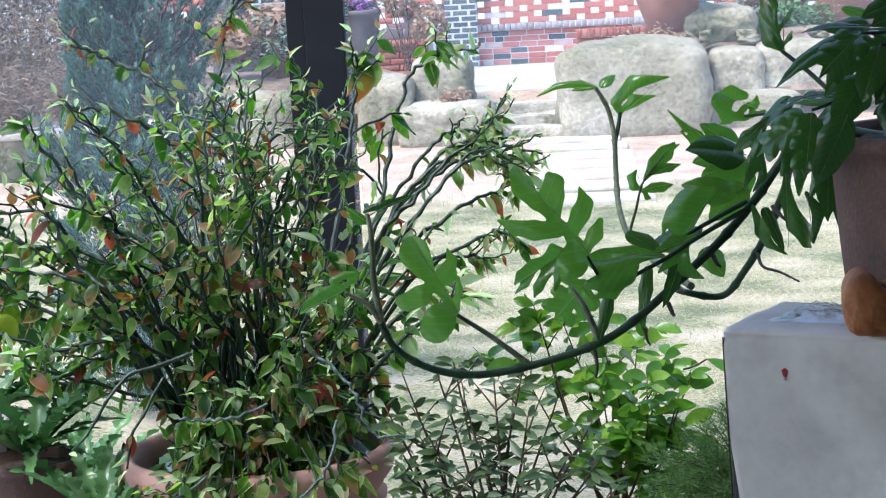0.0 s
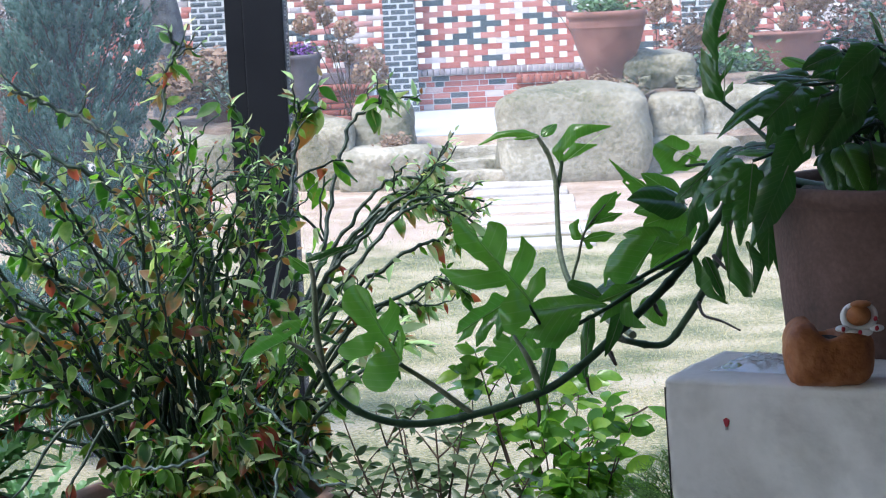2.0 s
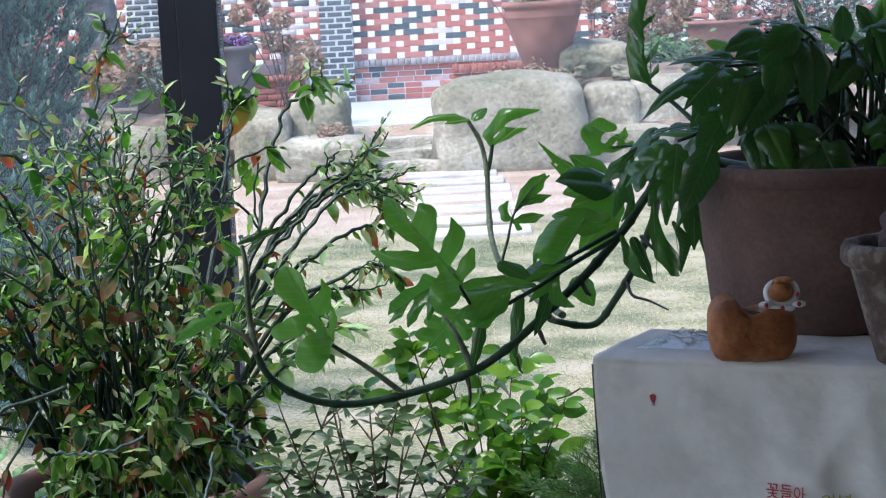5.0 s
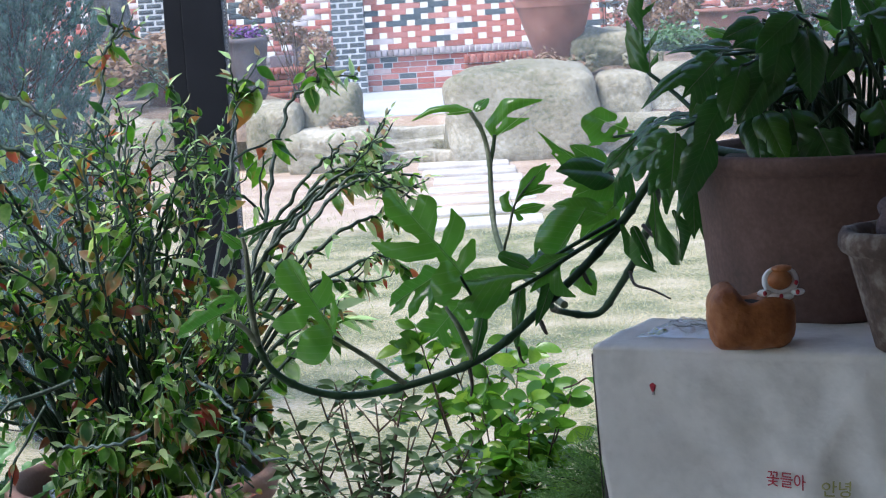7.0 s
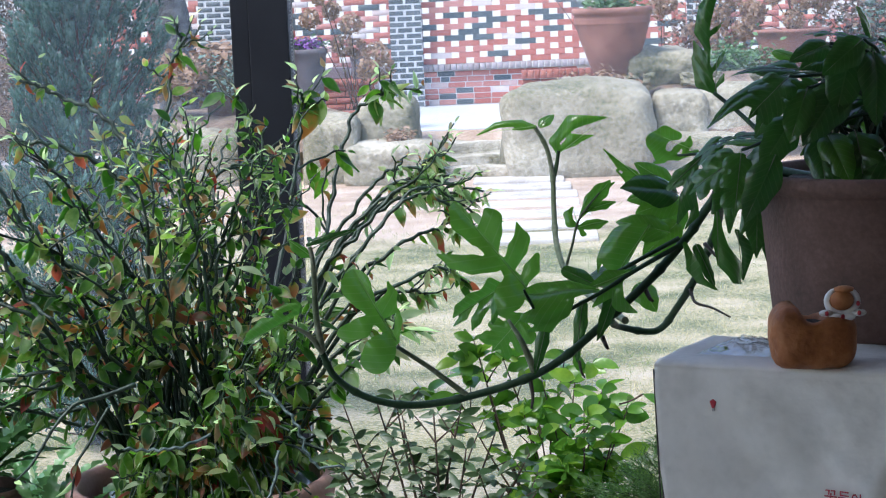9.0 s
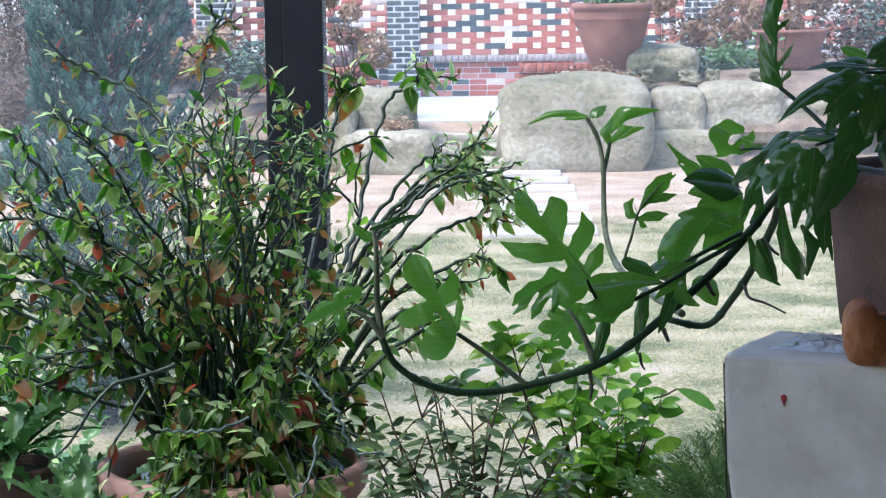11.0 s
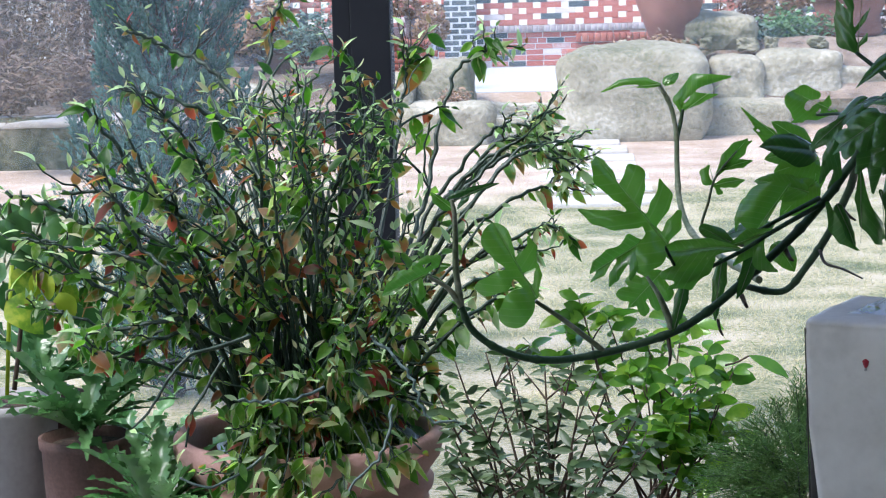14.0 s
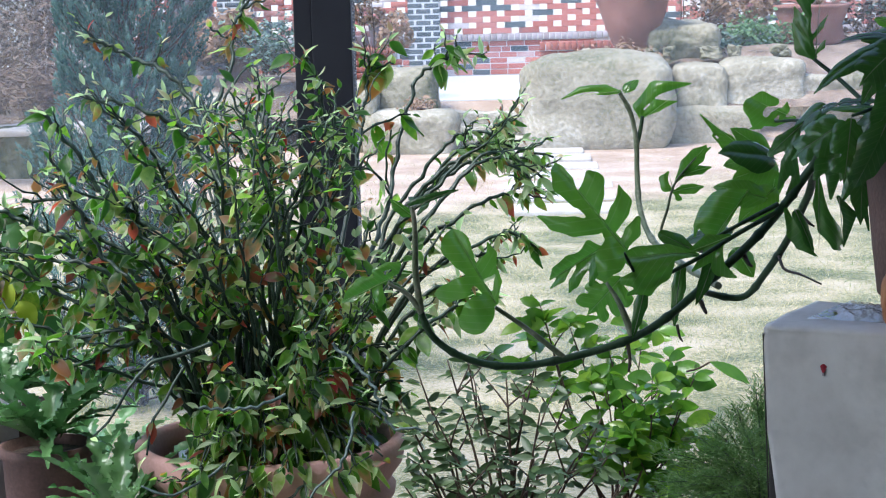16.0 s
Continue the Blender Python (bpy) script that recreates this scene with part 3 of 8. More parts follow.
# ---- The garden ----
def rock(c0, c1, deep, seed, rough=0.16, label="weathered pale sandstone boulder with moss", name="boulder"):
    """A boulder whose front spans from the corner c0 (upper left) to c1 (lower right)."""
    size = Vector((c1[0] - c0[0], deep, c0[2] - c1[2]))
    mid = Vector(((c0[0] + c1[0]) / 2, c0[1] + deep / 2, (c0[2] + c1[2]) / 2))
    bm = bmesh.new()
    bmesh.ops.create_cube(bm, size=1)
    bmesh.ops.subdivide_edges(bm, edges=bm.edges[:], cuts=19, use_grid_fill=True)
    off = Vector((seed * 7.3, seed * 3.1, seed * 1.7))
    for v in bm.verts:
        p = v.co.normalized()
        q = p / (abs(p.x) ** 7 + abs(p.y) ** 7 + abs(p.z) ** 6) ** 0.15 * 0.51
        d = noise.fractal(q * 2.0 + off, 1.0, 2.1, 5)
        crack = abs(noise.noise(q * Vector((3.1, 3.1, 2.2)) + off * 3))
        e = noise.noise(q * 1.3 + off * 2)
        d += 0.2 * noise.fractal(q * 8.0 + off, 1.0, 2.1, 3)
        q = q * (1 + rough * d * 0.7 + rough * 0.7 * e - 0.2 * rough * max(0.0, 0.22 - crack) / 0.22)
        v.co = mid + Vector((q.x * size.x, q.y * size.y, q.z * size.z))
    ob = part(name, smooth(bm), m_rock_dark if name == "stone_block" else m_rock)
    return tagged(ob, label, "boulder", "garden boulders")


rock((-0.135, 18.600, 0.365), (1.252, 18.600, -0.575), 1.1, 1, 0.12)
rock((1.301, 19.400, 0.210), (1.800, 19.400, -0.283), 0.8, 2, 0.12)
rock((1.761, 19.500, 0.245), (2.572, 19.500, -0.365), 0.8, 3, 0.1)
rock((1.153, 19.000, -0.189), (2.086, 19.000, -0.643), 0.6, 4, 0.1)
rock((1.112, 20.100, 0.588), (1.762, 20.100, 0.118), 0.7, 5, 0.24, "craggy pale rock in the planting bed")
rock((-1.562, 19.300, 0.253), (-0.993, 19.300, -0.6), 0.7, 6, 0.15, "squat sandstone boulder with a bluish stain")
rock((-1.624, 18.500, -0.117), (-0.790, 18.500, -0.620), 0.8, 7, 0.16)
rock((-2.055, 18.800, 0.116), (-1.538, 18.800, -0.6), 0.7, 8, 0.16)
rock((-2.387, 19.600, 0.12), (-1.637, 19.600, -0.4), 0.7, 9, 0.16)
rock((-3.306, 19.000, 0.02), (-2.651, 19.000, -0.6), 0.8, 10, 0.16)
rock((2.492, 19.700, 0.060), (3.246, 19.700, -0.482), 0.7, 11, 0.14)
rock((2.460, 19.600, 0.081), (3.180, 19.600, -0.367), 0.7, 12, 0.16)
for k in range(7):
    rnd = random.Random(40 + k)
    x = 0.42 + 0.3 * k + rnd.uniform(-0.1, 0.1)
    rock((x, 19.9, 0.345 + rnd.uniform(0, 0.03)), (x + rnd.uniform(0.1, 0.2), 19.9, 0.25), 0.14, 20 + k, 0.5, "small pale stone in the planting bed", "stone")


def stone_block(c0, c1, deep, seed):
    return rock(c0, c1, deep, seed, 0.07, "long mossy stone block of a low retaining wall", "stone_block")


x = -7.4
for k, w in enumerate((1.1, 0.9, 1.25, 0.8)):
    stone_block((x, 16.95, -0.115 + 0.02 * (k % 3)), (x + w, 16.95, -0.56), 0.75, 31 + k)
    # Pale slab added on top: stands for the sunlit upper face of the block
    cap = box((x + 0.03, 16.93, -0.13), (x + w - 0.02, 17.75, -0.07 + 0.015 * (k % 2)), 0.02)
    bmesh.ops.subdivide_edges(cap, edges=cap.edges[:], cuts=7, use_grid_fill=True)
    for v in cap.verts:
        v.co += 0.03 * noise.noise_vector(v.co * 3)
    tagged(part("sunlit_top_slab", smooth(cap), m_slab), "flat pale slab added for the sunlit top of a low garden wall", "coping stone", "wall copings")
    x += w + 0.015


def mound(name, x0, x1, y0, y1, z0, z1, seed, label):
    bm = bmesh.new()
    nx, ny = 28, 14
    g = []
    for j in range(ny + 1):
        row = []
        for i in range(nx + 1):
            u, v = i / nx, j / ny
            e = min(1, 6 * min(u, 1 - u, v, 1 - v))
            x, y = x0 + (x1 - x0) * u, y0 + (y1 - y0) * v
            row.append(bm.verts.new((x, y, z0 + (z1 - z0) * e + e * 0.05 * noise.fractal((x * 1.5, y * 1.5, seed), 1, 2, 3))))
        g.append(row)
    for a, b in zip(g, g[1:]):
        for i in range(nx):
            bm.faces.new((a[i], a[i + 1], b[i + 1], b[i])).smooth = True
    return tagged(part(name, bm, m_bed), label, "planting bed", kind="structure")


mound("planting_bed_1", 0.15, 9.0, 19.4, 24.4, STREET - 0.1, 0.32, 1, "raised planting bed of reddish earth behind boulders")
mound("planting_bed_2", -9.0, -1.0, 19.2, 24.4, STREET - 0.1, 0.12, 2, "planting bed of brown earth beside the path")
mound("planting_bed_3", -12.0, -2.9, 17.3, 19.3, LAWN - 0.1, -0.1, 3, "brown planting bed behind stone blocks")
tagged(part("pavement", box((-1.75, 20.12, STREET - 0.14), (1.2, 24.5, STREET), 0.01), m_path), "smooth pale concrete path before the wall", "path", kind="structure")

for k, (y0, y1, z) in enumerate(((19.8, 20.115, -0.215), (19.42, 19.795, -0.315), (19.0, 19.415, -0.405))):
    bm = box((-0.85 - 0.04 * k, y0, LAWN - 0.05), (0.28, y1, z), 0.03)
    bmesh.ops.subdivide_edges(bm, edges=bm.edges[:], cuts=9, use_grid_fill=True)
    for v in bm.verts:
        v.co += 0.035 * noise.noise_vector(v.co * 2.5) + 0.012 * noise.noise_vector(v.co * 9)
    tagged(part("stone_step", smooth(bm), m_step), "rough-hewn mossy sandstone step up to the path", "step", "garden steps")

for k in range(7):
    rnd = random.Random(60 + k)
    y = 18.5 - 0.78 * k
    x = 0.0 + 0.035 * k + rnd.uniform(-0.05, 0.05)
    half = 0.40 + rnd.uniform(-0.04, 0.06)
    tagged(part("flagstone", box((x - half, y - 0.27, LAWN - 0.06), (x + half, y + 0.23, LAWN + 0.022), 0.012), m_slab),
           "pale rectangular stepping slab in the turf", "paving slab", "stepping slabs")


# Grass on the nearer lawn
def grass():
    rnd = random.Random(5)
    blades = [blade(0.036, 0.004, c, 0.0, 2, 1.0, 0.2, name="blade") for c in (0.2, 0.5, 0.8)]
    mass, green = Mass(), Mass()
    for k in range(40000):
        y = 7.0 + 10.5 * rnd.random() ** 1.4
        half = 0.24 * (y + 1.5)
        x = rnd.uniform(-half, half)
        if noise.noise((x * 0.8, y * 0.8, 3)) < -0.25:
            continue
        if abs(x - 0.12) < 0.5 and y > 14:
            continue
        patch = green if noise.fractal((x * 1.3, y * 0.7, 9), 1, 2, 3) + rnd.uniform(-0.25, 0.25) > 0.12 else mass
        patch.add(rnd.choice(blades), aim((x, y, LAWN + 0.02 * noise.noise((x * 0.35, y * 0.35, 0)) - 0.005), away(rnd, rnd.uniform(0.9, 3.0)), away(rnd, 0.5), rnd.uniform(0.4, 1.05)))
    tagged(green.link("grass", m_grass_green), "short green grass in patches on the lawn", "grass", kind="stuff")
    tagged(mass.link("grass", m_grass), "short dry straw-coloured grass blades", "grass", kind="stuff")


grass()


def urn(name, rim_l, rim_r, base_z, label, material, foot=0.42, bands=True, group="garden pots"):
    """A big outdoor clay pot from the ends of its rim down to its foot."""
    mid = Vector(((rim_l[0] + rim_r[0]) / 2, rim_l[1], base_z))
    r = (rim_r[0] - rim_l[0]) / 2
    h = (rim_l[2] + rim_r[2]) / 2 - base_z
    prof = [(0.0, 0.0), (r * foot, 0.0), (r * (foot + 0.12), h * 0.12), (r * 0.78, h * 0.5), (r * 0.9, h * 0.75)]
    if bands:
        prof += [(r * 0.91, h * 0.76), (r * 0.945, h * 0.78), (r * 0.92, h * 0.80), (r * 0.95, h * 0.825), (r * 0.93, h * 0.85)]
    prof += [(r * 0.94, h * 0.9), (r * 0.99, h * 0.915), (r, h * 0.96), (r * 0.98, h), (r * 0.9, h), (r * 0.88, h * 0.9), (0.0, h * 0.9)]
    pot = thing(name, label, "plant pot", mid, group)
    part("pot_body", lathe(prof, mid, 40, wobble=0.006, seed=int(r * 999)), material, pot)
    part("soil", lathe([(0.0, h * 0.9), (r * 0.87, h * 0.905), (r * 0.87, h * 0.93), (0.0, h * 0.95)], mid, 24), m_soil, pot)
    return mid, r, h


def clump(name, centre, radius, height, count, size, material, label, category, seed, droop=0.2, narrow=1.0, group=""):
    """Loose foliage: many small leaves in an uneven cloud on thin stalks."""
    rnd = random.Random(seed)
    c = Vector(centre)
    plant = thing(name, label, category, c, group)
    lf = [blade(size, size * w * narrow, droop, 0.2, 4, name="leaf", seed=k) for k, w in enumerate((0.35, 0.5, 0.65))]
    mass, sb = Mass(), bmesh.new()
    for k in range(max(6, count // 40)):
        tip = c + Vector((rnd.gauss(0, 0.5) * radius, rnd.gauss(0, 0.5) * radius, height * rnd.uniform(0.4, 1.0)))
        base = c + Vector((rnd.uniform(-0.2, 0.2) * radius, rnd.uniform(-0.2, 0.2) * radius, -0.02))
        pts = curve_points([base, base.lerp(tip, 0.5) + Vector((rnd.uniform(-0.05, 0.05), rnd.uniform(-0.05, 0.05), 0.05)) * radius, tip], 7)
        tube(sb, pts, [0.006 * (1 - 0.1 * j) for j in range(7)], 4)
        for j in range(40):
            q = pts[rnd.randint(2, 6)] + Vector((rnd.gauss(0, 1), rnd.gauss(0, 1), rnd.gauss(0, 1))) * radius * 0.13
            mass.add(rnd.choice(lf), aim(q, away(rnd, rnd.uniform(-0.5, 1.0)), away(rnd, 1.0), rnd.uniform(0.6, 1.3)))
    tagged(part("stalk_tangle", sb, m_twig, plant), kind="stuff")
    mass.link("foliage", material, plant)
    return plant


def dried_heads(name, base, spots, seed, label):
    """Dried hydrangea: thin stalks with rounded, broken heads of papery florets."""
    rnd = random.Random(seed)
    plant = thing(name, label, "dried plant", base)
    b = Vector(base)
    sb = bmesh.new()
    floret = blade(0.032, 0.03, 0.3, 0.3, 3, name="floret")
    for x, y, z, r in spots:
        tip = Vector((x, y, z))
        pts = curve_points([b + Vector((rnd.uniform(-0.06, 0.06), rnd.uniform(-0.06, 0.06), 0)), b.lerp(tip, 0.55) + Vector((rnd.uniform(-0.04, 0.04), 0, 0.04)), tip], 8)
        tube(sb, pts, [0.008 - 0.0006 * j for j in range(8)], 4)
        mass = Mass()
        for k in range(230):
            d = Vector((rnd.gauss(0, 1), rnd.gauss(0, 1), rnd.gauss(0, 1))).normalized()
            q = tip + d * r * rnd.uniform(0.55, 1.05) * Vector((1, 1, 0.8)).length / 1.6
            mass.add(floret, aim(q, d + away(rnd, 0) * 0.8, d, rnd.uniform(0.7, 1.5)))
        mass.link("flower_head", m_dry, plant)
    tagged(part("stalk_tangle", sb, m_twig, plant), kind="stuff")
    return plant


mid, r, h = urn("garden_urn", (0.550, 20.300, 1.033), (1.361, 20.300, 1.024), 0.33, "large ribbed terracotta pot on the planting bed", m_urn)
clump("urn_planting", mid + Vector((0, 0, h * 0.92)), r * 1.1, 0.16, 700, 0.06, m_green_far, "low green leaves spilling over a terracotta pot", "plant", 3)
mid, r, h = urn("garden_urn", (2.43, 21.200, 0.713), (3.231, 21.200, 0.726), 0.3, "terracotta pot of dried hydrangeas on the bed", m_urn, 0.74, False)
b = mid + Vector((0, 0, h * 0.92))
dried_heads("dried_hydrangea", b, [(b.x + dx, b.y + dy, b.z + dz, rr) for dx, dy, dz, rr in
            ((-0.35, 0, 0.22, 0.1), (-0.2, -0.1, 0.4, 0.11), (-0.05, 0.05, 0.52, 0.12), (0.1, -0.1, 0.33, 0.1), (0.22, 0, 0.5, 0.12),
             (0.34, 0.1, 0.3, 0.1), (0.0, -0.2, 0.12, 0.1), (-0.42, 0.1, 0.05, 0.11), (0.42, 0, 0.6, 0.13), (-0.12, 0.1, 0.72, 0.11))],
            11, "dried brown hydrangea heads on bare stalks")
mid, r, h = urn("garden_urn", (-2.47, 20.600, 0.74), (-1.93, 20.600, 0.735), 0.1, "dark grey pot with small purple flowers", m_pot_plum, 0.7, False)
clump("violet_planting", mid + Vector((0, 0, h * 0.92)), r * 1.0, 0.12, 320, 0.05, m_green_far, "green leaves of a small flowering plant", "plant", 4)
clump("violet_flowers", mid + Vector((0, 0, h * 0.98)), r * 0.9, 0.13, 80, 0.045, m_purple, "small purple blossoms in a grey pot", "flowers", 5)
mid, r, h = urn("garden_urn", (-3.230, 20.600, 0.428), (-2.809, 20.600, 0.424), 0.06, "brown clay pot of dead grass by the path", m_terra_dark, 0.7, False)
clump("dead_grass_tuft", mid + Vector((0, 0, h * 0.92)), r * 1.5, 0.4, 900, 0.1, m_dry, "bleached dead grass in a clay pot", "plant", 6, 0.5)
mid, r, h = urn("garden_urn", (-5.448, 17.500, 0.623), (-4.854, 17.500, 0.618), 0.1, "brown terracotta pot before bare shrubs", m_terra_dark, 0.7, True)
b = Vector((-1.681, 20.500, 0.359))
dried_heads("dried_hydrangea", (b.x, b.y, 0.1), [(-1.959, 20.400, 1.286) + (0.1,), (-1.875, 20.600, 1.109) + (0.08,), (-2.087, 20.500, 1.036) + (0.09,), (-1.665, 20.400, 0.971) + (0.1,),
            (-1.780, 20.600, 0.761) + (0.1,), (-1.428, 20.400, 0.653) + (0.12,), (-1.514, 20.300, 0.513) + (0.1,), (-1.647, 20.700, 0.723) + (0.09,), (-1.364, 20.600, 0.511) + (0.1,)],
            12, "tall dried brown hydrangea heads by the wall")
tagged(part("dark_trough", box((-2.08, 22.1, 0.36), (-1.86, 22.3, 0.48), 0.01), m_pot_plum), "dark trough on a low brick ledge", "plant pot", "garden pots")
mid, r, h = urn("garden_urn", (-1.83, 22.0, 0.6), (-1.61, 22.0, 0.6), 0.36, "small dark pot of dried hydrangeas on a brick ledge", m_pot_plum, 0.75, False)
b = Vector((1.524, 21.600, 0.263))
dried_heads("dried_hydrangea", (b.x, b.y, 0.3), [(1.479, 21.500, 0.982) + (0.1,), (1.588, 21.600, 1.035) + (0.09,), (2.236, 21.500, 1.061) + (0.12,), (2.370, 21.500, 0.728) + (0.11,),
            (2.155, 21.700, 0.855) + (0.12,), (2.107, 21.600, 0.621) + (0.12,), (2.467, 21.800, 0.927) + (0.1,), (2.293, 21.700, 0.549) + (0.12,), (1.925, 21.900, 0.713) + (0.1,)],
            13, "dried brown hydrangea heads in front of the wall")
dried_heads("dried_hydrangea", (b.x - 0.6, b.y, 0.3), [(0.260, 22.000, 1.300) + (0.11,), (0.477, 22.100, 1.361) + (0.08,), (0.964, 22.200, 1.275) + (0.07,)], 14, "sparse dried flower heads against the brickwork")
clump("bed_shrub", (2.201, 20.900, 0.124), 0.45, 0.35, 900, 0.06, m_green_far, "low green shrub in the planting bed", "shrub", 7)
clump("bed_shrub", (1.865, 20.600, 0.230), 0.35, 0.22, 900, 0.05, m_bluegreen, "low bluish creeping juniper in the bed", "shrub", 8)
clump("bed_shrub", (2.292, 20.900, 0.277), 0.5, 0.3, 900, 0.06, m_green_far, "low green shrub in the planting bed", "shrub", 9)
clump("bare_shrub", (2.004, 22.400, 0.204), 0.6, 0.9, 900, 0.06, m_shrub, "leafless brown shrub before the wall", "shrub", 10)
clump("bare_shrub", (3.639, 21.800, 0.145), 0.9, 1.3, 1600, 0.07, m_shrub, "leafless brown shrub before the wall", "shrub", 15)
clump("bare_shrub", (4.106, 21.400, 0.020), 0.8, 1.5, 1600, 0.07, m_bluegreen, "dull green conifer shrub before the wall", "shrub", 16)
clump("dead_fern", (-3.392, 20.400, 0.298), 0.5, 0.45, 1200, 0.08, m_dry, "bleached dead ferns beside a clay pot", "plant", 17, 0.5)
clump("grey_shrub", (-2.625, 19.800, 0.225), 0.45, 0.55, 1400, 0.05, m_bluegreen, "pale grey-green shrub in the bed", "shrub", 18)
clump("leaf_litter", (0.910, 19.600, 0.253), 0.5, 0.06, 700, 0.05, m_dry, "dry fallen leaves on the planting bed", "leaf litter", 19)
clump("leaf_litter", (-1.153, 18.900, -0.123), 0.25, 0.08, 300, 0.045, m_dry, "dry fallen leaves among boulders", "leaf litter", 20)
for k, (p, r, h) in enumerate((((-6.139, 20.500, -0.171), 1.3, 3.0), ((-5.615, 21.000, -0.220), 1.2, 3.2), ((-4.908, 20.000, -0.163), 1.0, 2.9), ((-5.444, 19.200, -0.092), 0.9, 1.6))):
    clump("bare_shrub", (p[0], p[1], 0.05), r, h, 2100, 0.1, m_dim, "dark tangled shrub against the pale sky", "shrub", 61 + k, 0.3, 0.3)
for k, (p, r, h) in enumerate((((-4.795, 17.500, 0.017), 0.8, 1.2), ((-5.548, 18.000, -0.002), 0.9, 1.3), ((-4.566, 18.500, -0.061), 0.8, 1.4), ((-4.737, 16.500, 0.088), 0.6, 0.5), ((-4.137, 16.200, 0.097), 0.5, 0.5))):
    clump("bare_shrub", (p[0], p[1], 0.05), r, h, 1700, 0.08, m_shrub, "tangled leafless brown shrub in the garden", "shrub", 21 + k, 0.3, 0.3)


def garden_tree():
    tree = thing("tree", "leaning grey-barked tree trunk in the garden", "tree", ((-3.685, 22.000, 0.176)[0], 22.0, 0.0))
    pts = curve_points([(-3.618, 22.000, -0.195), (-3.673, 22.000, 0.360), (-3.769, 22.000, 1.036), (-3.881, 22.000, 1.831), (-4.023, 22.000, 2.862), (-4.157, 22.100, 3.834)], 40)
    bm = tube(bmesh.new(), pts, [0.34 - 0.08 * min(1, k / 8) - 0.0022 * k for k in range(40)], 20)
    for v in bm.verts:
        v.co += 0.02 * noise.noise_vector(v.co * Vector((6, 6, 1.5)))
    part("trunk", smooth(bm), m_bark, tree)
    rnd = random.Random(9)
    for k in range(6):
        a = pts[28 + 2 * k]
        d = away(rnd, 0.7)
        bm = tube(bmesh.new(), curve_points([a, a + d * 0.6, a + d * 1.3 + Vector((0, 0, 0.5))], 10), [0.08 - 0.007 * j for j in range(10)], 8)
        part("limb", bm, m_bark, tree)
    lf = blade(0.08, 0.04, 0.2, 0.2, 4)
    mass = Mass()
    for k in range(1500):
        q = pts[-1] + Vector((rnd.gauss(0, 1.0), rnd.gauss(0, 1.0), 0.6 + rnd.gauss(0, 0.5)))
        mass.add(lf, aim(q, away(rnd, rnd.uniform(-0.6, 0.6)), away(rnd, 1), rnd.uniform(0.6, 1.3)))
    mass.link("crown", m_shrub, tree)


garden_tree()


def juniper(base, top, radius, seed, label):
    """A blue columnar juniper: upswept limbs closely set with short scaly sprays."""
    rnd = random.Random(seed)
    base, top = Vector(base), Vector(top)
    tree = thing("juniper", label, "conifer", base)
    part("trunk", tube(bmesh.new(), curve_points([base, base.lerp(top, 0.5), top], 16), [0.05 - 0.0028 * k for k in range(16)], 8), m_bark, tree)
    # a plume: scaly shoots set round a rising axis, its tip the youngest
    plumes = []
    for k in range(7):
        heap = Mass()
        long = rnd.uniform(0.07, 0.13)
        lean = away(rnd, 0) * 0.18
        for j in range(44):
            u = (j + rnd.random()) / 44
            wide = 0.024 * math.sin(math.pi * min(1.0, 0.25 + 0.75 * u)) ** 0.7
            sp = away(rnd, 0)
            q = Vector((0, 0, u * long)) + lean * u * u * long + sp * wide * rnd.uniform(0.1, 0.6)
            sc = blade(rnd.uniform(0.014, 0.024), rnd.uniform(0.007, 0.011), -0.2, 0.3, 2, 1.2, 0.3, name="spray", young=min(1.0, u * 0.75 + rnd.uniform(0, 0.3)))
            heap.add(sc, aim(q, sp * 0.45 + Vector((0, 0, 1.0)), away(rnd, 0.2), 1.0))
            bpy.data.meshes.remove(sc)
        plumes.append(heap.mesh("plume"))
    mass, limbs = Mass(), bmesh.new()
    for k in range(520):
        u = rnd.random() ** 0.95
        a = rnd.uniform(0, 2 * math.pi)
        lump = 0.78 + 0.5 * noise.noise((math.cos(a) * 1.5, math.sin(a) * 1.5, u * 6 + seed))
        reach = radius * (1.05 - 0.62 * u) * lump * 1.25
        p0 = base.lerp(top, u * 0.96)
        p2 = p0 + Vector((math.cos(a) * reach, math.sin(a) * reach, 0.16 + 0.25 * rnd.random()))
        p1 = p0.lerp(p2, 0.55) - Vector((0, 0, 0.05))
        pts = curve_points([p0, p1, p2], 12)
        tube(limbs, pts, [0.005 - 0.0003 * j for j in range(12)], 3)
        for j in range(7):
            t = 1.0 if j == 0 else 0.3 + 0.7 * rnd.random()
            d = Vector((math.cos(a) * 0.4, math.sin(a) * 0.4, 1.0)) + away(rnd, 0) * 0.3
            side = d.orthogonal()
            mass.add(rnd.choice(plumes), aim(pts[int(t * 11)] - d * 0.02 + away(rnd, rnd.uniform(-0.5, 0.5)) * 0.025 * (j > 0), side, d, rnd.uniform(0.65, 1.15)))
    for me in plumes:
        bpy.data.meshes.remove(me)
    tagged(part("limb_tangle", limbs, m_twig, tree), kind="stuff")
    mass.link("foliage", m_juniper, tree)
    return tree


j0 = (-1.681, 7.200, 0.457)
juniper((j0[0], 7.2, LAWN), (j0[0] + 0.03, 7.25, 2.6), 0.37, 1, "blue-green columnar juniper on the lawn")
# ---- Inside: the backbone bush in its bowl ----
POT = Vector((-0.62, 3.25, 0.0))
RIM = 0.23


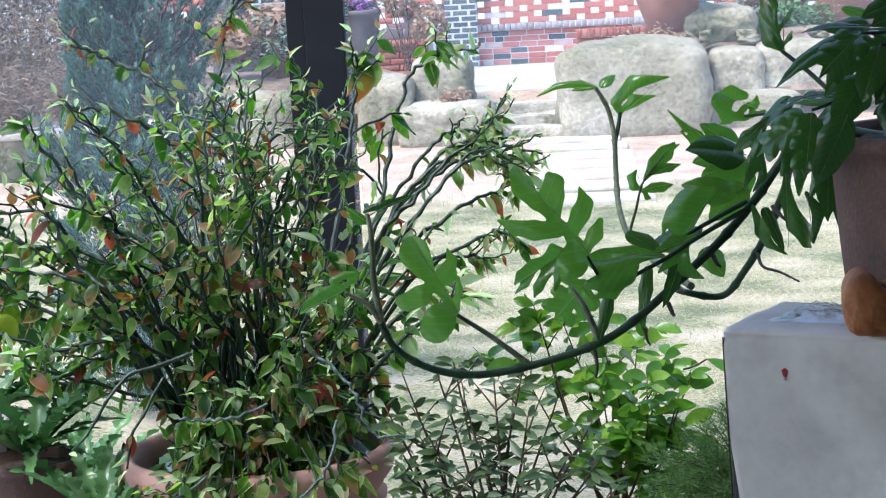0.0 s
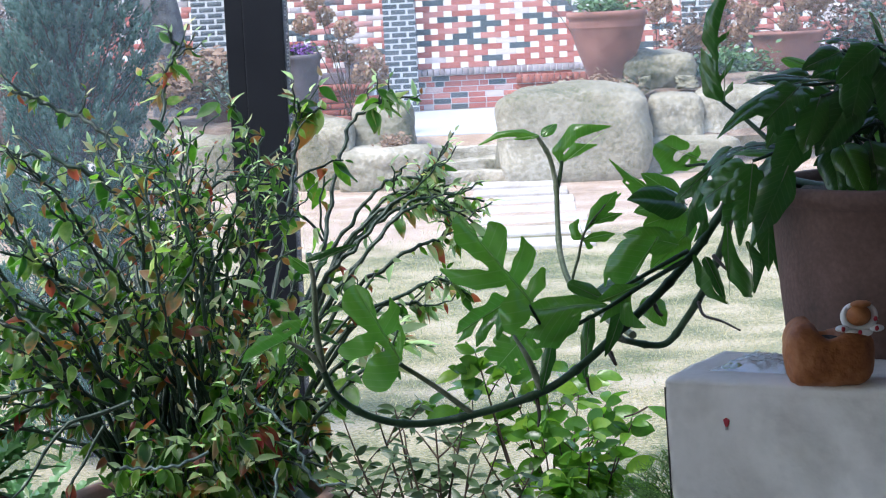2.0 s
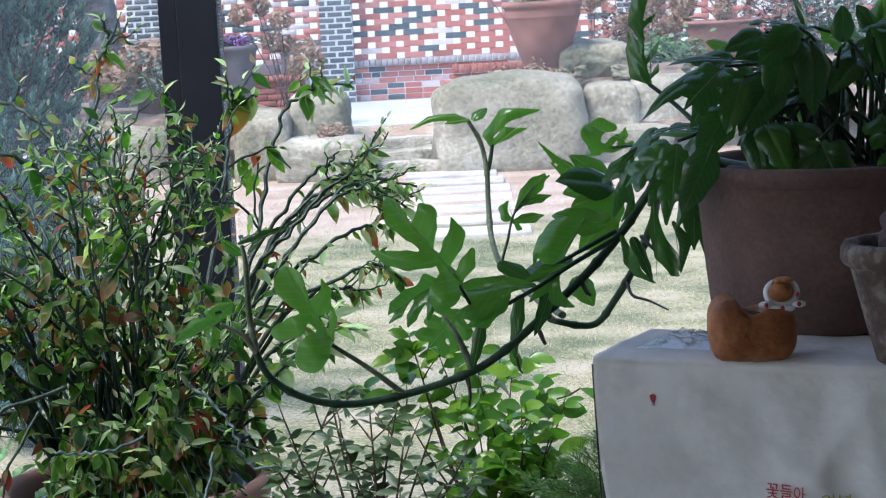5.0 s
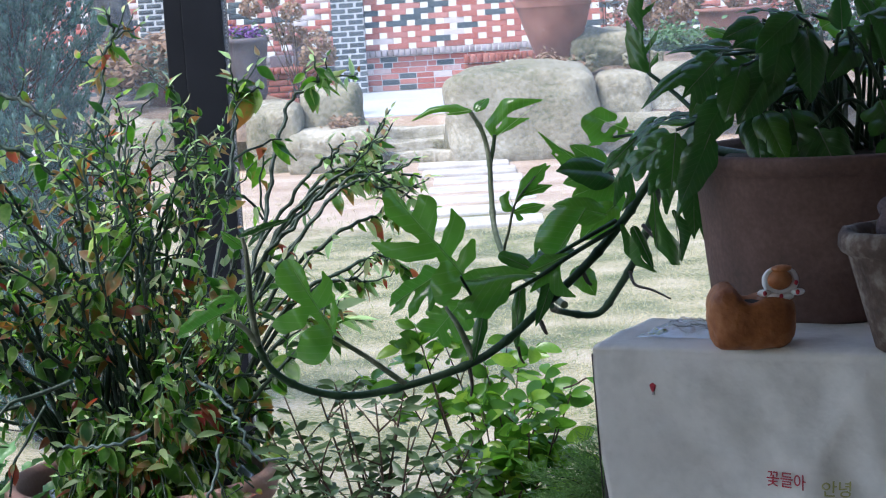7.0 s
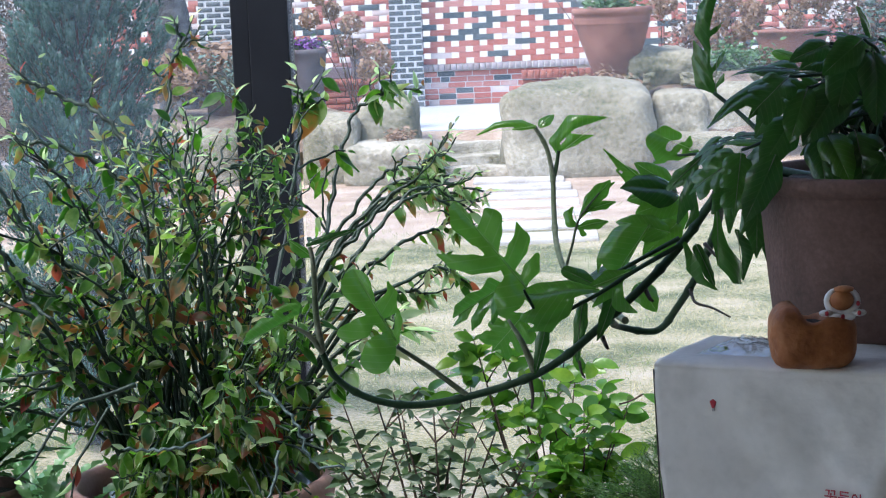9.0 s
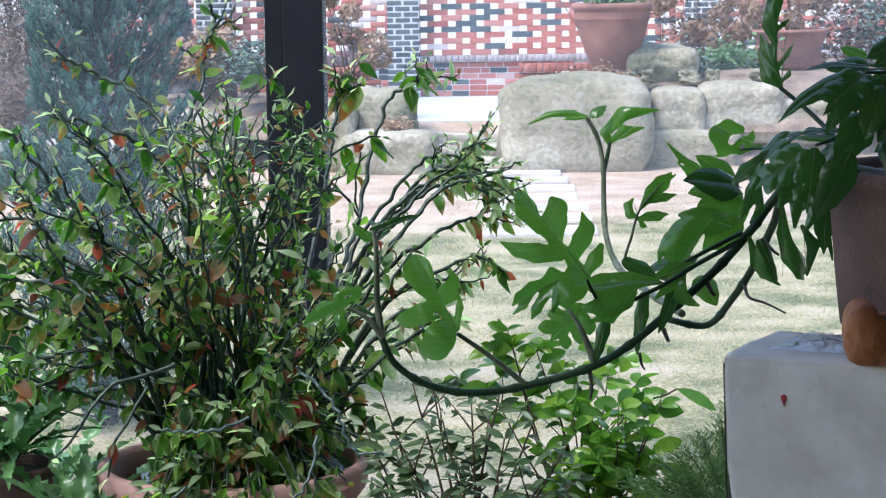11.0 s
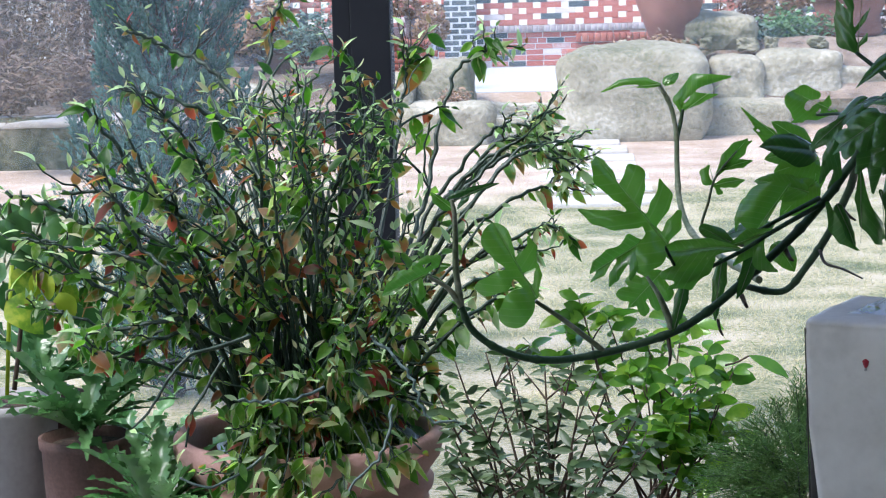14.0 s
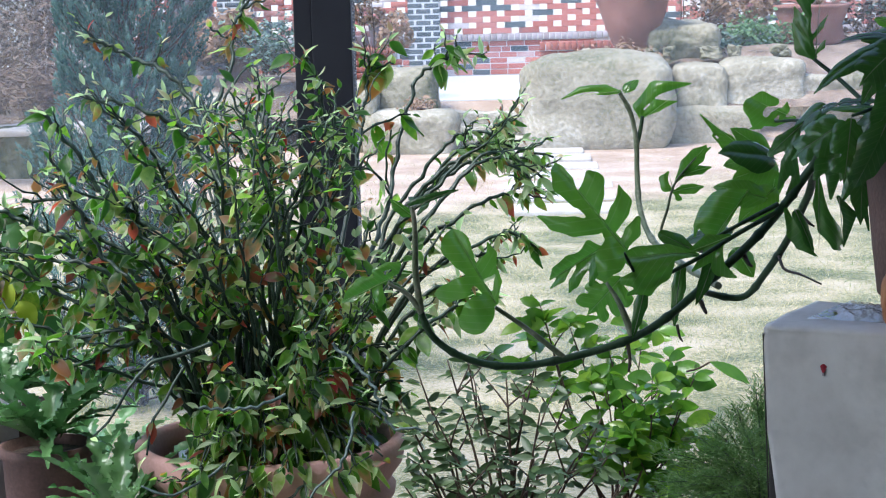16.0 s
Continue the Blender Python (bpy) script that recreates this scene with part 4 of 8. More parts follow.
def bush_pot():
    pot = thing("bowl_planter", "wide pink terracotta bowl with ridges round its side", "plant pot", (POT.x, POT.y, FLOOR))
    c = (POT.x, POT.y, FLOOR)
    H = RIM - FLOOR
    prof = [(0.0, 0.0), (0.20, 0.0), (0.225, 0.02), (0.262, H - 0.2), (0.272, H - 0.165), (0.266, H - 0.152), (0.281, H - 0.135),
            (0.284, H - 0.118), (0.272, H - 0.104), (0.278, H - 0.09), (0.30, H - 0.06), (0.307, H - 0.03), (0.305, H - 0.008), (0.298, H),
            (0.283, H - 0.001), (0.274, H - 0.012), (0.268, H - 0.05), (0.262, H - 0.12), (0.0, H - 0.12)]
    part("pot_body", lathe(prof, c, 72), m_pink, pot)
    part("soil", lathe([(0.0, H - 0.118), (0.258, H - 0.116), (0.25, H - 0.09), (0.1, H - 0.07), (0.0, H - 0.07)], c, 32), m_soil, pot)
    t = (POT.x + 0.02, POT.y + 0.01, RIM - 0.1)
    liner = thing("liner_pot", "pale blue-grey plastic nursery pot inside a bowl", "plant pot", t)
    part("pot_body", lathe([(0.0, 0.0), (0.19, 0.0), (0.218, 0.06), (0.228, 0.062), (0.23, 0.07), (0.222, 0.074), (0.212, 0.07), (0.2, 0.03), (0.0, 0.03)], t, 56), m_plastic, liner)
    part("soil", lathe([(0.0, 0.032), (0.2, 0.034), (0.19, 0.045), (0.0, 0.055)], t, 28, wobble=0.03), m_soil, liner)


bush_pot()


def zigzag(points, n, amp, rnd):
    """Points along a stem that kinks a little at every node."""
    pts = curve_points(points, n)
    out, turn = [], rnd.choice((-1, 1))
    for k, q in enumerate(pts):
        d = (pts[min(k + 1, n - 1)] - pts[max(k - 1, 0)]).normalized()
        side = d.cross(Vector((0.2, 1, 0.1))).normalized()
        turn = -turn if rnd.random() < 0.8 else turn
        s = amp * (turn * rnd.uniform(0.3, 1.1) + rnd.gauss(0, 0.5))
        out.append(q + side * s + Vector((0, 1, 0)) * rnd.uniform(-amp, amp) * 0.8)
    return out


bush = thing("backbone_bush", "bushy devil's backbone with zigzag stems and reddish-edged leaves", "potted plant", (POT.x, POT.y, RIM - 0.05))
rb = random.Random(21)
BUSH_LEAF = [blade(0.078 * a, 0.037 * w, c, f, 7, 1.0, 0.38, 0.05, "leaf", k) for k, (a, w, c, f) in
             enumerate(((1, 0.95, 0.15, 0.35), (0.8, 0.8, 0.3, 0.5), (1.15, 1.1, 0.1, 0.25), (0.62, 0.66, 0.2, 0.4), (0.95, 0.75, 0.5, 0.6), (0.5, 0.5, 0.1, 0.3), (0.85, 0.95, -0.15, 0.3)))]
YOUNG_LEAF = [blade(0.056 * a, 0.017 * w, c, 0.7, 6, 1.1, 0.4, 0.04, "leaf", k, 1.0) for k, (a, w, c) in enumerate(((1, 1, 0.1), (0.7, 0.8, -0.2), (1.2, 1.1, 0.25)))]
spots = []


def stem(points, r0=0.0075, r1=0.004, amp=0.0042, leaves=10, frm=0.35, size=1.0, pale=False, step=0.04):
    """One kinked stem, with places for its leaves."""
    length = sum((Vector(b) - Vector(a)).length for a, b in zip(points, points[1:]))
    n = max(6, int(length / step))
    pts = zigzag(points, n, amp, rb)
    radii = [0.84 * (r0 + (r1 - r0) * k / (n - 1)) for k in range(n)]
    fine, girth = [pts[0]], [radii[0]]
    for k in range(n - 1):
        for u, swell in ((0.12, 1.14), (0.3, 0.96), (0.7, 0.94), (0.88, 1.1)):
            fine.append(pts[k].lerp(pts[k + 1], u))
            girth.append(swell * (radii[k] + (radii[k + 1] - radii[k]) * u))
    part("stem", tube(bmesh.new(), fine, girth, 6), m_stem_pale if pale else m_stem, bush)
    for k in range(leaves):
        u = frm + (1 - frm) * rb.random() ** 0.85
        i = min(n - 2, int(u * (n - 1)))
        spots.append((pts[i], (pts[i + 1] - pts[i]).normalized(), size * rb.uniform(0.65, 1.15)))
    if leaves >= 10 and length > 0.35:
        for k in range(4):
            i = rb.randint(int(n * max(frm, 0.3)), n - 2)
            q = pts[i] + (pts[i + 1] - pts[i]).normalized() * 0.05 + away(rb, rb.uniform(0.1, 1.0)) * rb.uniform(0.03, 0.085)
            stem([pts[i], pts[i].lerp(q, 0.5) + Vector((0, 0, -0.006)), q], r1 * 0.8, 0.002, leaves=3, frm=0.25, size=size * 0.85)
    if leaves >= 10 and length > 0.3:
        for k in range(12):
            i = int((0.15 + 0.5 * rb.random()) * (n - 2))
            if pts[i].x < POT.x - 0.08 or k < 5:
                spots.append((pts[i], (pts[i + 1] - pts[i]).normalized(), size * rb.uniform(0.8, 1.25)))
    for k in range((4 if length > 0.5 else 2) if leaves else 0):
        spots.append((pts[-1 - k % 2], (pts[-1] - pts[-2]).normalized(), -size * rb.uniform(0.6, 1.0)))
    return pts


def foot(px, py):
    return (POT.x + px, POT.y + py, RIM - 0.06)


# the stems that stand clear of the mass
stem([foot(0.0, 0.1), (-0.703, 3.700, 0.574), (-0.855, 4.100, 0.836), (-0.822, 4.300, 1.032), (-0.821, 4.350, 1.122), (-0.798, 4.400, 1.178), (-0.810, 4.400, 1.243)], 0.009, 0.005, leaves=26, frm=0.50, size=0.8)
stem([(-0.837, 4.150, 0.906), (-0.794, 4.200, 0.999), (-0.748, 4.200, 1.028)], 0.005, 0.003, leaves=3)
stem([(-0.831, 4.300, 1.094), (-0.864, 4.300, 1.118), (-0.882, 4.300, 1.126)], 0.004, 0.003, leaves=1)
stem([foot(-0.05, 0.05), (-0.756, 3.600, 0.630), (-0.849, 3.800, 0.932), (-0.930, 3.850, 1.037), (-1.009, 3.900, 1.065), (-1.079, 3.900, 1.100), (-1.131, 3.900, 1.119)], 0.009, 0.005, leaves=28, frm=0.45, size=0.8)
stem([foot(-0.08, 0.0), (-0.701, 3.400, 0.656), (-0.798, 3.500, 0.873), (-0.927, 3.500, 0.963), (-1.059, 3.500, 0.996)], 0.009, 0.005, leaves=30, frm=0.30, size=0.8)
stem([foot(-0.1, 0.0), (-0.780, 3.300, 0.606), (-0.954, 3.300, 0.753), (-1.044, 3.300, 0.885), (-1.122, 3.300, 0.977)], 0.009, 0.005, leaves=22, frm=0.35, size=0.8)
stem([foot(-0.1, -0.05), (-0.811, 3.100, 0.599), (-0.943, 3.100, 0.702), (-1.013, 3.100, 0.784), (-1.124, 3.100, 0.800)], 0.008, 0.004, leaves=14)
stem([foot(-0.1, -0.05), (-0.856, 3.200, 0.559), (-1.015, 3.200, 0.678), (-1.127, 3.200, 0.725), (-1.201, 3.200, 0.765), (-1.277, 3.200, 0.787)], 0.009, 0.005, leaves=26, frm=0.30, size=0.8)
stem([foot(-0.12, -0.05), (-0.836, 3.000, 0.504), (-0.958, 3.000, 0.513), (-1.094, 3.000, 0.498)], 0.008, 0.004, leaves=12)
stem([foot(-0.12, -0.05), (-0.824, 3.000, 0.492), (-0.987, 2.950, 0.456), (-1.071, 2.950, 0.488)], 0.007, 0.004, leaves=12)
stem([foot(-0.1, 0.0), (-0.895, 3.200, 0.534), (-1.084, 3.200, 0.590), (-1.235, 3.200, 0.633)], 0.008, 0.004, leaves=14)
stem([foot(-0.1, 0.0), (-0.891, 3.000, 0.616), (-1.071, 3.000, 0.682), (-1.192, 3.000, 0.710)], 0.008, 0.004, leaves=14)
stem([foot(0.03, 0.0), (-0.599, 3.500, 0.532), (-0.648, 3.600, 0.751), (-0.615, 3.650, 0.874), (-0.523, 3.700, 0.902), (-0.450, 3.700, 0.920)], 0.008, 0.004, leaves=24, frm=0.35, size=0.8)
stem([foot(0.05, 0.05), (-0.501, 3.600, 0.514), (-0.518, 3.750, 0.731), (-0.525, 3.800, 0.922), (-0.555, 3.800, 1.035), (-0.571, 3.800, 1.066)], 0.008, 0.004, leaves=26, frm=0.50, size=0.8)
stem([foot(0.06, 0.08), (-0.488, 3.800, 0.597), (-0.448, 3.950, 0.851), (-0.432, 4.000, 0.992), (-0.430, 4.000, 1.057)], 0.008, 0.004, leaves=16, frm=0.75)
stem([(-0.432, 4.000, 0.999), (-0.395, 4.000, 1.027), (-0.361, 4.000, 1.036)], 0.004, 0.003, leaves=8)
stem([foot(0.08, 0.1), (-0.434, 3.900, 0.539), (-0.389, 4.050, 0.679), (-0.352, 4.150, 0.862), (-0.313, 4.200, 0.977), (-0.252, 4.200, 1.027), (-0.194, 4.200, 1.044)], 0.008, 0.005, leaves=16, frm=0.82)
stem([(-0.392, 4.100, 0.689), (-0.396, 4.100, 0.778), (-0.378, 4.100, 0.859)], 0.004, 0.003, leaves=4)
stem([(-0.560, 3.900, 0.816), (-0.494, 3.950, 0.773), (-0.419, 4.000, 0.759), (-0.382, 4.000, 0.692)], 0.005, 0.004, leaves=1)
stem([(-0.519, 3.900, 0.757), (-0.452, 4.000, 0.855), (-0.381, 4.050, 0.885), (-0.322, 4.050, 0.898)], 0.005, 0.003, leaves=9)
for k, (a, b, c, d) in enumerate((
        ((-0.382, 3.500, 0.593), (-0.253, 3.550, 0.745), (-0.130, 3.600, 0.851), (0.043, 3.600, 0.819)),
        ((-0.360, 3.450, 0.560), (-0.203, 3.500, 0.762), (-0.096, 3.550, 0.841), (0.028, 3.600, 0.759)),
        ((-0.330, 3.500, 0.565), (-0.165, 3.500, 0.708), (-0.073, 3.550, 0.740), (-0.026, 3.600, 0.726)),
        ((-0.381, 3.600, 0.620), (-0.255, 3.650, 0.809), (-0.165, 3.650, 0.879), (-0.037, 3.650, 0.851)),
        ((-0.298, 3.400, 0.539), (-0.167, 3.450, 0.621), (-0.061, 3.500, 0.652), (-0.003, 3.500, 0.610)),
        ((-0.358, 3.550, 0.599), (-0.234, 3.600, 0.766), (-0.118, 3.600, 0.817), (-0.005, 3.600, 0.787)),
        ((-0.319, 3.500, 0.497), (-0.222, 3.500, 0.589), (-0.142, 3.500, 0.600), (-0.096, 3.500, 0.586)),
        ((-0.350, 3.650, 0.641), (-0.208, 3.650, 0.787), (-0.111, 3.650, 0.873), (-0.076, 3.650, 0.893)))):
    for j in range(2 if k % 2 else 1):
        off = Vector((rb.uniform(-0.02, 0.02), rb.uniform(-0.05, 0.05), rb.uniform(-0.03, 0.03))) * j
        stem([foot(0.1, -0.04 + 0.02 * k), Vector(a) + off, Vector(b) + off, Vector(c) + off, Vector(d) + off * 1.5], 0.0078, 0.0036, leaves=26, frm=0.66, size=0.7)
stem([foot(0.12, 0.0), (-0.321, 3.300, 0.464), (-0.204, 3.350, 0.558), (-0.103, 3.400, 0.508)], 0.008, 0.004, leaves=14)
stem([foot(0.12, 0.0), (-0.303, 3.200, 0.443), (-0.202, 3.250, 0.509), (-0.151, 3.300, 0.551)], 0.007, 0.004, leaves=10)
for k, t in enumerate(((-0.542, 3.500, 0.672), (-0.483, 3.450, 0.636), (-0.431, 3.500, 0.648), (-0.504, 3.350, 0.592), (-0.443, 3.300, 0.571), (-0.395, 3.400, 0.588), (-0.552, 3.300, 0.639), (-0.493, 3.600, 0.719), (-0.400, 3.200, 0.547))):
    t = Vector(t)
    p0 = Vector(foot(0.02 * k - 0.06, 0.03 * math.sin(k)))
    stem([p0, p0.lerp(t, 0.5) + Vector((0.02 * math.sin(2 * k), 0, 0.02)), t], 0.0062, 0.003, leaves=16, frm=0.4, size=0.85)
# upright stems before the window post
for k, tip_at in enumerate((
        (-0.699, 3.350, 1.016), (-0.666, 3.440, 0.975), (-0.632, 3.530, 1.015), (-0.611, 3.620, 0.925),
        (-0.606, 3.890, 0.959), (-0.468, 3.350, 0.950), (-0.446, 3.440, 0.873), (-0.411, 3.530, 0.959),
        (-0.697, 3.800, 0.873), (-0.641, 3.890, 0.819), (-0.514, 3.350, 0.838), (-0.456, 3.440, 1.007),
        (-0.738, 3.710, 0.867), (-0.415, 3.800, 0.817), (-0.822, 3.890, 0.914), (-0.597, 3.350, 0.832))):
    t = Vector(tip_at)
    p0 = Vector(foot(rb.uniform(-0.1, 0.1), rb.uniform(-0.08, 0.12)))
    bend = p0.lerp(t, 0.5) + Vector(((t.x - p0.x) * -0.25, 0, 0.03))
    pts = stem([p0, bend, bend.lerp(t, 0.55) + Vector((rb.uniform(-0.03, 0.03), 0, 0.02)), t], 0.0066, 0.003, leaves=12, frm=0.5, size=0.66)
    for j in range(k % 2 + 1):
        q = pts[rb.randint(len(pts) // 2, len(pts) - 3)]
        stem([q, q + Vector((rb.uniform(-0.05, 0.05), 0, 0.02)), q + Vector((rb.uniform(-0.12, 0.12), rb.uniform(-0.03, 0.03), rb.uniform(0.01, 0.07)))], 0.0036, 0.002, leaves=6, frm=0.25, size=0.6)
# stems that spread low towards the side
for side in (
        ((-0.870, 3.000, 0.533), (-0.990, 3.000, 0.584), (-1.086, 3.000, 0.646), (-1.157, 3.000, 0.697)),
        ((-0.858, 3.120, 0.462), (-0.995, 3.120, 0.476), (-1.107, 3.120, 0.516), (-1.220, 3.120, 0.543)),
        ((-0.939, 3.240, 0.570), (-1.051, 3.240, 0.649), (-1.125, 3.240, 0.727), (-1.200, 3.240, 0.767)),
        ((-0.877, 3.360, 0.365), (-1.010, 3.360, 0.353), (-1.129, 3.360, 0.382), (-1.193, 3.360, 0.423)),
        ((-0.844, 3.000, 0.581), (-0.937, 3.000, 0.693), (-0.992, 3.000, 0.815), (-1.036, 3.000, 0.913)),
        ((-0.814, 3.120, 0.612), (-0.884, 3.120, 0.738), (-0.942, 3.120, 0.839), (-0.982, 3.120, 0.926)),
        ((-0.878, 3.240, 0.479), (-1.006, 3.240, 0.513), (-1.107, 3.240, 0.547), (-1.184, 3.240, 0.574))):
    stem([foot(rb.uniform(-0.14, -0.04), rb.uniform(-0.08, 0.06)), *side], 0.0072, 0.0035, leaves=22, frm=0.3, size=0.8)
# pale, curled stems that hang over the rim
stem([(-0.543, 2.950, 0.384), (-0.609, 2.900, 0.369), (-0.663, 2.900, 0.367), (-0.723, 2.900, 0.372)], 0.0046, 0.0032, 0.0035, 0, pale=True, step=0.013)
stem([(-0.437, 2.900, 0.500), (-0.378, 2.880, 0.455), (-0.343, 2.860, 0.398), (-0.315, 2.850, 0.334), (-0.251, 2.850, 0.326)], 0.0046, 0.0032, 0.0035, 0, pale=True, step=0.013)
stem([(-0.395, 2.900, 0.355), (-0.407, 2.860, 0.280), (-0.442, 2.840, 0.237), (-0.490, 2.820, 0.177)], 0.0046, 0.0032, 0.004, 3, pale=True, step=0.016)
stem([(-0.653, 2.920, 0.259), (-0.734, 2.880, 0.209), (-0.791, 2.860, 0.193), (-0.850, 2.860, 0.216)], 0.005, 0.003, 0.003, 0, pale=True)
stem([(-0.687, 2.900, 0.506), (-0.823, 2.850, 0.471), (-0.862, 2.820, 0.406), (-0.933, 2.800, 0.331)], 0.0065, 0.003, 0.005, 3)
stem([(-0.749, 2.900, 0.460), (-0.798, 2.850, 0.375), (-0.831, 2.840, 0.281)], 0.005, 0.003, 0.004, 2)
# the mass of stems behind and between
POST0, POST1, POSTZ = (-0.610, 3.700, 0.641)[0], (-0.416, 3.700, 0.636)[0], (-0.518, 3.700, 0.597)[2]
for k in range(30):
    a = rb.uniform(0, 2 * math.pi)
    lean = rb.uniform(0.1, 1.0)
    reach = Vector((math.cos(a) * 0.62 * lean - 0.06, 0.1 + math.sin(a) * 0.5 * lean, 0.0))
    tall = RIM + (0.78 - 0.42 * lean) * rb.uniform(0.55, 1.05)
    if POST0 < POT.x + reach.x < POST1 and tall > POSTZ:
        continue
    p0 = Vector(foot(0.16 * math.cos(a) * rb.random(), 0.16 * math.sin(a) * rb.random()))
    p3 = Vector((POT.x, POT.y, 0)) + reach + Vector((0, 0, tall))
    p1 = p0.lerp(p3, 0.35) + Vector((-0.1 * reach.x, -0.1 * reach.y, 0.06))
    p2 = p0.lerp(p3, 0.7) + Vector((rb.uniform(-0.04, 0.04), rb.uniform(-0.04, 0.04), 0.04))
    stem([p0, p1, p2, p3], 0.0068, 0.0032, leaves=11, frm=0.4, size=0.85)
    if k % 2:
        q = p2 + Vector((rb.uniform(-0.16, 0.16), rb.uniform(-0.12, 0.12), rb.uniform(0.05, 0.16)))
        stem([p2, p2.lerp(q, 0.5) + Vector((0.01, 0, 0)), q], 0.005, 0.003, leaves=7, frm=0.2)
for k in range(6):
    t3 = Vector((POT.x + rb.uniform(0.02, 0.3), POT.y + rb.uniform(-0.15, 0.35), RIM + rb.uniform(0.25, 0.5)))
    p0 = Vector(foot(rb.uniform(0.0, 0.14), rb.uniform(-0.1, 0.1)))
    stem([p0, p0.lerp(t3, 0.5) + Vector((-0.02, 0, 0.03)), t3], 0.006, 0.003, leaves=16, frm=0.25, size=0.85)
# upper stems: tips under a slanting outline, highest over the middle
OUTLINE = ((-1.12, 0.8), (-1.02, 0.98), (-0.93, 1.04), (-0.8, 1.1), (-0.6, 1.11), (-0.4, 1.1), (-0.27, 1.09), (-0.1, 0.8))
for k in range(34):
    x = rb.uniform(-1.12, -0.33)
    z = np.interp(x, [o[0] for o in OUTLINE], [o[1] for o in OUTLINE])
    y = rb.uniform(2.95, 4.0)
    tip_at = Vector((x, y, RIM + (z - RIM) * rb.uniform(0.55, 0.98)))
    if x > -0.8 and rb.random() < 0.5:
        continue
    if (POST0 < x and tip_at.z > POSTZ - 0.05) or x > -0.33:
        continue
    p0 = Vector(foot(rb.uniform(-0.12, 0.12), rb.uniform(-0.1, 0.14)))
    mid = p0.lerp(tip_at, 0.55) + Vector(((x - POT.x) * -0.22, (y - POT.y) * -0.15, 0.02))
    pts = stem([p0, p0.lerp(mid, 0.5) + Vector((0, 0, 0.05)), mid, mid.lerp(tip_at, 0.6) + Vector((rb.uniform(-0.04, 0.04), 0, rb.uniform(-0.02, 0.03))), tip_at], 0.0072, 0.0032, leaves=11, frm=0.42, size=0.74)
    for j in range(2):
        q = pts[rb.randint(len(pts) // 2, len(pts) - 2)]
        stem([q, q + away(rb, 0.7) * 0.04, q + away(rb, 0.9) * rb.uniform(0.06, 0.12)], 0.0032, 0.002, leaves=5, frm=0.3, size=0.7)
# low leafy shoots that droop over the rim
for k in range(38):
    a = rb.uniform(-2.2, 2.6)
    p0 = Vector(foot(0.16 * math.cos(a), 0.16 * math.sin(a)))
    p2 = p0 + Vector((math.cos(a) * rb.uniform(0.05, 0.2), math.sin(a) * rb.uniform(0.05, 0.2), rb.uniform(0.02, 0.2)))
    p2.x = max(p2.x, POT.x - 0.06) if p2.z < RIM + 0.16 else p2.x
    stem([p0, p0.lerp(p2, 0.5) + Vector((0, 0, 0.06)), p2], 0.005, 0.003, leaves=7, frm=0.2, size=1.15)
for k in range(44):
    a = rb.uniform(-2.7, 0.3)
    p0 = Vector(foot(0.1 * math.cos(a), 0.1 * math.sin(a))) + Vector((0, 0, 0.1))
    p2 = p0 + Vector((math.cos(a) * rb.uniform(0.08, 0.26), math.sin(a) * rb.uniform(0.08, 0.24), rb.uniform(-0.04, 0.2)))
    p2.x = max(p2.x, POT.x - 0.06) if p2.z < RIM + 0.16 else p2.x
    stem([p0, p0.lerp(p2, 0.5) + Vector((0, 0, 0.05)), p2], 0.005, 0.003, leaves=8, frm=0.3, size=1.1)

# shoots that spill over the front of the rim
for k in range(24):
    a = rb.uniform(-2.1, -1.3) if k < 18 else rb.uniform(-1.3, -0.5)
    c, s = math.cos(a), math.sin(a)
    out = rb.uniform(0.31, 0.36)
    p0 = Vector(foot(0.1 * c, 0.1 * s))
    p1 = Vector((POT.x + 0.2 * c, POT.y + 0.2 * s, RIM + rb.uniform(0.06, 0.13)))
    p2 = Vector((POT.x + out * c, POT.y + out * s, RIM + rb.uniform(-0.1, 0.03)))
    stem([p0, p1, p2], 0.0045, 0.0025, leaves=12, frm=0.45, size=1.2)


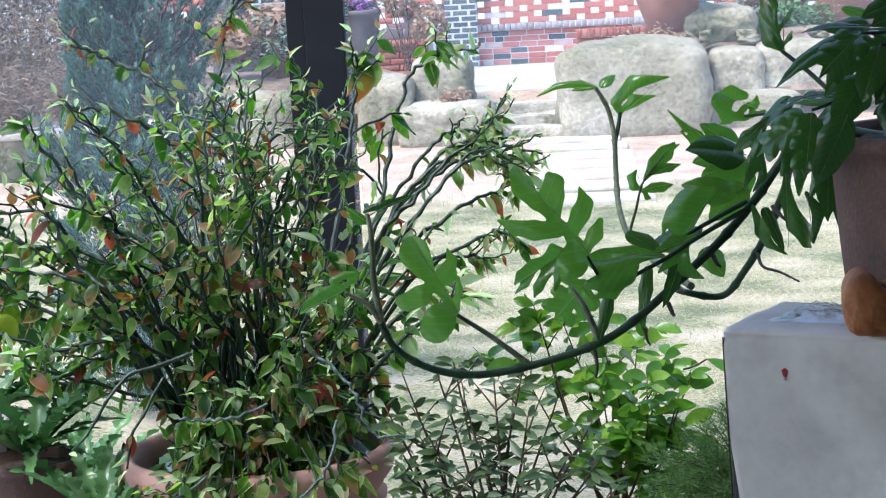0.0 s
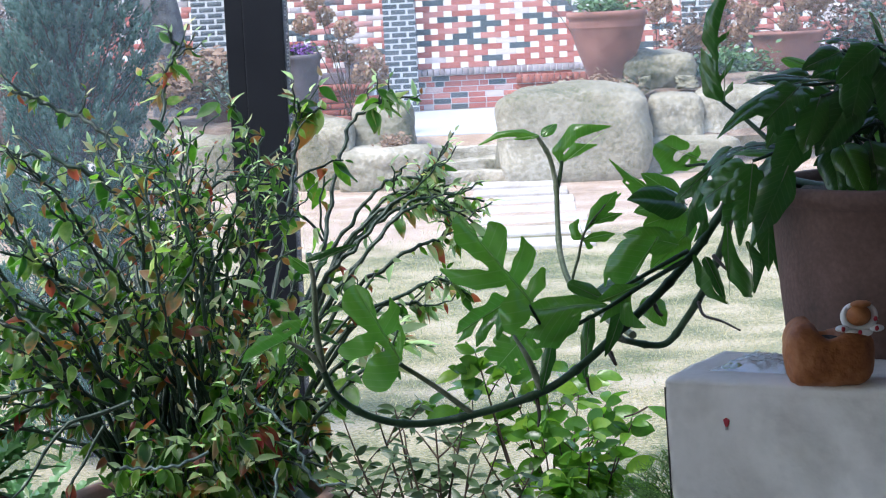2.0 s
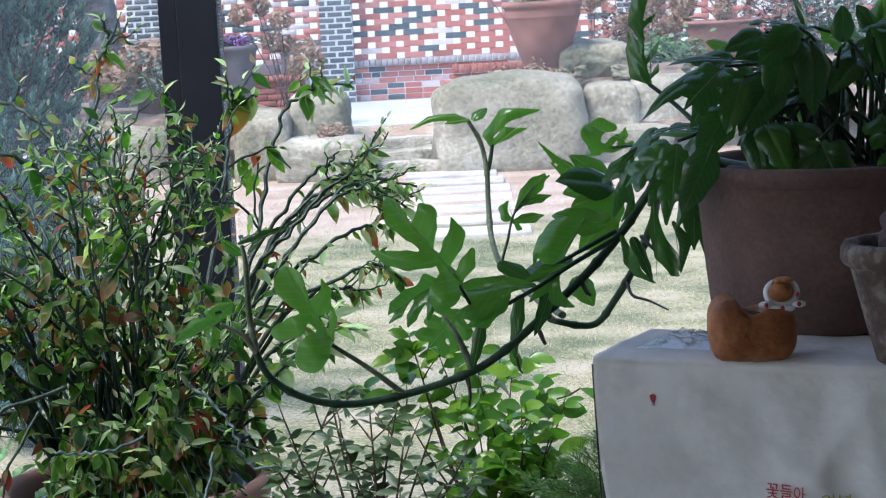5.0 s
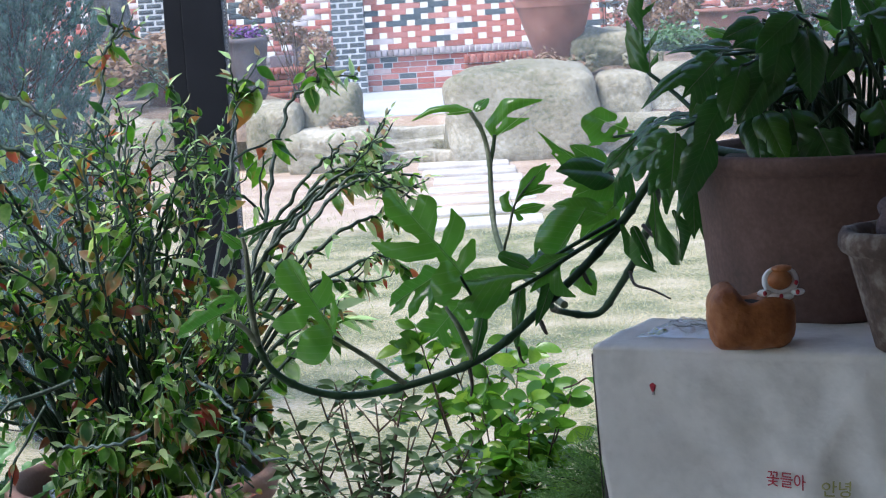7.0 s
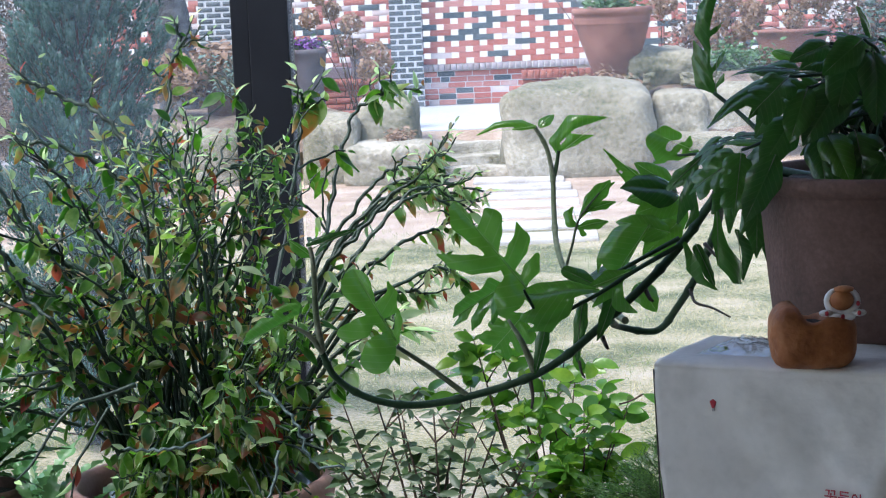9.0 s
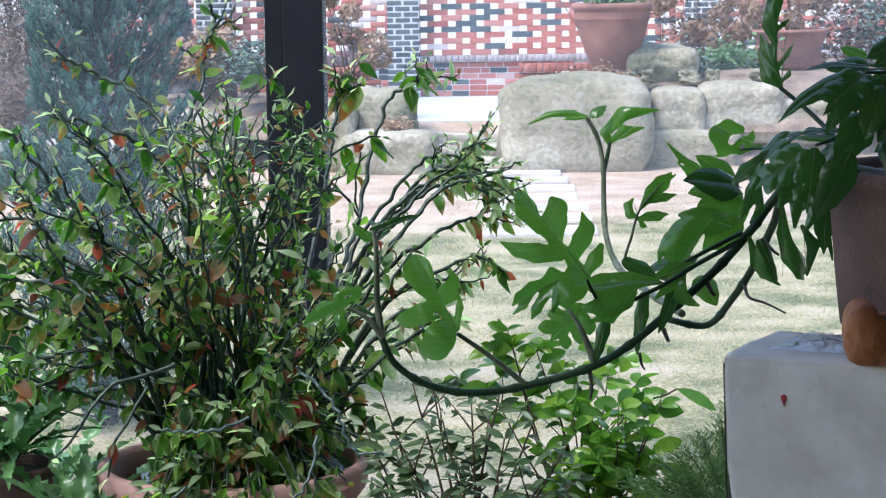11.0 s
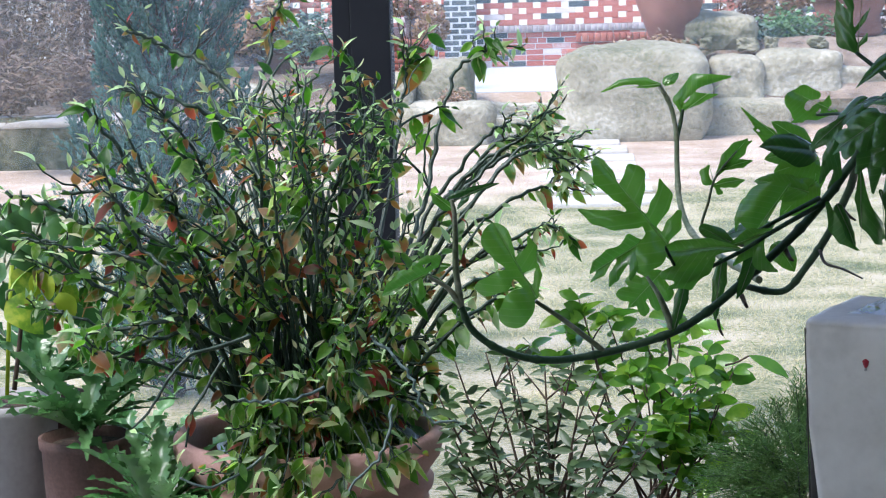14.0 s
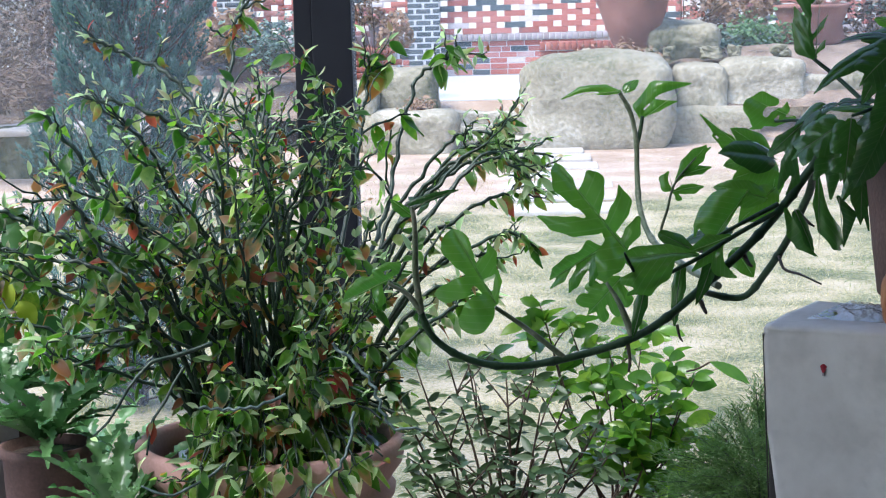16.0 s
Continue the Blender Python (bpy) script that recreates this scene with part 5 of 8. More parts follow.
def bush_leaves():
    rnd = random.Random(77)
    mass, singles_made = Mass(), []
    rnd.shuffle(spots)
    for k, (q, d, s) in enumerate(spots):
        out = Vector((q.x - POT.x, q.y - POT.y, 0))
        out = out.normalized() if out.length > 0.02 else away(rnd)
        if s < 0:
            # the tuft of young leaves at a stem's end
            way = d * 0.9 + away(rnd, rnd.uniform(-0.5, 0.7)) * 0.9
            m = aim(q, way, Vector((rnd.gauss(0, 0.6), rnd.gauss(-0.2, 0.6), 1)), -s)
            me = rnd.choice(YOUNG_LEAF) if rnd.random() < 0.6 else BUSH_LEAF[5]
        else:
            if rnd.random() > (0.9 if q.z < 0.62 or q.x > -0.25 else 0.5):
                continue
            way = d * 0.45 + away(rnd, 0.0) * 0.8 + out * 0.25 + Vector((0, 0, rnd.uniform(-1.9, 0.2)))
            if q.z > 0.62:
                s *= 1.2 if q.x < -0.25 else 0.95
            if q.z < 0.46:
                way = out * 0.45 + away(rnd, 0.0) * 0.55 + Vector((0, 0, rnd.uniform(-1.7, -0.5)))
                s *= 0.86
            m = aim(q + Vector((0, 0, -0.002)), way, Vector((rnd.gauss(0, 0.6), rnd.gauss(-0.55, 0.6), 0.8)), s * rnd.uniform(0.55, 1.05))
            if k % 23 == 0 and q.z < 0.62:
                m = m @ Matrix.Diagonal((1.45, 1.4, 1.3, 1))
            me = rnd.choice(BUSH_LEAF)
            if q.x > -0.25 and q.z > 0.5 and rnd.random() < 0.55:
                me = YOUNG_LEAF[2]
                m = m @ Matrix.Diagonal((1.25, 1.5, 1.0, 1))
        if k < 480 and len(singles_made) < 300:
            singles_made.append(leaf_part("leaf", me, m_bush, bush, m))
        else:
            mass.add(me, m)
    mass.link("foliage", m_bush_mass, bush)


bush_leaves()

# ---- The table with its cloth, set askew to the window ----
TOP = 0.748
CORNER = Matrix.Translation((0.331, 1.6, 0)) @ Matrix.Rotation(radians(-27), 4, "Z")
DEEP = 0.222


def turned(bm):
    """Brings what is built in the table's own directions to its place."""
    bmesh.ops.transform(bm, matrix=CORNER, verts=bm.verts[:])
    return bm


table = thing("side_table", "narrow dark-stained table under a white cloth", "table", CORNER @ Vector((0.7, 0.1, FLOOR)))
part("tabletop", turned(box((0.008, 0.008, TOP - 0.03), (1.3, DEEP, TOP - 0.004), 0.004)), m_dark_wood, table)
for x, y in ((0.001, 0.012), (0.001, DEEP - 0.06), (1.23, 0.012), (1.23, DEEP - 0.06)):
    part("leg", turned(box((x, y, FLOOR), (x + 0.05, y + 0.05, TOP - 0.031), 0.004)), m_dark_wood, table)
part("side_panel", turned(box((0.0, 0.065, FLOOR + 0.1), (0.008, DEEP - 0.062, TOP - 0.17), 0.002)), m_dark_wood, table)
stand = thing("plant_stand", "dark wooden plant stand behind a cloth-covered table", "stand", CORNER @ Vector((0.6, 0.45, FLOOR)))
part("stand_top", turned(box((0.10, DEEP + 0.012, TOP - 0.04), (1.2, DEEP + 0.5, TOP), 0.004)), m_dark_wood, stand)
for x, y in ((0.12, DEEP + 0.03), (0.12, DEEP + 0.42), (1.13, DEEP + 0.03), (1.13, DEEP + 0.42)):
    part("leg", turned(box((x, y, FLOOR), (x + 0.05, y + 0.05, TOP - 0.041), 0.004)), m_dark_wood, stand)


def cloth_bulge(x, fall):
    """How far the hanging cloth stands forward: broad waves, diagonal pulls and small creases."""
    w = min(1, fall / 0.1)
    fold = 0.006 * math.sin(7 * x + 5 * fall + 2.0) + 0.009 * math.sin(3.2 * x - 9 * fall) + 0.018 * noise.noise((x * 5, fall * 4, 1))
    for slope, at, amp, wide in ((1.5, 0.11, 0.006, 0.04), (0.9, 0.2, 0.007, 0.045), (0.5, 0.31, 0.01, 0.05), (-0.9, 0.34, 0.009, 0.03), (-1.6, 0.5, 0.012, 0.03), (0.25, 0.42, 0.009, 0.03), (2.2, 0.3, 0.006, 0.03)):
        d = (x - at - slope * (fall - 0.15) * 0.6) / wide
        fold += amp * math.exp(-abs(d) ** 1.5)
    fold += 0.012 * abs(noise.noise((x * 5 - fall * 4, fall * 6 + x * 3, 8))) + 0.002 * noise.noise((x * 26, fall * 20, 4))
    return w * fold * min(1, 0.12 + x * 6)


def tablecloth():
    """A cotton sheet over the table: top, long front drop with soft folds and a hemmed left edge."""
    bm = bmesh.new()
    nx, nz = 150, 130
    deep, drop = DEEP + 0.006, 0.95
    g = []
    for j in range(nz + 1):
        s = j / nz * (deep + drop)
        fall = max(0.0, s - deep)
        row = []
        for i in range(nx + 1):
            u = i / nx
            x = 1.28 * u
            y, z = max(0.0, deep - s), TOP - fall
            t = max(0.0, 1 - abs(s - deep) / 0.026)
            z -= 0.007 * t * t if s < deep else 0
            y += 0.007 * t * t if s >= deep else 0
            y -= cloth_bulge(x, fall)
            z += 0.003 * noise.noise((x * 14, y * 14, 2)) * (1 - t) if s < deep else 0
            x += (0.004 * fall + 0.14 * max(0.0, fall - 0.15)) * (1 - u) + 0.003 * math.sin(fall * 9) * (1 - u)
            row.append(bm.verts.new((x, y, z)))
        g.append(row)
    for a, b in zip(g, g[1:]):
        for i in range(nx):
            bm.faces.new((a[i], b[i], b[i + 1], a[i + 1])).smooth = True
    ob = part("tablecloth", turned(bm), m_cloth)
    sol = ob.modifiers.new("thickness", "SOLIDIFY")
    sol.thickness, sol.offset = 0.0025, 0.0
    return tagged(ob, "creased white cotton cloth draped over a dark table", "tablecloth")


cloth = tablecloth()
part("hem", turned(tube(bmesh.new(), [Vector((0.0005 * k, -0.001, TOP - 0.012 - 0.02 * k)) for k in range(40)], [0.0012] * 40, 5)), m_dark_wood, cloth, "dark stitched hem")

# ---- The big monstera in its tall pot ----
MP = Vector((0.733, 1.84, TOP))


def monstera_pot():
    pot = thing("tall_planter", "tall plain terracotta planter on a dark stand", "plant pot", MP)
    prof = [(0.0, 0.0), (0.178, 0.0), (0.183, 0.005), (0.19, 0.08), (0.201, 0.218), (0.2035, 0.222), (0.212, 0.226), (0.215, 0.238),
            (0.213, 0.248), (0.208, 0.252), (0.197, 0.25), (0.191, 0.24), (0.188, 0.225), (0.0, 0.225)]
    prof = [(r * 1.075, h) for r, h in prof]
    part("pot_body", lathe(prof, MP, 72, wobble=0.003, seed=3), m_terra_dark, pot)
    part("soil", lathe([(0.0, 0.226), (0.183, 0.228), (0.17, 0.24), (0.0, 0.246)], MP, 28, wobble=0.03), m_soil, pot)


monstera_pot()
monstera = thing("monstera", "trailing split-leaf monstera with thick green vines", "potted plant", MP + Vector((0, 0, 0.23)))


def lobed(capsules, length, width, curl=0.1, fold=0.2, seed=0):
    """A split leaf along +x, one smooth sheet: the soft union of rounded lobes, each (x0, y0, r0, x1, y1, r1)."""
    step, soft = 0.002, 0.0013
    cap = np.array(capsules)
    pad = cap[:, [2, 5]].max() + 0.006
    xs = np.arange(min(cap[:, 0].min(), cap[:, 3].min()) - pad, max(cap[:, 0].max(), cap[:, 3].max()) + pad, step)
    ys = np.arange(min(cap[:, 1].min(), cap[:, 4].min()) - pad, max(cap[:, 1].max(), cap[:, 4].max()) + pad, step)

    def field(X, Y):
        total = 0
        for x0, y0, r0, x1, y1, r1 in capsules:
            dx, dy = x1 - x0, y1 - y0
            t = np.clip(((X - x0) * dx + (Y - y0) * dy) / (dx * dx + dy * dy + 1e-9), 0, 1)
            d = np.hypot(X - x0 - t * dx, Y - y0 - t * dy) - (r0 + (r1 - r0) * t)
            total = total + np.exp(-np.clip(d, -0.04, 0.04) / soft)
        return -soft * np.log(total)

    X, Y = np.meshgrid(xs, ys, indexing="ij")
    F = field(X, Y)
    inside = F < 0.4 * step
    cells = inside[:-1, :-1] & inside[1:, :-1] & inside[1:, 1:] & inside[:-1, 1:]
    count = np.zeros(F.shape, int)
    for i in (0, 1):
        for j in (0, 1):
            count[i:i + cells.shape[0], j:j + cells.shape[1]] += cells
    edge = (count > 0) & (count < 4)
    # draw the border of the kept cells on to the outline
    for turn in range(4):
        F2, e = field(X, Y), 2e-4
        gx, gy = (field(X + e, Y) - F2) / e, (field(X, Y + e) - F2) / e
        k = np.where(edge, F2 / np.maximum(0.5, gx * gx + gy * gy), 0)
        X, Y = X - gx * k, Y - gy * k
    bm = bmesh.new()
    uv = bm.loops.layers.uv.new("leaf")
    made = {}

    def vert(i, j):
        if (i, j) not in made:
            x, y = X[i, j], Y[i, j]
            u, a = x / length, min(1.4, abs(y) / (width / 2))
            side = 1 if y > 0 else -1
            z = -curl * length * u * u + fold * width * (0.5 * a - 0.55 * a * a) + 0.06 * width * math.sin(6 * u + 2.2 * side + seed) * a
            deep = 0.0 if edge[i, j] else max(0.0, -F[i, j])
            z += 0.4 * 0.012 * (1 - math.exp(-deep / 0.012)) - 0.0048
            made[i, j] = bm.verts.new((x, y, z + 0.12 * width * noise.noise((x * 16, y * 16, seed))))
        return made[i, j]

    for i in range(len(xs) - 1):
        for j in range(len(ys) - 1):
            if cells[i, j]:
                fc = bm.faces.new((vert(i, j), vert(i + 1, j), vert(i + 1, j + 1), vert(i, j + 1)))
                fc.smooth = True
                for lp in fc.loops:
                    lp[uv].uv = (lp.vert.co.x / length, lp.vert.co.y / width)
    return bm


def split_shape(n, width, lobes, cut, seed):
    """The lobes of an ordinary leaf: a tapering blade, parted into fingers that sweep forward."""
    rnd = random.Random(seed)
    w = width / 2
    core = w * (1 - cut)
    x0 = min(0.3 * n, 0.02 * n + 0.72 * core)
    caps = [(x0, 0, 0.72 * core, max(x0, 0.36 * n), 0, core), (0.36 * n, 0, core, 0.66 * n, 0, 0.72 * core), (0.66 * n, 0, 0.72 * core, 0.84 * n, 0, 0.36 * core), (0.84 * n, 0, 0.36 * core, 0.99 * n, 0, 0.02 * w)]
    for side in (1, -1):
        for k in range(lobes):
            u = 0.04 + 0.74 * (k + 0.5 + rnd.uniform(-0.12, 0.12)) / lobes
            big = w * (1 - 0.45 * max(0, u - 0.35)) * rnd.uniform(0.85, 1.1)
            r = min(0.47 * 0.74 * n / lobes, 0.4 * w) * rnd.uniform(0.9, 1.1)
            x1 = u * n + (0.15 + 0.35 * u) * big
            y1 = side * max(big - r, 0.3 * big)
            caps += [(u * n, 0, 0.7 * r, x1, y1, r), (x1, y1, r, x1 + 0.55 * r, y1 + side * 0.55 * r, 0.4 * r)]
    return caps


def add_leaf(bm, m, n, width, curl, bright, seed):
    me = bpy.data.meshes.new("leaf")
    bm.to_mesh(me)
    bm.free()
    leaf = leaf_part("leaf", me, m_mon_bright if bright else m_mon, monstera, m)
    rib = bmesh.new()
    pts = [Vector((u * n, 0, -curl * n * u * u + 0.12 * width * noise.noise((u * n * 16, 0, seed)) - 0.0012)) for u in [k / 10 for k in range(10)]]
    tube(rib, pts, [0.0009 - 0.00007 * k for k in range(10)], 5)
    r = part("midrib", rib, m_midrib if bright else m_petiole, leaf)
    r.matrix_parent_inverse = Matrix.Identity(4)
    return leaf


def mon_leaf(base, tip, width, face=(0, -1, 0.35), lobes=4, cut=0.62, curl=0.15, fold=0.3, bright=False, seed=0):
    """One leaf from the end of its stalk to its tip, its upper side turned to face."""
    b, t = Vector(base), Vector(tip)
    n = (t - b).length
    if lobes < 3:
        lobes, cut, width = 0, 0.0, min(width * 0.85, 0.62 * n)
    bm = lobed(split_shape(n, width, lobes, cut, seed), n, width, curl, fold, seed)
    return add_leaf(bm, aim(b, (t - b) + Vector((0, 0, curl * n * 0.5)), face), n, width, curl, bright, seed)


def great_leaf(base, tip, width, face, fingers, curl=0.03, fold=0.12, bright=True, seed=0):
    """A large leaf whose lobes are given one by one: chains of (place, radius in millimetres)."""
    b, t = Vector(base), Vector(tip)
    n = (t - b).length
    curl, fold = 2.2 * curl, 2.4 * fold
    m = aim(b, t - b, face)
    inv = m.inverted()
    caps = []
    for chain in fingers:
        pts = [(inv @ Vector(p), r * 0.001) for p, r in chain]
        caps += [(p.x, p.y, r, q.x, q.y, s) for (p, r), (q, s) in zip(pts, pts[1:])]
    return add_leaf(lobed(caps, n, width, curl, fold, seed), m, n, width, curl, bright, seed)


def vine(points, r0, r1, nodes=0, material=None, name="vine"):
    n = 14 * (len(points) - 1)
    pts = curve_points(points, n)
    rad = []
    for k in range(n):
        u = k / (n - 1)
        r = 0.86 * (r0 + (r1 - r0) * u)
        if nodes:
            r *= 1 + 0.28 * math.exp(-(((u * nodes) % 1 - 0.5) / 0.06) ** 2)
        rad.append(r)
    return part(name, tube(bmesh.new(), pts, rad, 10), material or m_vine, monstera)


def petiole(points, r0=0.0045, r1=0.003, pale=False):
    return vine(points, r0, r1, 0, m_petiole if pale else m_vine, "leaf_stalk")


POTIN = (MP.x - 0.12, MP.y + 0.02, TOP + 0.235)
vine([POTIN, (0.503, 2.000, 0.991), (0.455, 2.050, 0.929), (0.415, 2.050, 0.875), (0.356, 2.020, 0.816), (0.287, 2.000, 0.758), (0.211, 1.980, 0.698), (0.145, 1.980, 0.661), (0.041, 1.980, 0.632),
      (-0.050, 1.980, 0.621), (-0.122, 1.970, 0.638), (-0.174, 1.960, 0.676), (-0.197, 1.950, 0.730)], 0.0095, 0.0068, 11)
vine([POTIN, (0.507, 2.200, 0.940), (0.488, 2.350, 0.851), (0.458, 2.400, 0.769), (0.423, 2.450, 0.701), (0.382, 2.480, 0.650), (0.313, 2.460, 0.663), (0.296, 2.400, 0.684)], 0.0092, 0.007, 7)
vine([(-0.193, 1.950, 0.723), (-0.199, 1.940, 0.782), (-0.198, 1.930, 0.838), (-0.198, 1.920, 0.876), (-0.202, 1.920, 0.899)], 0.007, 0.004, 0, m_petiole, "growing_tip")
petiole([(-0.192, 1.950, 0.720), (-0.213, 1.940, 0.751), (-0.245, 1.930, 0.773)], 0.007, 0.003, True)
# young leaves at the growing tip
great_leaf((-0.202, 1.920, 0.894), (-0.130, 1.920, 0.929), 0.05, (0.1, -0.8, 0.6), (
    [((-0.208, 1.920, 0.903), 2.1), ((-0.193, 1.920, 0.910), 5.0), ((-0.166, 1.920, 0.915), 5.8), ((-0.145, 1.920, 0.923), 3.8), ((-0.129, 1.920, 0.929), 1.3)],
    [((-0.200, 1.920, 0.907), 2.5), ((-0.206, 1.920, 0.917), 3.3), ((-0.214, 1.920, 0.925), 1.3)],
    [((-0.174, 1.920, 0.912), 3.3), ((-0.179, 1.920, 0.898), 6.7), ((-0.190, 1.920, 0.883), 2.1)],), 0.05, 0.4, False, 45)
great_leaf((-0.200, 1.920, 0.883), (-0.234, 1.920, 0.911), 0.04, (0, -1, 0.3), (
    [((-0.200, 1.920, 0.883), 2.1), ((-0.213, 1.920, 0.890), 8.3), ((-0.225, 1.920, 0.899), 7.5), ((-0.234, 1.920, 0.911), 1.7)],), 0.05, 0.3, True, 46)
great_leaf((-0.244, 1.930, 0.778), (-0.323, 1.930, 0.744), 0.09, (0, -1, 0.35), (
    [((-0.252, 1.930, 0.782), 4.2), ((-0.264, 1.930, 0.792), 5.4), ((-0.245, 1.930, 0.801), 5.9), ((-0.226, 1.930, 0.804), 3.8)],
    [((-0.243, 1.930, 0.785), 3.3), ((-0.230, 1.930, 0.792), 3.8), ((-0.225, 1.930, 0.800), 2.5)],
    [((-0.250, 1.930, 0.779), 5.0), ((-0.286, 1.930, 0.773), 10.9), ((-0.306, 1.930, 0.754), 10.0), ((-0.322, 1.930, 0.744), 1.7)],
    [((-0.260, 1.930, 0.779), 4.2), ((-0.262, 1.930, 0.762), 9.2), ((-0.255, 1.930, 0.744), 8.4), ((-0.256, 1.930, 0.733), 2.1)],), 0.06, 0.4, True, 47)
# upright shoot with its two unfurling leaves
vine([(0.314, 2.200, 0.715), (0.267, 2.400, 0.725), (0.223, 2.600, 0.743), (0.203, 2.700, 0.791), (0.200, 2.750, 0.858), (0.200, 2.770, 0.923), (0.190, 2.780, 0.979), (0.168, 2.780, 1.022)], 0.0078, 0.0048, 5, m_petiole)
petiole([(0.200, 2.770, 0.912), (0.209, 2.780, 0.944), (0.214, 2.780, 0.972)], 0.006, 0.004)
great_leaf((0.168, 2.770, 1.025), (0.052, 2.770, 1.017), 0.05, (0.1, -0.8, 0.6), (
    [((0.168, 2.770, 1.025), 3.5), ((0.140, 2.770, 1.038), 8.4), ((0.089, 2.770, 1.038), 7.2), ((0.052, 2.770, 1.017), 1.2)],
    [((0.164, 2.770, 1.023), 3.5), ((0.142, 2.770, 1.024), 4.7), ((0.122, 2.770, 1.021), 1.2)],), 0.03, 0.15, True, 1)
great_leaf((0.213, 2.790, 0.965), (0.312, 2.790, 1.036), 0.08, (0.1, -1, 0.4), (
    [((0.213, 2.790, 0.965), 3.5), ((0.204, 2.790, 0.994), 10.7), ((0.239, 2.790, 1.028), 15.4), ((0.312, 2.790, 1.036), 1.2)],
    [((0.214, 2.790, 0.974), 4.7), ((0.243, 2.790, 0.992), 11.9), ((0.283, 2.790, 1.000), 1.2)],), 0.03, 0.15, True, 2)
mon_leaf((0.177, 2.780, 1.022), (0.207, 2.800, 1.049), 0.03, (0, -0.6, 1), 2, 0.2, 0.2, 0.3, True, 3)
# roots in the air
for pts, r in (([(0.443, 2.420, 0.736), (0.449, 2.380, 0.716), (0.477, 2.350, 0.709), (0.505, 2.300, 0.699)], 0.0035),
               ([(0.341, 2.020, 0.797), (0.348, 2.000, 0.782), (0.354, 2.000, 0.777)], 0.0045),
               ([(0.267, 1.980, 0.725), (0.273, 1.970, 0.710), (0.276, 1.970, 0.705)], 0.0045),
               ([(0.146, 1.980, 0.657), (0.149, 1.970, 0.630), (0.146, 1.960, 0.612)], 0.004),
               ([(0.228, 1.980, 0.685), (0.231, 1.970, 0.668), (0.236, 1.970, 0.659)], 0.003),
               ([(0.463, 2.300, 0.833), (0.480, 2.280, 0.814), (0.491, 2.280, 0.806)], 0.004)):
    part("aerial_root", tube(bmesh.new(), curve_points(pts, 14), [r * (1 - 0.04 * k) for k in range(14)], 7), m_root, monstera)
# leaves along the vine
petiole([(0.041, 1.980, 0.634), (-0.019, 1.970, 0.685), (-0.071, 1.960, 0.724)], 0.006, 0.004, True)
great_leaf((-0.070, 1.950, 0.733), (-0.133, 1.950, 0.849), 0.125, (0.05, -1, 0.12), (
    [((-0.071, 1.950, 0.734), 5.9), ((-0.098, 1.950, 0.769), 7.6), ((-0.119, 1.950, 0.803), 6.7)],
    [((-0.107, 1.950, 0.782), 8.4), ((-0.122, 1.950, 0.808), 18.5), ((-0.133, 1.950, 0.829), 24.4), ((-0.135, 1.950, 0.840), 14.3)],
    [((-0.102, 1.950, 0.773), 8.4), ((-0.084, 1.950, 0.792), 16.8), ((-0.074, 1.950, 0.813), 8.4), ((-0.080, 1.950, 0.832), 1.7)],
    [((-0.110, 1.950, 0.775), 8.4), ((-0.127, 1.950, 0.760), 16.8), ((-0.152, 1.950, 0.748), 14.3), ((-0.165, 1.950, 0.746), 3.4)],
    [((-0.082, 1.950, 0.743), 8.4), ((-0.098, 1.950, 0.721), 26.0), ((-0.107, 1.950, 0.704), 24.4)],
    [((-0.071, 1.950, 0.737), 5.0), ((-0.065, 1.950, 0.768), 5.9), ((-0.065, 1.950, 0.788), 1.3)],), 0.06, 0.4, True, 11)
petiole([(0.410, 2.050, 0.866), (0.326, 1.980, 0.833), (0.260, 1.955, 0.798), (0.177, 1.945, 0.761), (0.164, 1.945, 0.768), (0.141, 1.942, 0.813)], 0.005, 0.0028)
petiole([(0.401, 2.040, 0.875), (0.318, 1.990, 0.841), (0.248, 1.980, 0.805)], 0.005, 0.0028)
great_leaf((0.146, 1.940, 0.816), (0.037, 1.940, 0.959), 0.165, (0.05, -1, 0.15), (
    [((0.143, 1.940, 0.820), 5.2), ((0.104, 1.940, 0.863), 6.9), ((0.065, 1.940, 0.899), 7.6), ((0.043, 1.940, 0.942), 6.2)],
    [((0.065, 1.940, 0.899), 10.3), ((0.045, 1.940, 0.928), 17.9), ((0.038, 1.940, 0.947), 12.4), ((0.036, 1.940, 0.960), 2.1)],
    [((0.091, 1.940, 0.874), 11.7), ((0.090, 1.940, 0.910), 19.3), ((0.094, 1.940, 0.931), 15.9), ((0.087, 1.940, 0.943), 6.2)],
    [((0.117, 1.940, 0.845), 10.3), ((0.134, 1.940, 0.881), 15.9), ((0.141, 1.940, 0.896), 13.8), ((0.134, 1.940, 0.922), 2.1)],
    [((0.140, 1.940, 0.823), 6.9), ((0.156, 1.940, 0.847), 12.4), ((0.165, 1.940, 0.867), 5.5)],
    [((0.097, 1.940, 0.856), 11.7), ((0.059, 1.940, 0.858), 15.9), ((0.030, 1.940, 0.863), 11.7), ((0.003, 1.940, 0.876), 1.7)],
    [((0.123, 1.940, 0.831), 13.8), ((0.116, 1.940, 0.804), 24.8), ((0.107, 1.940, 0.785), 12.4)],), 0.05, 0.4, True, 12)
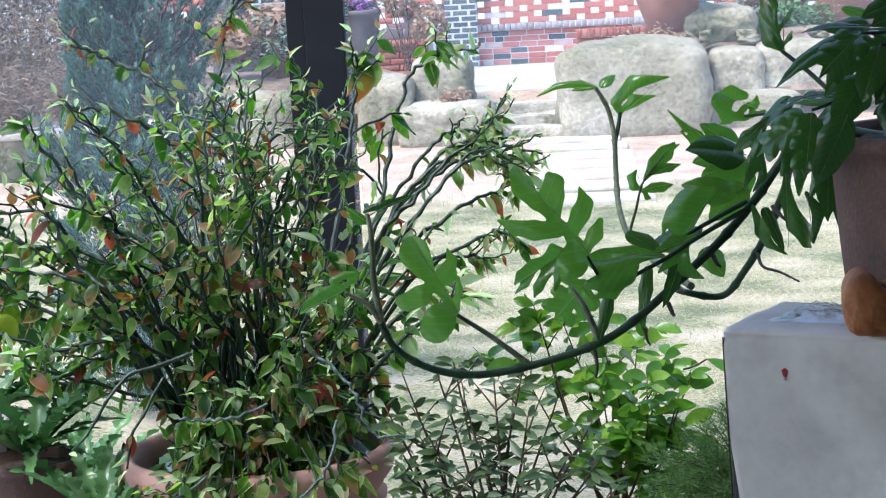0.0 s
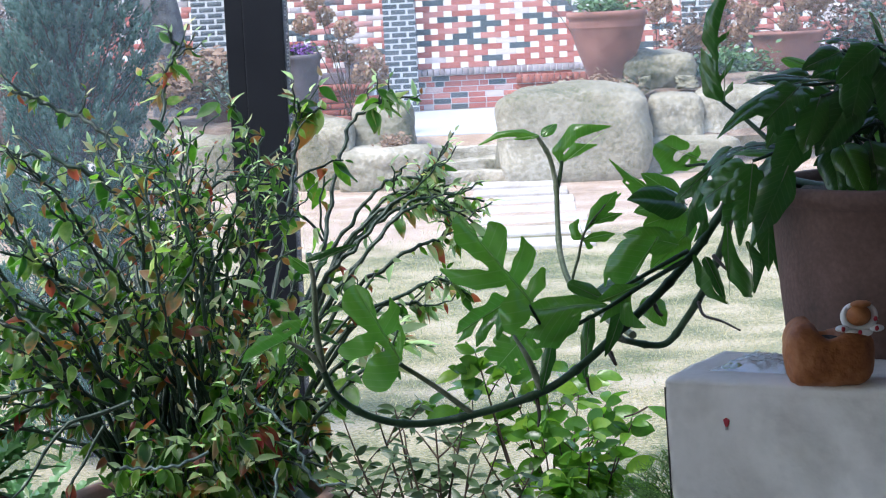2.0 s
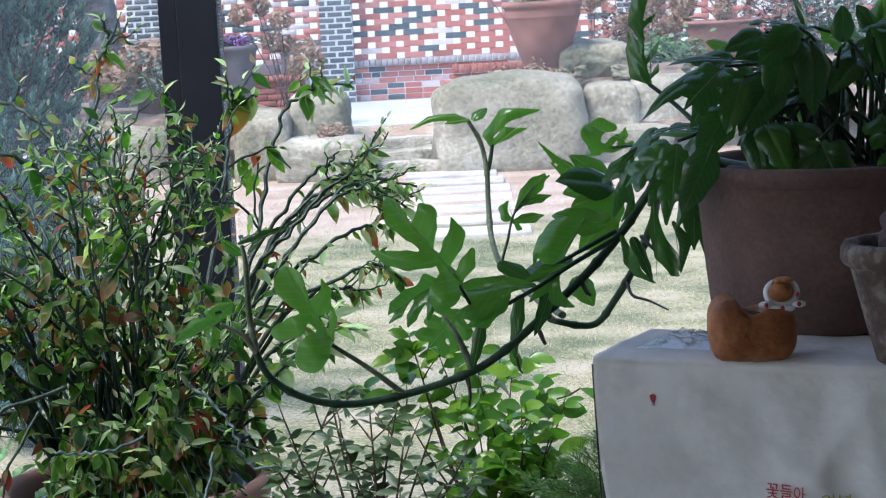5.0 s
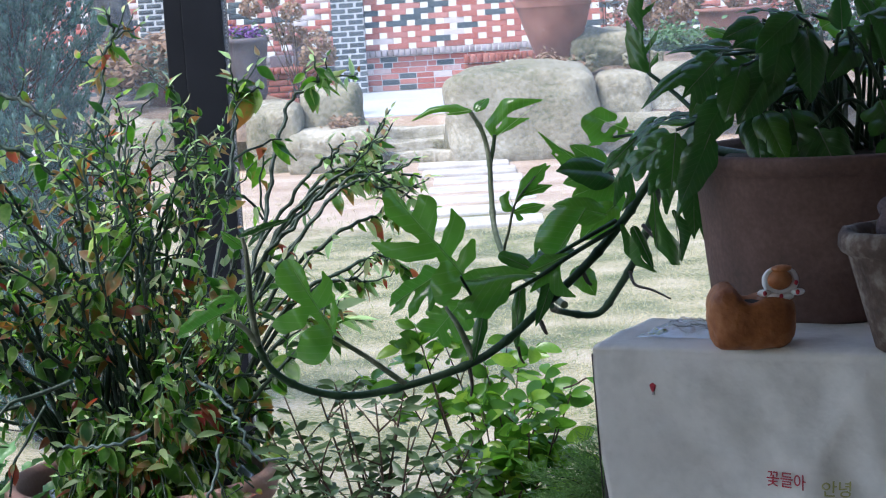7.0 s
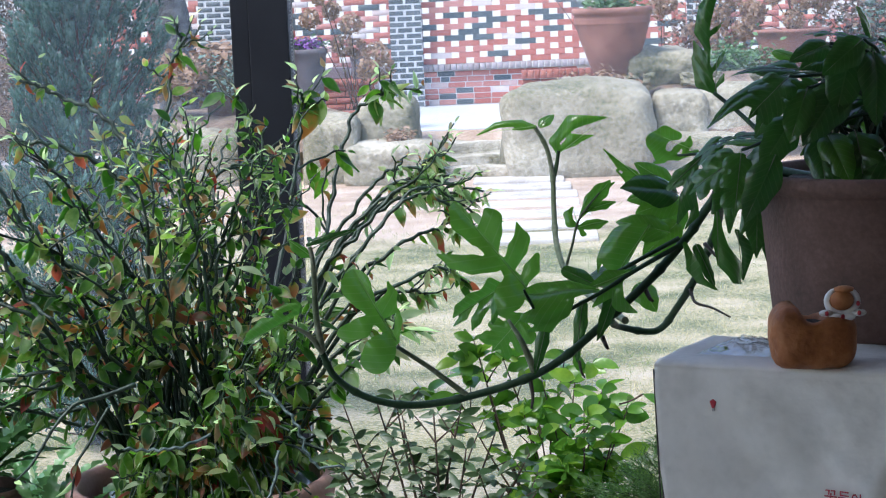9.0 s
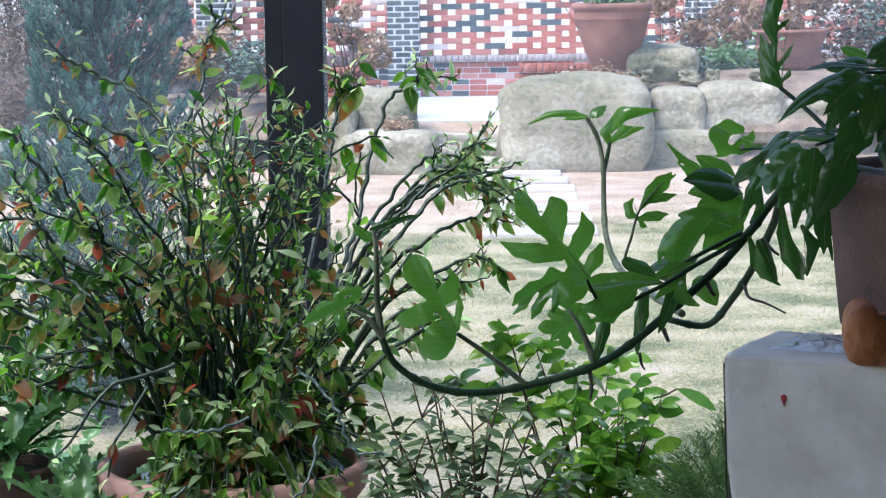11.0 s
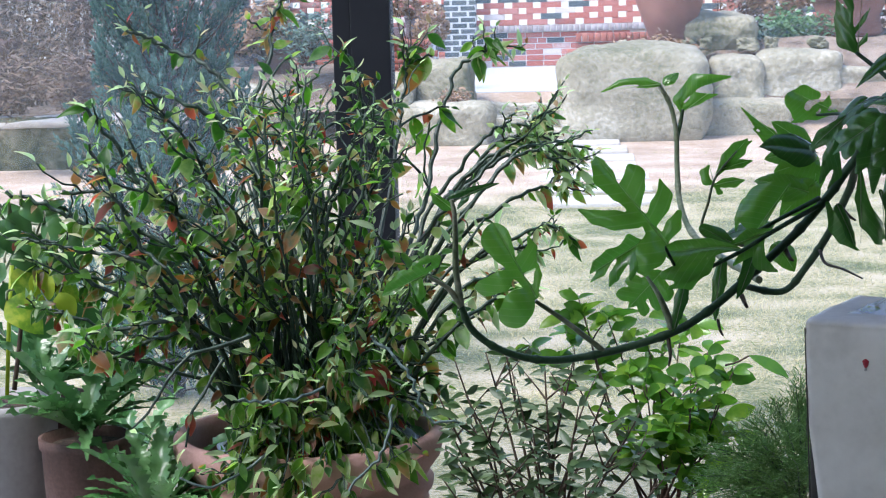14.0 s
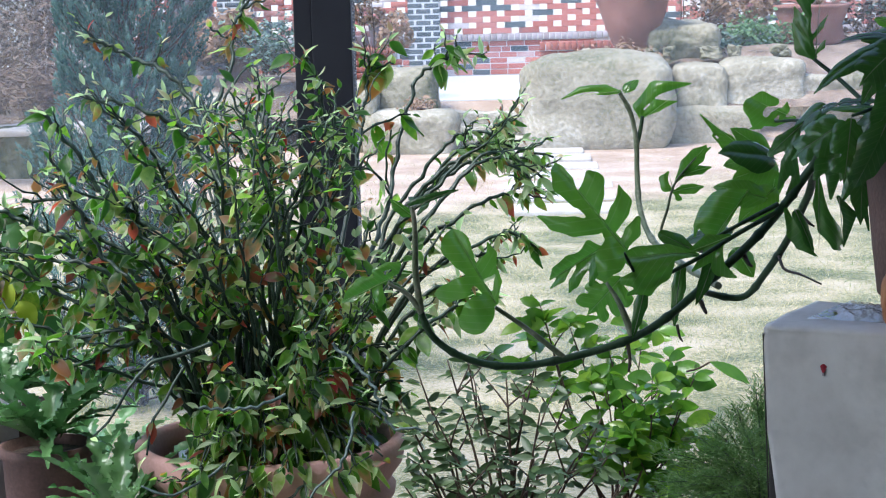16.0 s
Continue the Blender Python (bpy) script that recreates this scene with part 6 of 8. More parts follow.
# Bright leaf colour here stands in for sky reflected off this leaf
great_leaf((0.261, 1.954, 0.806), (0.145, 1.953, 0.810), 0.09, (0.08, -0.85, 0.55), (
    [((0.261, 1.954, 0.806), 4.4), ((0.211, 1.953, 0.807), 17.6), ((0.166, 1.951, 0.806), 22.0), ((0.145, 1.953, 0.810), 11.4)],
    [((0.205, 1.935, 0.783), 13.2), ((0.167, 1.929, 0.777), 15.8), ((0.140, 1.928, 0.776), 6.2)],
    [((0.214, 1.941, 0.791), 8.8), ((0.181, 1.921, 0.764), 7.0), ((0.146, 1.917, 0.761), 1.8)],), 0.04, 0.3, True, 13)
great_leaf((0.315, 1.970, 0.833), (0.248, 1.970, 0.810), 0.08, (0.1, -0.9, 0.5), (
    [((0.315, 1.970, 0.833), 3.5), ((0.280, 1.970, 0.827), 10.6), ((0.248, 1.970, 0.810), 3.5)],
    [((0.308, 1.970, 0.828), 4.4), ((0.284, 1.970, 0.804), 12.3), ((0.255, 1.970, 0.773), 1.8)],
    [((0.298, 1.970, 0.817), 5.3), ((0.296, 1.970, 0.780), 10.6), ((0.325, 1.970, 0.762), 1.8)],), 0.04, 0.3, True, 43)
mon_leaf((0.299, 2.000, 0.817), (0.266, 1.950, 0.721), 0.036, (0.5, -1, 0.2), 2, 0.7, 0.1, 0.3, False, 14)
mon_leaf((0.238, 2.000, 0.786), (0.219, 1.980, 0.679), 0.028, (-0.3, -1, 0.2), 2, 0.7, 0.2, 0.3, False, 15)
great_leaf((0.105, 2.020, 0.809), (0.018, 2.020, 0.758), 0.11, (0, -1, 0.2), (
    [((0.105, 2.020, 0.809), 4.3), ((0.078, 2.020, 0.798), 8.6), ((0.053, 2.020, 0.790), 9.3), ((0.031, 2.020, 0.774), 7.8), ((0.019, 2.020, 0.760), 1.8)],
    [((0.092, 2.020, 0.800), 7.1), ((0.074, 2.020, 0.777), 9.3), ((0.060, 2.020, 0.753), 8.6), ((0.052, 2.020, 0.737), 1.4)],
    [((0.056, 2.020, 0.786), 4.3), ((0.038, 2.020, 0.761), 7.1), ((0.020, 2.020, 0.745), 1.4)],
    [((0.103, 2.020, 0.810), 5.0), ((0.086, 2.020, 0.817), 6.4), ((0.072, 2.020, 0.802), 3.6)],
    [((0.103, 2.020, 0.799), 7.1), ((0.096, 2.020, 0.774), 9.3), ((0.088, 2.020, 0.749), 2.9)],), 0.08, 0.4, True, 16)
mon_leaf((0.177, 1.970, 0.754), (0.156, 1.960, 0.664), 0.026, (0.2, -1, 0.3), 1, 0, 0.1, 0.3, False, 42)
mon_leaf((0.141, 2.030, 0.760), (0.082, 2.030, 0.693), 0.08, (0, -1, 0.2), 3, 0.6, 0.1, 0.3, True, 17)
petiole([(0.154, 1.980, 0.670), (0.134, 1.980, 0.722), (0.113, 1.990, 0.757)], 0.008, 0.003, True)
great_leaf((0.352, 2.060, 0.896), (0.291, 2.060, 0.817), 0.1, (-0.1, -0.9, 0.5), (
    [((0.352, 2.060, 0.896), 4.0), ((0.326, 2.060, 0.885), 16.9), ((0.302, 2.060, 0.872), 27.9), ((0.291, 2.060, 0.847), 24.9), ((0.296, 2.060, 0.817), 4.0)],
    [((0.272, 2.060, 0.870), 10.0), ((0.261, 2.060, 0.845), 7.0), ((0.256, 2.060, 0.825), 2.0)],), 0.08, 0.5, True, 18)
great_leaf((0.265, 2.080, 0.796), (0.217, 2.080, 0.823), 0.05, (0, -0.9, 0.6), (
    [((0.265, 2.080, 0.796), 3.5), ((0.239, 2.080, 0.814), 15.0), ((0.217, 2.080, 0.823), 11.4)],), 0.03, 0.15, False, 41)
mon_leaf((0.331, 2.100, 0.797), (0.359, 2.050, 0.756), 0.075, (0.1, -1, 0.3), 2, 0.2, 0.1, 0.3, True, 19)
mon_leaf((0.333, 2.100, 0.826), (0.233, 2.120, 0.809), 0.05, (0, -0.6, 1), 2, 0.2, 0.2, 0.3, False, 20)
petiole([(0.279, 2.100, 0.790), (0.217, 2.180, 0.800), (0.227, 2.180, 0.857), (0.241, 2.180, 0.901), (0.276, 2.180, 0.943)], 0.0036, 0.0018, True)
great_leaf((0.242, 2.180, 0.903), (0.293, 2.180, 0.963), 0.05, (0, -1, 0.3), (
    [((0.242, 2.180, 0.903), 3.1), ((0.261, 2.180, 0.930), 12.3), ((0.278, 2.180, 0.946), 13.4), ((0.293, 2.180, 0.963), 2.1)],
    [((0.255, 2.180, 0.924), 4.1), ((0.276, 2.180, 0.943), 5.1), ((0.301, 2.180, 0.960), 1.5)],), 0.05, 0.3, True, 21)
great_leaf((0.245, 2.180, 0.911), (0.301, 2.180, 0.931), 0.03, (0, -1, 0.5), (
    [((0.245, 2.180, 0.911), 2.6), ((0.265, 2.180, 0.920), 7.2), ((0.283, 2.180, 0.924), 7.7), ((0.301, 2.180, 0.931), 1.5)],), 0.1, 0.3, True, 22)
great_leaf((0.237, 2.180, 0.887), (0.230, 2.180, 0.918), 0.03, (0, -1, 0.3), (
    [((0.237, 2.180, 0.887), 2.6), ((0.224, 2.180, 0.892), 7.2), ((0.221, 2.180, 0.906), 6.7), ((0.230, 2.180, 0.918), 2.1)],), 0.1, 0.3, True, 23)
great_leaf((0.237, 2.180, 0.885), (0.288, 2.180, 0.897), 0.04, (0, -1, 0.5), (
    [((0.237, 2.180, 0.885), 2.6), ((0.255, 2.180, 0.889), 8.2), ((0.270, 2.180, 0.890), 9.3), ((0.288, 2.180, 0.897), 1.5)],
    [((0.239, 2.180, 0.884), 2.1), ((0.245, 2.180, 0.873), 4.1), ((0.251, 2.180, 0.871), 1.5)],), 0.1, 0.3, True, 44)
great_leaf((0.448, 2.200, 1.006), (0.382, 2.200, 1.038), 0.085, (-0.2, -1, 0.3), (
    [((0.448, 2.200, 1.006), 3.6), ((0.413, 2.200, 0.996), 4.7), ((0.382, 2.200, 1.003), 10.3), ((0.377, 2.200, 1.025), 17.6), ((0.394, 2.200, 1.039), 13.4), ((0.416, 2.200, 1.035), 7.2)],
    [((0.390, 2.200, 0.991), 3.1), ((0.372, 2.200, 0.989), 1.6)],
    [((0.426, 2.200, 1.005), 4.7), ((0.434, 2.200, 1.021), 6.2), ((0.437, 2.200, 1.033), 1.6)],
    [((0.400, 2.200, 1.001), 4.1), ((0.413, 2.200, 1.012), 5.2), ((0.423, 2.200, 1.021), 3.1)],), 0.03, 0.3, True, 24)
petiole([(0.5, 2.0, 0.985), (0.46, 2.15, 1.003), (0.41, 2.2, 1.0)], 0.004, 0.0026)
mon_leaf((0.412, 2.150, 0.940), (0.320, 2.100, 0.959), 0.085, (0, -0.8, 0.7), 2, 0.4, 0.25, 0.5, False, 25)
mon_leaf((0.399, 2.200, 0.906), (0.340, 2.200, 0.870), 0.1, (0, -1, 0.2), 2, 0.6, 0.2, 0.2, True, 26)
mon_leaf((0.413, 2.180, 0.917), (0.406, 2.180, 0.860), 0.08, (0, -1, 0.2), 2, 0.4, 0.2, 0.2, True, 27)
great_leaf((0.368, 2.210, 0.946), (0.290, 2.210, 1.018), 0.04, (0, -1, 0.5), (
    [((0.368, 2.210, 0.946), 2.6), ((0.337, 2.210, 0.969), 8.8), ((0.315, 2.210, 0.987), 6.2), ((0.290, 2.210, 1.018), 0.9)],
    [((0.345, 2.210, 0.961), 3.5), ((0.325, 2.210, 0.958), 3.5), ((0.307, 2.210, 0.978), 0.9)],), 0.03, 0.15, True, 28)
great_leaf((0.440, 2.000, 1.013), (0.384, 2.000, 0.965), 0.07, (-0.3, -1, 0.4), (
    [((0.440, 2.000, 1.013), 3.5), ((0.403, 2.000, 0.982), 14.1), ((0.384, 2.000, 0.965), 5.3)],
    [((0.431, 2.000, 0.999), 4.4), ((0.415, 2.000, 0.945), 11.4), ((0.399, 2.000, 0.905), 2.6)],
    [((0.425, 2.000, 0.963), 4.4), ((0.427, 2.000, 0.917), 7.0), ((0.412, 2.000, 0.890), 0.9)],), 0.03, 0.15, False, 29)
great_leaf((0.525, 1.950, 0.997), (0.476, 1.950, 0.893), 0.09, (-0.1, -1, 0.35), (
    [((0.525, 1.950, 0.997), 4.4), ((0.483, 1.950, 0.965), 21.1), ((0.476, 1.950, 0.893), 2.6)],
    [((0.502, 1.950, 0.982), 7.9), ((0.462, 1.950, 0.948), 13.2), ((0.450, 1.950, 0.926), 3.5)],
    [((0.511, 1.950, 0.968), 7.9), ((0.511, 1.950, 0.923), 13.2), ((0.494, 1.950, 0.887), 2.6)],), 0.03, 0.15, False, 30)
mon_leaf((0.427, 2.020, 0.869), (0.459, 2.000, 0.794), 0.028, (0.3, -1, 0.3), 2, 0.2, 0.15, 0.4, False, 31)
great_leaf((0.460, 1.970, 0.926), (0.462, 1.970, 0.794), 0.06, (0.2, -1, 0.3), (
    [((0.409, 1.970, 0.873), 3.9), ((0.421, 1.970, 0.834), 9.7), ((0.433, 1.970, 0.812), 5.8), ((0.461, 1.970, 0.794), 1.5)],
    [((0.460, 1.970, 0.926), 2.9), ((0.461, 1.970, 0.882), 10.7), ((0.474, 1.970, 0.843), 14.6), ((0.491, 1.970, 0.813), 8.7), ((0.505, 1.970, 0.801), 1.5)],
    [((0.479, 1.970, 0.858), 4.9), ((0.496, 1.970, 0.833), 8.7), ((0.505, 1.970, 0.813), 2.9)],), 0.03, 0.3, False, 32)
great_leaf((0.490, 1.950, 0.894), (0.499, 1.950, 0.814), 0.06, (0.1, -1, 0.3), (
    [((0.490, 1.950, 0.894), 3.5), ((0.508, 1.950, 0.864), 10.6), ((0.499, 1.950, 0.814), 1.8)],
    [((0.532, 1.950, 0.935), 2.6), ((0.534, 1.950, 0.881), 7.0), ((0.543, 1.950, 0.833), 0.9)],), 0.03, 0.15, False, 33)
# tall split leaf
petiole([(0.551, 2.050, 1.035), (0.512, 2.100, 1.076), (0.474, 2.130, 1.109)], 0.005, 0.004)
great_leaf((0.475, 2.130, 1.109), (0.492, 2.130, 1.297), 0.08, (-0.4, -1, 0.1), (
    [((0.475, 2.130, 1.109), 2.6), ((0.463, 2.130, 1.152), 3.5), ((0.464, 2.130, 1.213), 3.5), ((0.492, 2.130, 1.297), 0.9)],
    [((0.473, 2.130, 1.111), 3.5), ((0.448, 2.130, 1.131), 14.1), ((0.432, 2.130, 1.168), 5.3)],
    [((0.465, 2.130, 1.145), 5.3), ((0.444, 2.130, 1.174), 12.3), ((0.435, 2.130, 1.197), 2.6)],
    [((0.463, 2.130, 1.185), 5.3), ((0.449, 2.130, 1.214), 9.7), ((0.449, 2.130, 1.244), 2.6)],
    [((0.466, 2.130, 1.222), 4.4), ((0.460, 2.130, 1.250), 11.4), ((0.478, 2.130, 1.276), 8.8), ((0.492, 2.130, 1.297), 0.9)],
    [((0.467, 2.130, 1.142), 2.6), ((0.487, 2.130, 1.165), 4.4), ((0.499, 2.130, 1.183), 0.9)],
    [((0.464, 2.130, 1.202), 2.6), ((0.479, 2.130, 1.215), 3.5), ((0.495, 2.130, 1.228), 0.9)],
    [((0.473, 2.130, 1.118), 2.6), ((0.489, 2.130, 1.131), 4.4), ((0.495, 2.130, 1.142), 0.9)],), -0.03, 0.25, False, 34)
# dark leaves that hang beside the pot, and the bright cluster before them
for k, (b, t, w, face, split) in enumerate((
        ((0.515, 1.720, 1.048), (0.455, 1.740, 0.940), 0.06, (-0.4, -0.9, 0.5), 0),
        ((0.526, 1.680, 1.038), (0.482, 1.680, 0.932), 0.065, (0.2, -0.9, 0.5), 0), ((0.504, 1.950, 1.018), (0.410, 1.950, 0.960), 0.065, (0, -0.7, 0.8), 3),
        ((0.512, 1.870, 0.989), (0.519, 1.840, 0.864), 0.055, (0.3, -1, 0.4), 0),
        ((0.478, 2.000, 1.043), (0.417, 2.000, 1.000), 0.05, (0, -0.6, 0.9), 0), ((0.416, 2.150, 0.930), (0.339, 2.120, 0.910), 0.07, (0, -0.9, 0.5), 1),
        ((0.410, 2.150, 0.892), (0.351, 2.120, 0.836), 0.075, (0.1, -1, 0.4), 1), ((0.391, 2.100, 0.879), (0.300, 2.100, 0.901), 0.06, (0, -0.9, 0.6), 1),
        ((0.406, 2.200, 0.945), (0.338, 2.200, 0.989), 0.05, (0, -1, 0.4), 1), ((0.399, 2.180, 0.937), (0.326, 2.160, 0.933), 0.055, (0.1, -0.8, 0.7), 1))):
    mon_leaf(b, t, w, face, split, 0.55, 0.2, 0.4, split == 1, 150 + k)
# the crown above the pot: arching stalks, each with one drooping leaf
def crown_leaf(base, tip, width, face, curl, split, bright, seed):
    mon_leaf(base, tip, width, face, 3 if split else 0, 0.6 if split else 0.0, curl, 0.5, bright, seed)
    rnd = random.Random(seed)
    root = Vector((MP.x + rnd.uniform(-0.11, 0.11), MP.y + rnd.uniform(-0.09, 0.09), TOP + 0.23))
    bv = Vector(base)
    petiole([root, root.lerp(bv, 0.55) + Vector((0, 0, 0.06)), bv], 0.0042, 0.0028, bright)


for k, (b, t, w, face, curl, split) in enumerate((
        ((0.581, 1.920, 1.148), (0.446, 1.850, 1.092), 0.05, (0.1, -0.5, 1), 0.3, False), ((0.587, 1.900, 1.155), (0.484, 1.860, 1.162), 0.035, (0, -0.4, 1), 0.2, False),
        ((0.700, 1.800, 1.200), (0.580, 1.800, 1.220), 0.045, (0, -0.25, 1), 0.12, True), ((0.604, 2.000, 1.150), (0.539, 1.980, 1.148), 0.06, (-0.2, -0.8, 0.6), 0.3, False),
        ((0.607, 2.050, 1.161), (0.566, 2.050, 1.180), 0.05, (0.2, -0.8, 0.6), 0.3, False), ((0.647, 1.850, 1.175), (0.592, 1.800, 1.163), 0.06, (0, -0.8, 0.6), 0.3, False),
        ((0.573, 1.900, 1.133), (0.517, 1.850, 1.060), 0.05, (-0.3, -1, 0.4), 0.25, False), ((0.612, 1.800, 1.136), (0.547, 1.760, 1.116), 0.065, (0, -0.8, 0.6), 0.3, True),
        ((0.650, 1.750, 1.195), (0.626, 1.700, 1.098), 0.085, (0.1, -1, 0.4), 0.15, False), ((0.683, 1.750, 1.185), (0.688, 1.700, 1.079), 0.07, (0.3, -1, 0.4), 0.2, False),
        ((0.610, 1.740, 1.063), (0.630, 1.680, 1.000), 0.07, (-0.2, -1, 0.4), 0.2, False), ((0.646, 1.760, 1.051), (0.577, 1.720, 1.041), 0.055, (0, -0.7, 0.8), 0.3, False),
        ((0.689, 1.720, 1.035), (0.721, 1.660, 0.939), 0.08, (0.1, -1, 0.4), 0.3, True), ((0.737, 1.750, 1.174), (0.735, 1.740, 1.231), 0.06, (0.2, -1, 0.3), 0.05, False),
        ((0.766, 1.800, 1.154), (0.720, 1.740, 1.108), 0.06, (0, -0.8, 0.6), 0.3, False), ((0.544, 1.900, 1.055), (0.439, 1.920, 1.046), 0.045, (0, -0.5, 1), 0.25, True),
        ((0.550, 1.880, 1.039), (0.467, 1.880, 1.052), 0.04, (0, -0.4, 1), 0.25, False), ((0.714, 1.950, 1.168), (0.698, 1.950, 1.205), 0.05, (0, -0.7, 0.8), 0.2, False),
        ((0.812, 1.900, 1.183), (0.787, 1.900, 1.228), 0.06, (0, -0.8, 0.6), 0.2, False), ((0.808, 1.800, 1.117), (0.784, 1.800, 1.195), 0.07, (-0.2, -1, 0.4), 0.15, False),
        ((0.788, 1.750, 1.070), (0.809, 1.700, 0.989), 0.08, (0.2, -1, 0.4), 0.3, True), ((0.722, 1.900, 1.117), (0.764, 1.850, 1.065), 0.06, (0.2, -0.9, 0.6), 0.3, False),
        ((0.626, 1.950, 1.066), (0.572, 1.980, 1.075), 0.05, (0, -0.7, 0.8), 0.3, False))):
    crown_leaf(b, t, w, face, curl, split, k % 6 == 4, 50 + k)
# leaves that hang in a dark curtain over the rim
for k, (b, t, w, split) in enumerate((
        ((0.481, 1.740, 1.042), (0.466, 1.690, 0.950), 0.055, 1), ((0.559, 1.740, 1.088), (0.517, 1.690, 1.023), 0.071, 0),
        ((0.598, 1.740, 1.061), (0.598, 1.690, 0.993), 0.066, 0), ((0.652, 1.740, 1.067), (0.663, 1.690, 0.971), 0.083, 1),
        ((0.637, 1.740, 1.139), (0.578, 1.690, 1.054), 0.079, 0), ((0.555, 1.740, 1.151), (0.495, 1.690, 1.097), 0.066, 1),
        ((0.685, 1.740, 1.053), (0.620, 1.690, 1.014), 0.066, 0), ((0.583, 1.740, 1.133), (0.554, 1.690, 1.063), 0.071, 0),
        ((0.618, 1.740, 1.198), (0.562, 1.690, 1.177), 0.046, 0), ((0.668, 1.740, 1.203), (0.612, 1.690, 1.155), 0.058, 0))):
    crown_leaf(b, t, w, (0.2 * math.sin(k * 2.3), -1, 0.45), 0.25, bool(split), False, 220 + k)
rc = random.Random(8)
for k in range(26):
    b = MP + Vector((rc.uniform(-0.12, 0.2), rc.uniform(-0.02, 0.2), 0.25 + rc.uniform(0.05, 0.21)))
    out = Vector((rc.uniform(-1, 1), rc.uniform(-0.8, 0.6), rc.uniform(-0.6, 0.5))).normalized() * rc.uniform(0.08, 0.12)
    crown_leaf(b, b + out, rc.uniform(0.045, 0.065), (rc.uniform(-0.5, 0.5), -0.8, 0.8), 0.3, k % 4 == 0, k % 3 == 0, 120 + k)
for k in range(9):
    root = Vector((MP.x + 0.02 + 0.02 * k, MP.y - 0.06 + 0.02 * (k % 4), TOP + 0.23))
    petiole([root, root + Vector((0.01, 0, 0.1)), root + Vector((0.02 * math.sin(k), 0.01, 0.2))], 0.0055, 0.004)


# ---- On the cloth: embroidery, clay planter, bag and old pot ----
def word(text, x0, z, size, material, name, lift):
    cu = bpy.data.curves.new(name, "FONT")
    cu.body, cu.size, cu.extrude = text, size, 0.0006
    cu.materials.append(material)
    ob = new(name, cu)
    m = CORNER @ Matrix.Translation((x0, -lift, z)) @ Matrix.Rotation(radians(90), 4, "X")
    ob.matrix_world = m
    bpy.context.view_layer.update()
    me = bpy.data.meshes.new_from_object(ob.evaluated_get(bpy.context.evaluated_depsgraph_get()))
    bpy.data.objects.remove(ob)
    me.transform(m)
    back = CORNER.inverted()
    for v in me.vertices:
        p = back @ v.co
        p.y -= cloth_bulge(p.x, TOP - p.z)
        v.co = CORNER @ p
    return part(name, me, material, cloth)


def cloth_front(x, z):
    """How far the cloth bulges forward at that place."""
    return cloth_bulge(x, TOP - z)


tagged(word("꽃들아", 0.257, 0.556, 0.0235, m_red, "red_writing", 0.005), "red hand-embroidered Korean word")
tagged(word("안녕", 0.342, 0.548, 0.0235, m_olive_thread, "olive_writing", 0.006), "olive hand-embroidered Korean word")


def motif(x, z):
    """A small stitched flower bud with a pale stalk."""
    d = cloth_front(x, z) + 0.002
    bm = bmesh.new()
    for dx, dz, r in ((0, 0.0, 0.0042), (-0.0025, 0.003, 0.0026), (0.0025, 0.003, 0.0026), (0, 0.005, 0.0024), (0, -0.0035, 0.0028)):
        bmesh.ops.create_icosphere(bm, subdivisions=2, radius=r, matrix=Matrix.Translation((x + dx, -d, z + dz)) @ Matrix.Diagonal((1, 0.35, 1, 1)))
    part("bud_motif", turned(smooth(bm)), m_red, cloth, "small stitched dark red bud")
    part("stalk_motif", turned(box((x - 0.0018, -d - 0.001, z - 0.0105), (x + 0.0018, -d + 0.001, z - 0.006), 0.0004)), m_plaster, cloth, "pale stitched stalk")


motif(0.093, 0.689)


